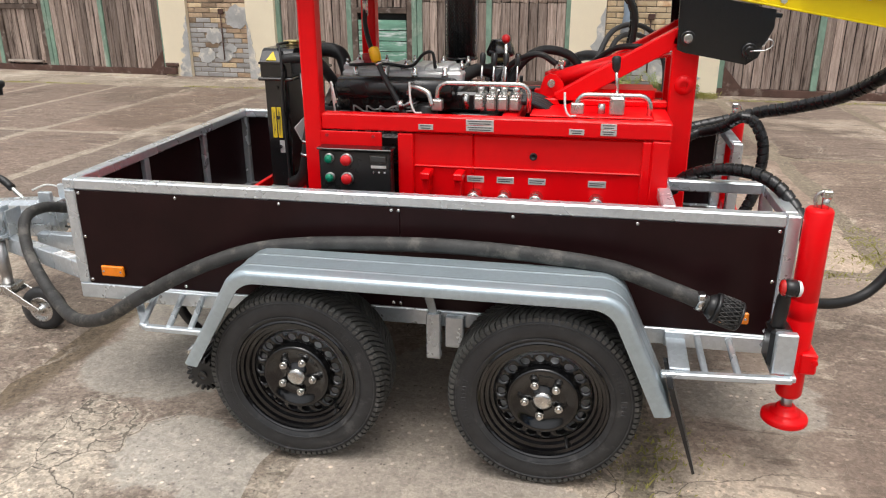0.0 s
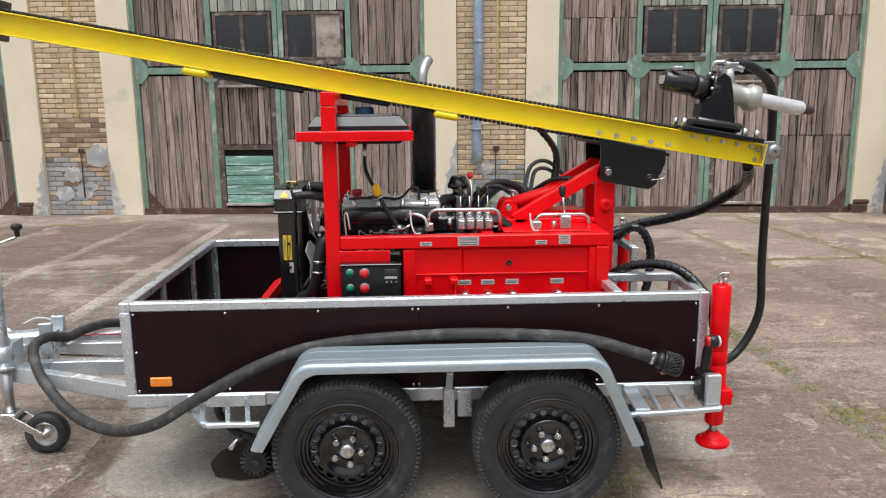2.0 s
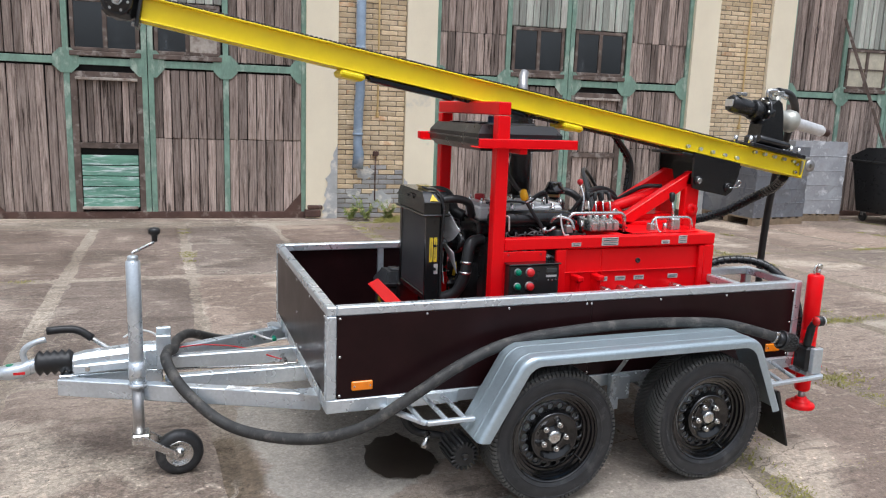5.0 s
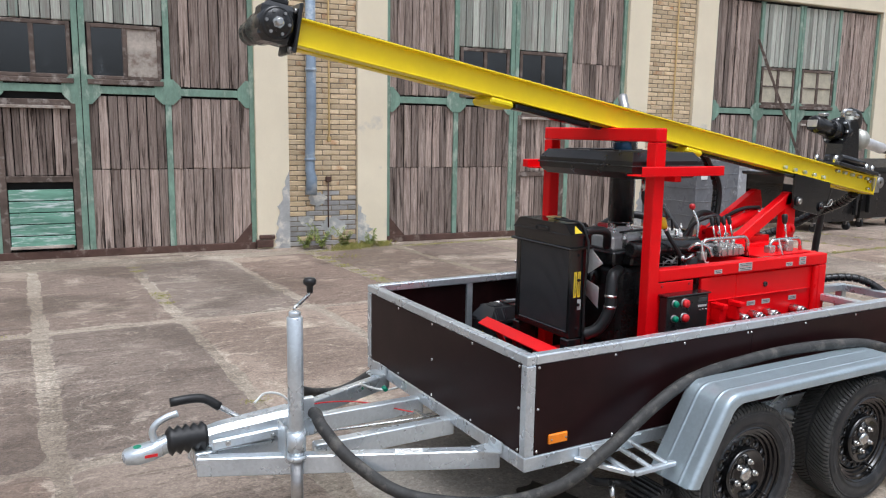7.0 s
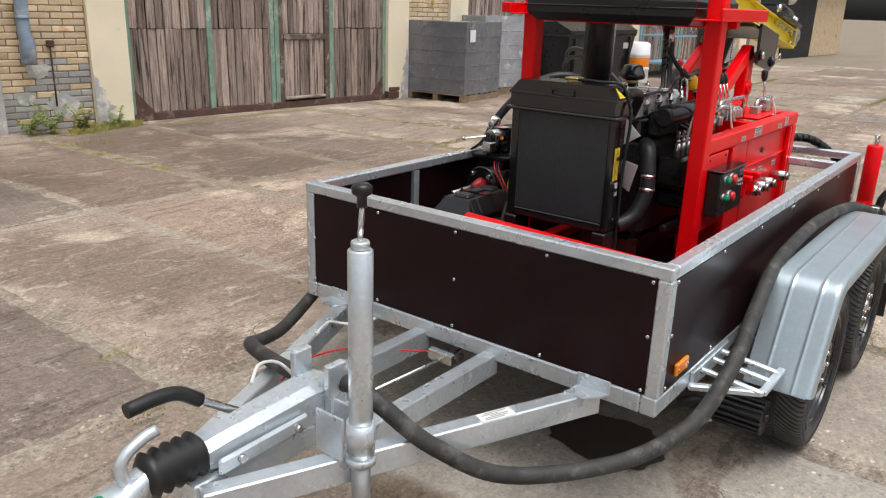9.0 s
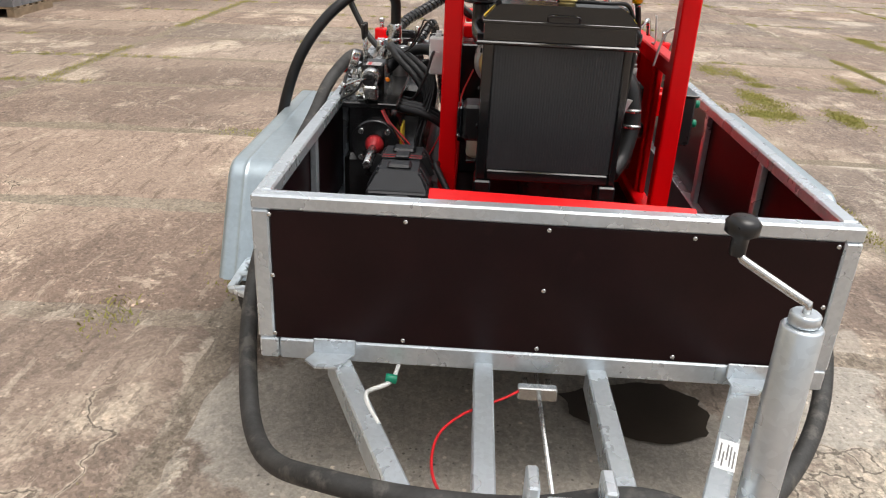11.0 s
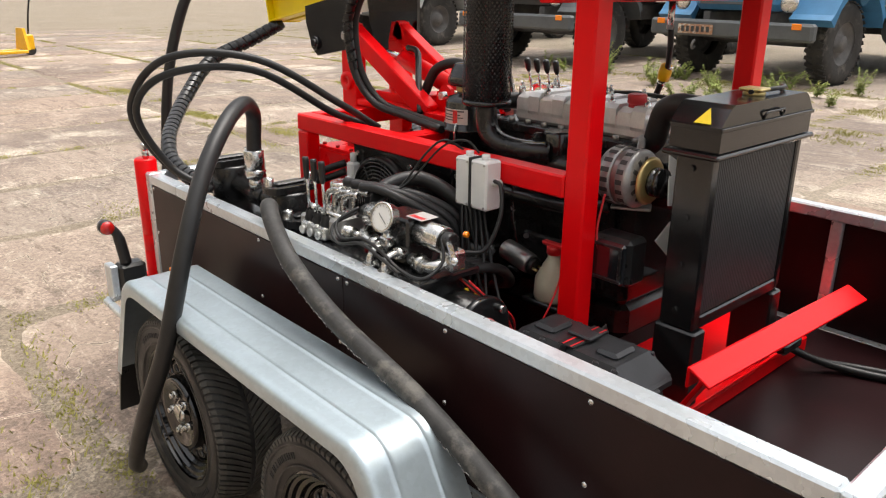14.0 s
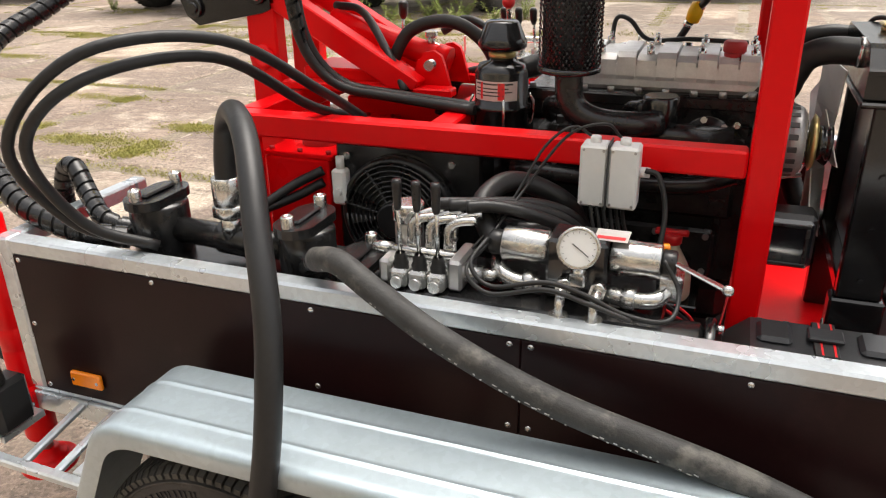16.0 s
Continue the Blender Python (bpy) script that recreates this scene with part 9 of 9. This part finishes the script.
def waste_bin(x, y, z, rz):
    d = thing("waste_bin", "large black wheeled waste bin with sloped lid", "waste bin", m=pose(x, y, z, 0, 0, rz), group="waste bins")
    a = [(-0.55, -0.40), (0.55, -0.40), (0.55, 0.40), (-0.55, 0.40)]
    b = [(-0.66, -0.50), (0.66, -0.50), (0.66, 0.50), (-0.66, 0.50)]
    part("body", Shape().add([(p, q, 0.18) for p, q in a] + [(p, q, 1.05) for p, q in b], [(3, 2, 1, 0), (0, 1, 5, 4), (1, 2, 6, 5), (2, 3, 7, 6), (3, 0, 4, 7), (4, 5, 6, 7)]), PLASTIC, d)
    part("rim", Shape().box((-0.69, -0.53, 1.05), (0.69, 0.53, 1.10), 0.015), PLASTIC, d)
    part("lid", Shape().prism([(-0.54, 1.10), (0.54, 1.10), (0.54, 1.16), (0.2, 1.32), (-0.2, 1.34), (-0.54, 1.18)], lambda p, q: (-0.67, p, q), (1.34, 0, 0)), PLASTIC, d)
    for p in (-0.45, 0.45):
        part("rib", Shape().box((p - 0.03, -0.53, 0.3), (p + 0.03, -0.44, 1.04), 0.01), PLASTIC, d)
        for q in (-0.33, 0.33):
            w = part("castor_wheel", Shape().cyl((p - 0.025, q, 0.08), (p + 0.025, q, 0.08), 0.08, n=18, b=0.008), TYRE, d)
            part("castor_fork", Shape().box((p - 0.04, q - 0.03, 0.10), (p + 0.04, q + 0.03, 0.182), 0.006), STEEL, w)
    part("sticker", Shape().box((0.2, -0.497, 0.80), (0.42, -0.49, 0.92), 0.002), LABEL, d)
    return d


waste_bin(11.75, 7.0, gz(9, 7), -4)
waste_bin(13.4, 7.15, gz(9, 7.1), -4)


def blue_rack(x, y, z):
    d = thing("steel_rack", "pale blue welded steel rack", "rack", m=pose(x, y, z, 0, 0, -5))
    for p in (-0.8, 0.8):
        for q in (-0.4, 0.4):
            part("post", Shape().box((p - 0.025, q - 0.025, 0), (p + 0.025, q + 0.025, 2.0), 0.004), SKYBLUE, d)
    for zz in (0.35, 1.0, 1.95):
        for q in (-0.4, 0.4):
            part("rail", Shape().box((-0.775, q - 0.02, zz - 0.02), (0.775, q + 0.02, zz + 0.02), 0.004), SKYBLUE, d)
        for p in (-0.8, 0.8):
            part("rail", Shape().box((p - 0.02, -0.375, zz - 0.02), (p + 0.02, 0.375, zz + 0.02), 0.004), SKYBLUE, d)
    part("shelf", Shape().box((-0.78, -0.38, 0.371), (0.78, 0.38, 0.385), 0.003), SKYBLUE, d)
    return d


blue_rack(17.2, 7.1, gz(9, 7))


def sack_stack(x, y, z):
    d = thing("white_drum", "white plastic drum on a pallet", "drum", m=pose(x, y, z))
    part("drum_body", Shape().lathe([(0.001, 0.0), (0.27, 0.0), (0.28, 0.03), (0.28, 0.3), (0.29, 0.31), (0.28, 0.33), (0.28, 0.6), (0.29, 0.62), (0.28, 0.64), (0.27, 0.86), (0.2, 0.9), (0.001, 0.9)], (0, 0, 0.0), (0, 0, 1), 22), WHITEPL, d)
    part("orange_band", Shape().lathe([(0.281, 0.36), (0.283, 0.38), (0.283, 0.54), (0.281, 0.56)], (0, 0, 0), (0, 0, 1), 22), ORANGE, d)


sack_stack(14.9, 6.9, gz(9, 7))


def pallet_truck(x, y, rz):
    d = thing("pallet_truck", "yellow hand pallet truck", "pallet truck", m=pose(x, y, 0, 0, 0, rz))
    for s in (-0.2, 0.2):
        part("fork", Shape().box((0.1, s - 0.08, 0.06), (1.2, s + 0.08, 0.12), 0.01), FUELYEL, d)
    part("pump_body", Shape().box((-0.10, -0.16, 0.12), (0.1, 0.16, 0.42), 0.02).prism([(-0.27, 0.12), (0.27, 0.12), (0.14, 0.55), (-0.14, 0.55)], lambda p, q: (0.05, p, q), (0.06, 0, 0)), FUELYEL, d)
    part("steer_wheel", Shape().cyl((-0.05, -0.08, 0.10), (-0.05, 0.08, 0.10), 0.10, n=18, b=0.01), TYRE, d)
    part("tiller", Shape().tube(smooth_path([(-0.06, 0, 0.40), (-0.12, 0, 0.8), (-0.2, 0, 1.15)], 4), 0.02, 8), BLACK, d)
    return d


pallet_truck(17.85, -2.05, 100)


def truck(x, y, rz, paint, label, plate):
    """A parked lorry; its nose points along +y of its own frame."""
    d = thing("truck", label, "truck", m=pose(x, y, 0, 0, 0, rz) @ Matrix.Scale(1.28, 4), group="parked trucks")
    R = 0.50
    for yy, dual in ((0.0, False), (-3.8, True)):
        part("axle", Shape().cyl((-0.9, yy, R), (0.9, yy, R), 0.07, n=10), GREYHUB, d)
        for s in (-1, 1):
            w = part("wheel", Shape().lathe([(0.26, -0.11), (0.34, -0.13), (0.44, -0.125), (0.49, -0.10), (0.50, -0.05), (0.50, 0.05), (0.49, 0.10), (0.44, 0.125), (0.34, 0.13), (0.26, 0.11)], (s * 0.95, yy, R), (s, 0, 0), 32), OLDTYRE, d, "dusty black lorry tyre")
            part("rim", Shape().lathe([(0.001, 0.10), (0.10, 0.10), (0.11, 0.04), (0.20, 0.02), (0.25, 0.08), (0.275, 0.115), (0.26, 0.0)], (s * 0.95, yy, R), (s, 0, 0), 24), GREYHUB, w)
            lug = Shape()
            for k in range(36):
                a = 2 * math.pi * k / 36
                c, q = math.cos(a), math.sin(a)
                for t in (-0.07, 0.07):
                    lug.bar((s * 0.95 + t - 0.045, yy + 0.505 * c, R + 0.505 * q), (s * 0.95 + t + 0.045, yy + 0.505 * math.cos(a + 0.06), R + 0.505 * math.sin(a + 0.06)), 0.05, 0.018, 0.002, up=(0, c, q))
            part("tread", lug, OLDTYRE, w, kind="stuff")
    for s in (-0.42, 0.42):
        part("chassis_rail", Shape().box((s - 0.05, -5.4, 0.62), (s + 0.05, 0.75, 0.86), 0.01), GREYHUB, d)
    bp = part("bumper", Shape().box((-1.14, 0.84, 0.55), (1.14, 0.97, 0.76), 0.03).box((-0.9, 0.72, 0.60), (-0.7, 0.80, 0.75), 0.01).box((0.7, 0.72, 0.60), (0.9, 0.80, 0.75), 0.01), TRUCKGREY, d, "grey steel bumper")
    pl = part("number_plate", Shape().box((0.15, 0.982, 0.58), (0.67, 0.990, 0.70), 0.002), plate, bp)
    for k in range(6):
        part("character_bar", Shape().box((0.20 + 0.075 * k, 0.990, 0.605), (0.245 + 0.075 * k, 0.992, 0.675), 0.0005), INK, pl)
    for s in (-0.95, 0.95):
        part("indicator", Shape().box((s - 0.06, 0.98, 0.69), (s + 0.06, 0.995, 0.76), 0.006), ORANGE, bp)
        part("head_lamp", Shape().lathe([(0.11, 0.0), (0.11, 0.03), (0.10, 0.045), (0.05, 0.058), (0.001, 0.06)], (s * 0.78, 0.82, 0.98), (0, 1, 0), 22), CHROME, d, "round head lamp")
        fx = Shape().prism([(0.62, 0.72)] + [(0.0 + 0.66 * math.cos(radians(a)), 0.50 + 0.66 * math.sin(radians(a))) for a in range(20, 165, 18)] + [(-0.62, 0.72), (-0.62, 0.80)] + [(0.0 + 0.74 * math.cos(radians(a)), 0.50 + 0.74 * math.sin(radians(a))) for a in range(155, 15, -18)] + [(0.72, 0.80)], lambda p, q: (s - 0.26, p, q), (0.52, 0, 0))
        part("front_wing", fx, paint, d)
    part("bonnet", Shape().box((-0.62, -0.3, 0.88), (0.62, 0.80, 1.55), 0.08), paint, d)
    for k in range(7):
        part("grille_slat", Shape().box((-0.5, 0.80, 0.95 + 0.07 * k), (0.5, 0.815, 0.985 + 0.07 * k), 0.004), TRUCKGREY, d)
    part("cab", Shape().box((-1.10, -1.75, 0.95), (1.10, -0.3, 1.75), 0.08).box((-1.02, -1.70, 1.70), (1.02, -0.45, 2.45), 0.12), paint, d)
    part("windscreen", Shape().box((-0.92, -0.45, 1.78), (0.92, -0.435, 2.3), 0.02), GLASS, d)
    part("load_bed", Shape().box((-1.2, -5.6, 0.98), (1.2, -1.85, 1.12), 0.02).box((-1.2, -5.6, 1.12), (-1.16, -1.85, 1.65), 0.01).box((1.16, -5.6, 1.12), (1.2, -1.85, 1.65), 0.01).box((-1.16, -1.9, 1.12), (1.16, -1.85, 1.75), 0.01), paint, d)
    part("fuel_tank", Shape().cyl((-0.85, -2.9, 0.60), (-0.85, -2.0, 0.60), 0.25, n=18, b=0.02), TRUCKGREY, d)
    part("tow_hook", Shape().tube(smooth_path([(0.4, 0.98, 0.50), (0.4, 1.03, 0.46), (0.4, 1.02, 0.40), (0.4, 0.97, 0.42)], 4), 0.018, 6), GREYHUB, d)
    return d


truck(6.15, -10.65, -4, TRUCKBLUE, "parked blue lorry with grey bumper", PLATERUST)
truck(10.25, -9.9, 0, TRUCKGREY, "parked dark grey lorry with plain bumper", PLATEMAT)
truck(16.1, -10.8, 2, TRUCKPALE, "parked pale grey lorry in the back row", PLATEMAT)
truck(22.5, -13.8, 2, TRUCKGREY, "parked dark lorry further down the row", PLATEMAT)
truck(1.2, -14.0, 20, TRUCKGREY, "parked dark lorry in the back row", PLATEMAT)


def far_shed():
    d = thing("storage_shed", "low brick storage shed with brown roof", "building", m=pose(31, 7.5, gz(9, 9), 0, 0, -4.7))
    part("wall", Shape().box((-5, 0, 0), (5, 6, 2.9), 0.02), BRICK, d)
    part("roof", Shape().prism([(-0.5, 2.9), (6.5, 2.9), (3, 4.3)], lambda p, q: (-5.3, p, q), (10.6, 0, 0)), OXIDE, d)
    part("shed_door", Shape().box((-2, -0.05, 0), (1.2, -0.002, 2.3), 0.01), DARK, d)
    return d


far_shed()


# ---- stains, weeds and grass ----
def blot(name, cx, cy, rx, ry, seed, material, label, z=0.004, n=26):
    r = random.Random(seed)
    ph = [r.uniform(0, 6.28) for _ in range(4)]
    pts = []
    for k in range(n):
        a = 2 * math.pi * k / n
        q = 1 + 0.12 * noise.noise((3 * math.cos(a), 3 * math.sin(a), seed)) + 0.10 * noise.noise((9 * math.cos(a), 9 * math.sin(a), seed)) + 0.06 * math.sin(2 * a + ph[0]) + 0.05 * math.sin(3 * a + ph[1]) + 0.04 * math.sin(5 * a + ph[2]) + 0.02 * math.sin(9 * a + ph[3])
        pts.append((cx + rx * q * math.cos(a), cy + ry * q * math.sin(a), gz(cx, cy) + z))
    sh = Shape().add(pts + [(cx, cy, gz(cx, cy) + z + 0.0005)], [(k, (k + 1) % n, n) for k in range(n)], True)
    return solo(name, sh, material, label, "stain", (cx, cy, gz(cx, cy) + z), kind="structure")


blot("oil_stain", 0.42, 0.335, 0.155, 0.25, 3, WETSTAIN, "dark oily puddle stain on the concrete", z=0.009, n=48)


def tufts():
    """Short grass and moss that grows in the slab joints."""
    r = random.Random(21)
    vs, fs = [], []

    def blade(x, y, z, h, wide=1.0):
        a = r.uniform(0, 6.28)
        w = r.uniform(0.002, 0.005) * wide
        lean = r.uniform(0.2, 1.3) * h
        dx, dy = math.cos(a), math.sin(a)
        n = len(vs)
        vs.extend([(x - dy * w, y + dx * w, z), (x + dy * w, y - dx * w, z), (x + dx * lean * 0.4, y + dy * lean * 0.4, z + h * 0.7), (x + dx * lean, y + dy * lean, z + h)])
        fs.extend([(n, n + 1, n + 2), (n + 1, n + 3, n + 2)])

    spots = []
    for j in JOINTS_Y:
        x = -9.0
        while x < 24:
            if noise.noise((x * 0.55, j * 3.1, 7.7)) > (0.02 if x > 2 else 0.22) and not (-1.4 < x < 2.6 and -0.3 < j < 1.7):
                spots.append((x, j, 1.0))
            x += r.uniform(0.10, 0.3)
    for x in JOINTS_X:
        y = -12.0
        while y < 8.3:
            if noise.noise((x * 2.3, y * 0.6, 2.2)) > (0.10 if x > 2.5 or y < -3 else 0.34) and not (-1.5 < x < 2.6 and -0.5 < y < 2.0):
                spots.append((x, y, 0.8))
            y += r.uniform(0.10, 0.35)
    for x0, x1, y in ((0.9, 2.1, 1.82), (2.6, 6.0, 1.8), (2.4, 7.0, -1.22), (3.0, 8.0, -3.45)):
        q = x0
        while q < x1:
            if noise.noise((q * 1.1, y, 3.3)) > 0.14:
                spots.append((q, y + r.gauss(0, 0.02), r.uniform(0.6, 1.2)))
            q += 0.07
    spots += [(2.02, -0.42, 0.8), (2.06, -0.50, 0.8), (2.10, -0.36, 0.6), (2.6, -0.35, 0.9), (1.5, 2.15, 0.8), (2.1, 2.05, 0.9), (2.9, 2.2, 0.8), (2.3, 2.3, 0.7), (1.68, 1.91, 1.6), (1.58, 1.92, 1.4), (1.45, 1.90, 1.3), (1.29, 1.91, 1.5), (1.2, 1.9, 1.2), (3.42, 2.03, 1.6), (2.56, 1.8, 1.6), (2.2, 2.04, 1.8), (3.12, 1.76, 1.5), (5.07, 0.71, 1.6), (0.83, 2.3, 1.6), (-0.16, 1.97, 0.9), (3.52, 0.62, 1.8), (3.62, 0.66, 1.6), (3.38, 2.13, 1.8), (2.14, 0.07, 1.6), (2.11, -0.18, 1.6), (2.12, -0.05, 1.6), (2.37, 7.62, 2.5), (2.05, -0.46, 1.2), (2.03, -0.55, 1.0), (-0.55, 1.75, 1.2), (-0.62, 1.68, 1.2)]
    # flat mossy patches out in the open yard
    for cx, cy, lx, ly in ((5.2, -1.75, 0.5, 0.14), (4.85, -1.55, 0.4, 0.12), (6.4, -2.95, 0.5, 0.12), (4.86, -2.27, 0.4, 0.10), (6.57, -1.9, 0.6, 0.14), (5.5, -1.7, 0.5, 0.13), (6.8, -1.65, 0.5, 0.15), (3.52, -2.5, 0.5, 0.10), (3.58, -4.0, 0.7, 0.14), (4.3, -3.3, 0.6, 0.12), (7.6, -4.55, 0.8, 0.15), (9.5, -4.6, 0.8, 0.15), (12.2, -6.7, 1.2, 0.3), (10.0, -6.3, 1.0, 0.3), (8.2, -7.6, 1.0, 0.3), (6.0, -6.2, 0.8, 0.25), (14.0, -7.4, 1.2, 0.3), (5.0, -7.6, 0.8, 0.25), (11.0, -1.5, 0.8, 0.15), (8.6, -1.45, 0.6, 0.12), (4.95, -5.15, 0.55, 0.16), (4.5, -5.35, 0.4, 0.16), (5.5, -7.3, 0.5, 0.25), (5.2, -7.5, 0.45, 0.25), (3.6, -4.2, 0.3, 0.5), (3.7, -5.1, 0.25, 0.5), (6.8, -6.8, 0.5, 0.3)):
        for _ in range(int(60 * (lx + ly))):
            spots.append((cx + r.gauss(0, lx * 0.42), cy + r.gauss(0, ly * 0.42), r.uniform(0.75, 1.3), 2.3))
    for x, y, s, *wide in spots:
        m = r.randrange(60, 110)
        wide = wide[0] if wide else 1.3
        for _ in range(m):
            px, py = x + r.gauss(0, 0.075) * s, y + r.gauss(0, 0.04) * s
            blade(px, py, gz(px, py) - 0.006, r.uniform(0.006, 0.018) * s, wide)
    for k in range(18):
        x, y = r.uniform(2.5, 3.4), 8.62 - 0.082 * 2.5 + r.gauss(0, 0.12)
        for _ in range(40):
            px, py = x + r.gauss(0, 0.07), y + r.gauss(0, 0.06)
            blade(px, py, gz(px, py) - 0.01, r.uniform(0.02, 0.09))
    for cx, cy, n in ((5.0, -5.2, 5), (4.5, -5.35, 7), (5.7, -7.25, 9), (5.3, -7.5, 9), (6.8, -9.3, 10), (5.2, -9.2, 20), (6.5, -9.0, 12), (4.0, -9.6, 12), (8.3, -9.0, 10), (11.5, -9.0, 10), (3.0, -8.0, 12), (4.4, -7.0, 10), (7.6, -6.6, 12), (2.5, -6.0, 10)):
        for _ in range(n):
            x, y = cx + r.gauss(0, 0.5), cy + r.gauss(0, 0.25)
            for _ in range(70):
                px, py = x + r.gauss(0, 0.11), y + r.gauss(0, 0.08)
                blade(px, py, gz(px, py) - 0.01, r.uniform(0.012, 0.05))
    sh = Shape().add(vs, fs, False)
    return solo("joint_grass", sh, GRASS, "short patchy grass in the slab joints", "grass", (0, 0, 0), kind="stuff")


tufts()


def weed(x, y, h, seed):
    r = random.Random(seed)
    z = gz(x, y)
    h *= 0.7 if y < 0 else 1.0
    d = thing("weed_plant", "tall green weed plant at the yard edge", "weed", (x, y, z), group="weeds")
    st, lf = Shape(), Shape()
    for k in range(r.randrange(4, 8)):
        a = r.uniform(0, 6.28)
        hh = h * r.uniform(0.5, 1.0)
        tip = Vector((x + math.cos(a) * hh * 0.6, y + math.sin(a) * hh * 0.6, z + hh))
        st.tube([(x, y, z), ((x + tip.x) / 2 + 0.01, (y + tip.y) / 2, z + hh * 0.6), tip], [0.006, 0.004, 0.002], 5)
        for q in range(46):
            t = r.uniform(0.15, 1.0)
            c = Vector((x, y, z)).lerp(tip, t)
            b = r.uniform(0, 6.28)
            ln = r.uniform(0.03, 0.075) * (1.2 - 0.5 * t)
            v = Vector((math.cos(b), math.sin(b), r.uniform(-0.3, 0.5))).normalized()
            s = v.cross(Vector((0, 0, 1))).normalized() * ln * 0.28
            lf.add([c, c + v * ln * 0.5 + s, c + v * ln - Vector((0, 0, ln * 0.2)), c + v * ln * 0.5 - s], [(0, 1, 2, 3)], False)
    part("stem", st, LEAF, d)
    part("leaf", lf, LEAF, d, kind="stuff")
    return d


for k, (x, y, h) in enumerate(((4.9, -8.6, 0.45), (5.6, -8.3, 0.4), (4.4, -8.9, 0.55), (6.1, -8.9, 0.5), (3.9, -8.1, 0.35), (8.8, -8.6, 0.5), (9.4, -8.8, 0.55), (7.6, -9.4, 0.6), (5.3, -9.1, 0.75), (5.0, -9.35, 0.6), (5.6, -9.25, 0.55), (6.9, -9.2, 0.5), (8.2, -9.15, 0.45), (4.1, -9.6, 0.6), (3.2, -9.9, 0.7), (11.7, -9.0, 0.5), (4.66, -5.3, 0.30), (4.45, -5.42, 0.34), (4.56, -5.2, 0.22), (5.15, -5.05, 0.28), (5.72, -7.25, 0.42), (5.5, -7.3, 0.46), (5.3, -7.5, 0.36), (5.1, -7.55, 0.34), (6.6, -8.13, 0.62), (6.65, -8.2, 0.5), (6.75, -9.25, 0.4), (6.95, -9.4, 0.45), (8.9, -9.7, 0.8), (8.6, -9.55, 0.7), (2.35, 8.55, 0.4), (2.7, 8.5, 0.35), (3.1, 8.47, 0.3), (2.1, 8.6, 0.3))):
    weed(x, y, h, 50 + k)


# ---- slabs of the yard ----
def slab_field():
    me = {}
    r = random.Random(11)
    for j in range(len(JOINTS_Y) - 1):
        for x0, x1 in zip(JOINTS_X, JOINTS_X[1:]):
            y0, y1 = JOINTS_Y[j], JOINTS_Y[j + 1]
            if not (-10 < x0 < 26 and y0 > -13 and (y0 > -9 or -2 < x0 < 18)):
                continue
            damp = (y0 > 4.7 and x0 < 4.6) or (y0 > 1.7 and x0 < -0.5)
            key = (j, r.randrange(3), damp)
            g = 0.022
            if key not in me:
                q = random.Random(key[0] * 7 + key[1])
                nx, ny = 12, 30
                hx, hy = SLAB_X - 2 * g, (y1 - y0) - 2 * g
                vs = []
                o1 = q.uniform(0, 50)
                drop = q.uniform(0.012, 0.024)

                def eat(t):
                    return max(0.0, 0.045 * noise.noise((t * 3.0 + o1, o1, 0.5)) + 0.04 * noise.noise((t * 11.0, o1, 2.5)) + 0.012)

                for b in range(ny + 1):
                    for a in range(nx + 1):
                        x, y = hx * a / nx, hy * b / ny
                        e = a in (0, nx) or b in (0, ny)
                        if a in (0, nx):
                            x += (1 if a == 0 else -1) * eat(y + 10 * a)
                        if b in (0, ny):
                            y += (1 if b == 0 else -1) * eat(x + 20 + 10 * b)
                        if e and a in (0, nx) and b in (0, ny):
                            x += (1 if a == 0 else -1) * q.uniform(0.01, 0.06)
                            y += (1 if b == 0 else -1) * q.uniform(0.01, 0.06)
                        vs.append((g + x, g + y, gz(0, y0 + g + y) + (-drop if e else 0.002 + 0.003 * noise.noise((x * 2 + o1, y * 2, 1.0)))))
                sh = Shape().add(vs, [(b * (nx + 1) + a, b * (nx + 1) + a + 1, (b + 1) * (nx + 1) + a + 1, (b + 1) * (nx + 1) + a) for b in range(ny) for a in range(nx)], True)
                loop = list(range(nx + 1)) + [(b + 1) * (nx + 1) - 1 for b in range(1, ny + 1)] + [ny * (nx + 1) + a for a in range(nx - 1, -1, -1)] + [b * (nx + 1) for b in range(ny - 1, 0, -1)]
                n = len(loop)
                sh.add([vs[k] for k in loop] + [(vs[k][0], vs[k][1], vs[k][2] - 0.05) for k in loop], [(k, n + k, n + (k + 1) % n, (k + 1) % n) for k in range(n)], False)
                me[key] = mesh_of("slab", sh, SLAB_DAMP if damp else SLAB)
            piece("slab", me[key], ground, pose(x0, y0, r.uniform(-0.003, 0.003)) @ Matrix.Diagonal(((x1 - x0) / SLAB_X, 1, 1, 1)))


slab_field()
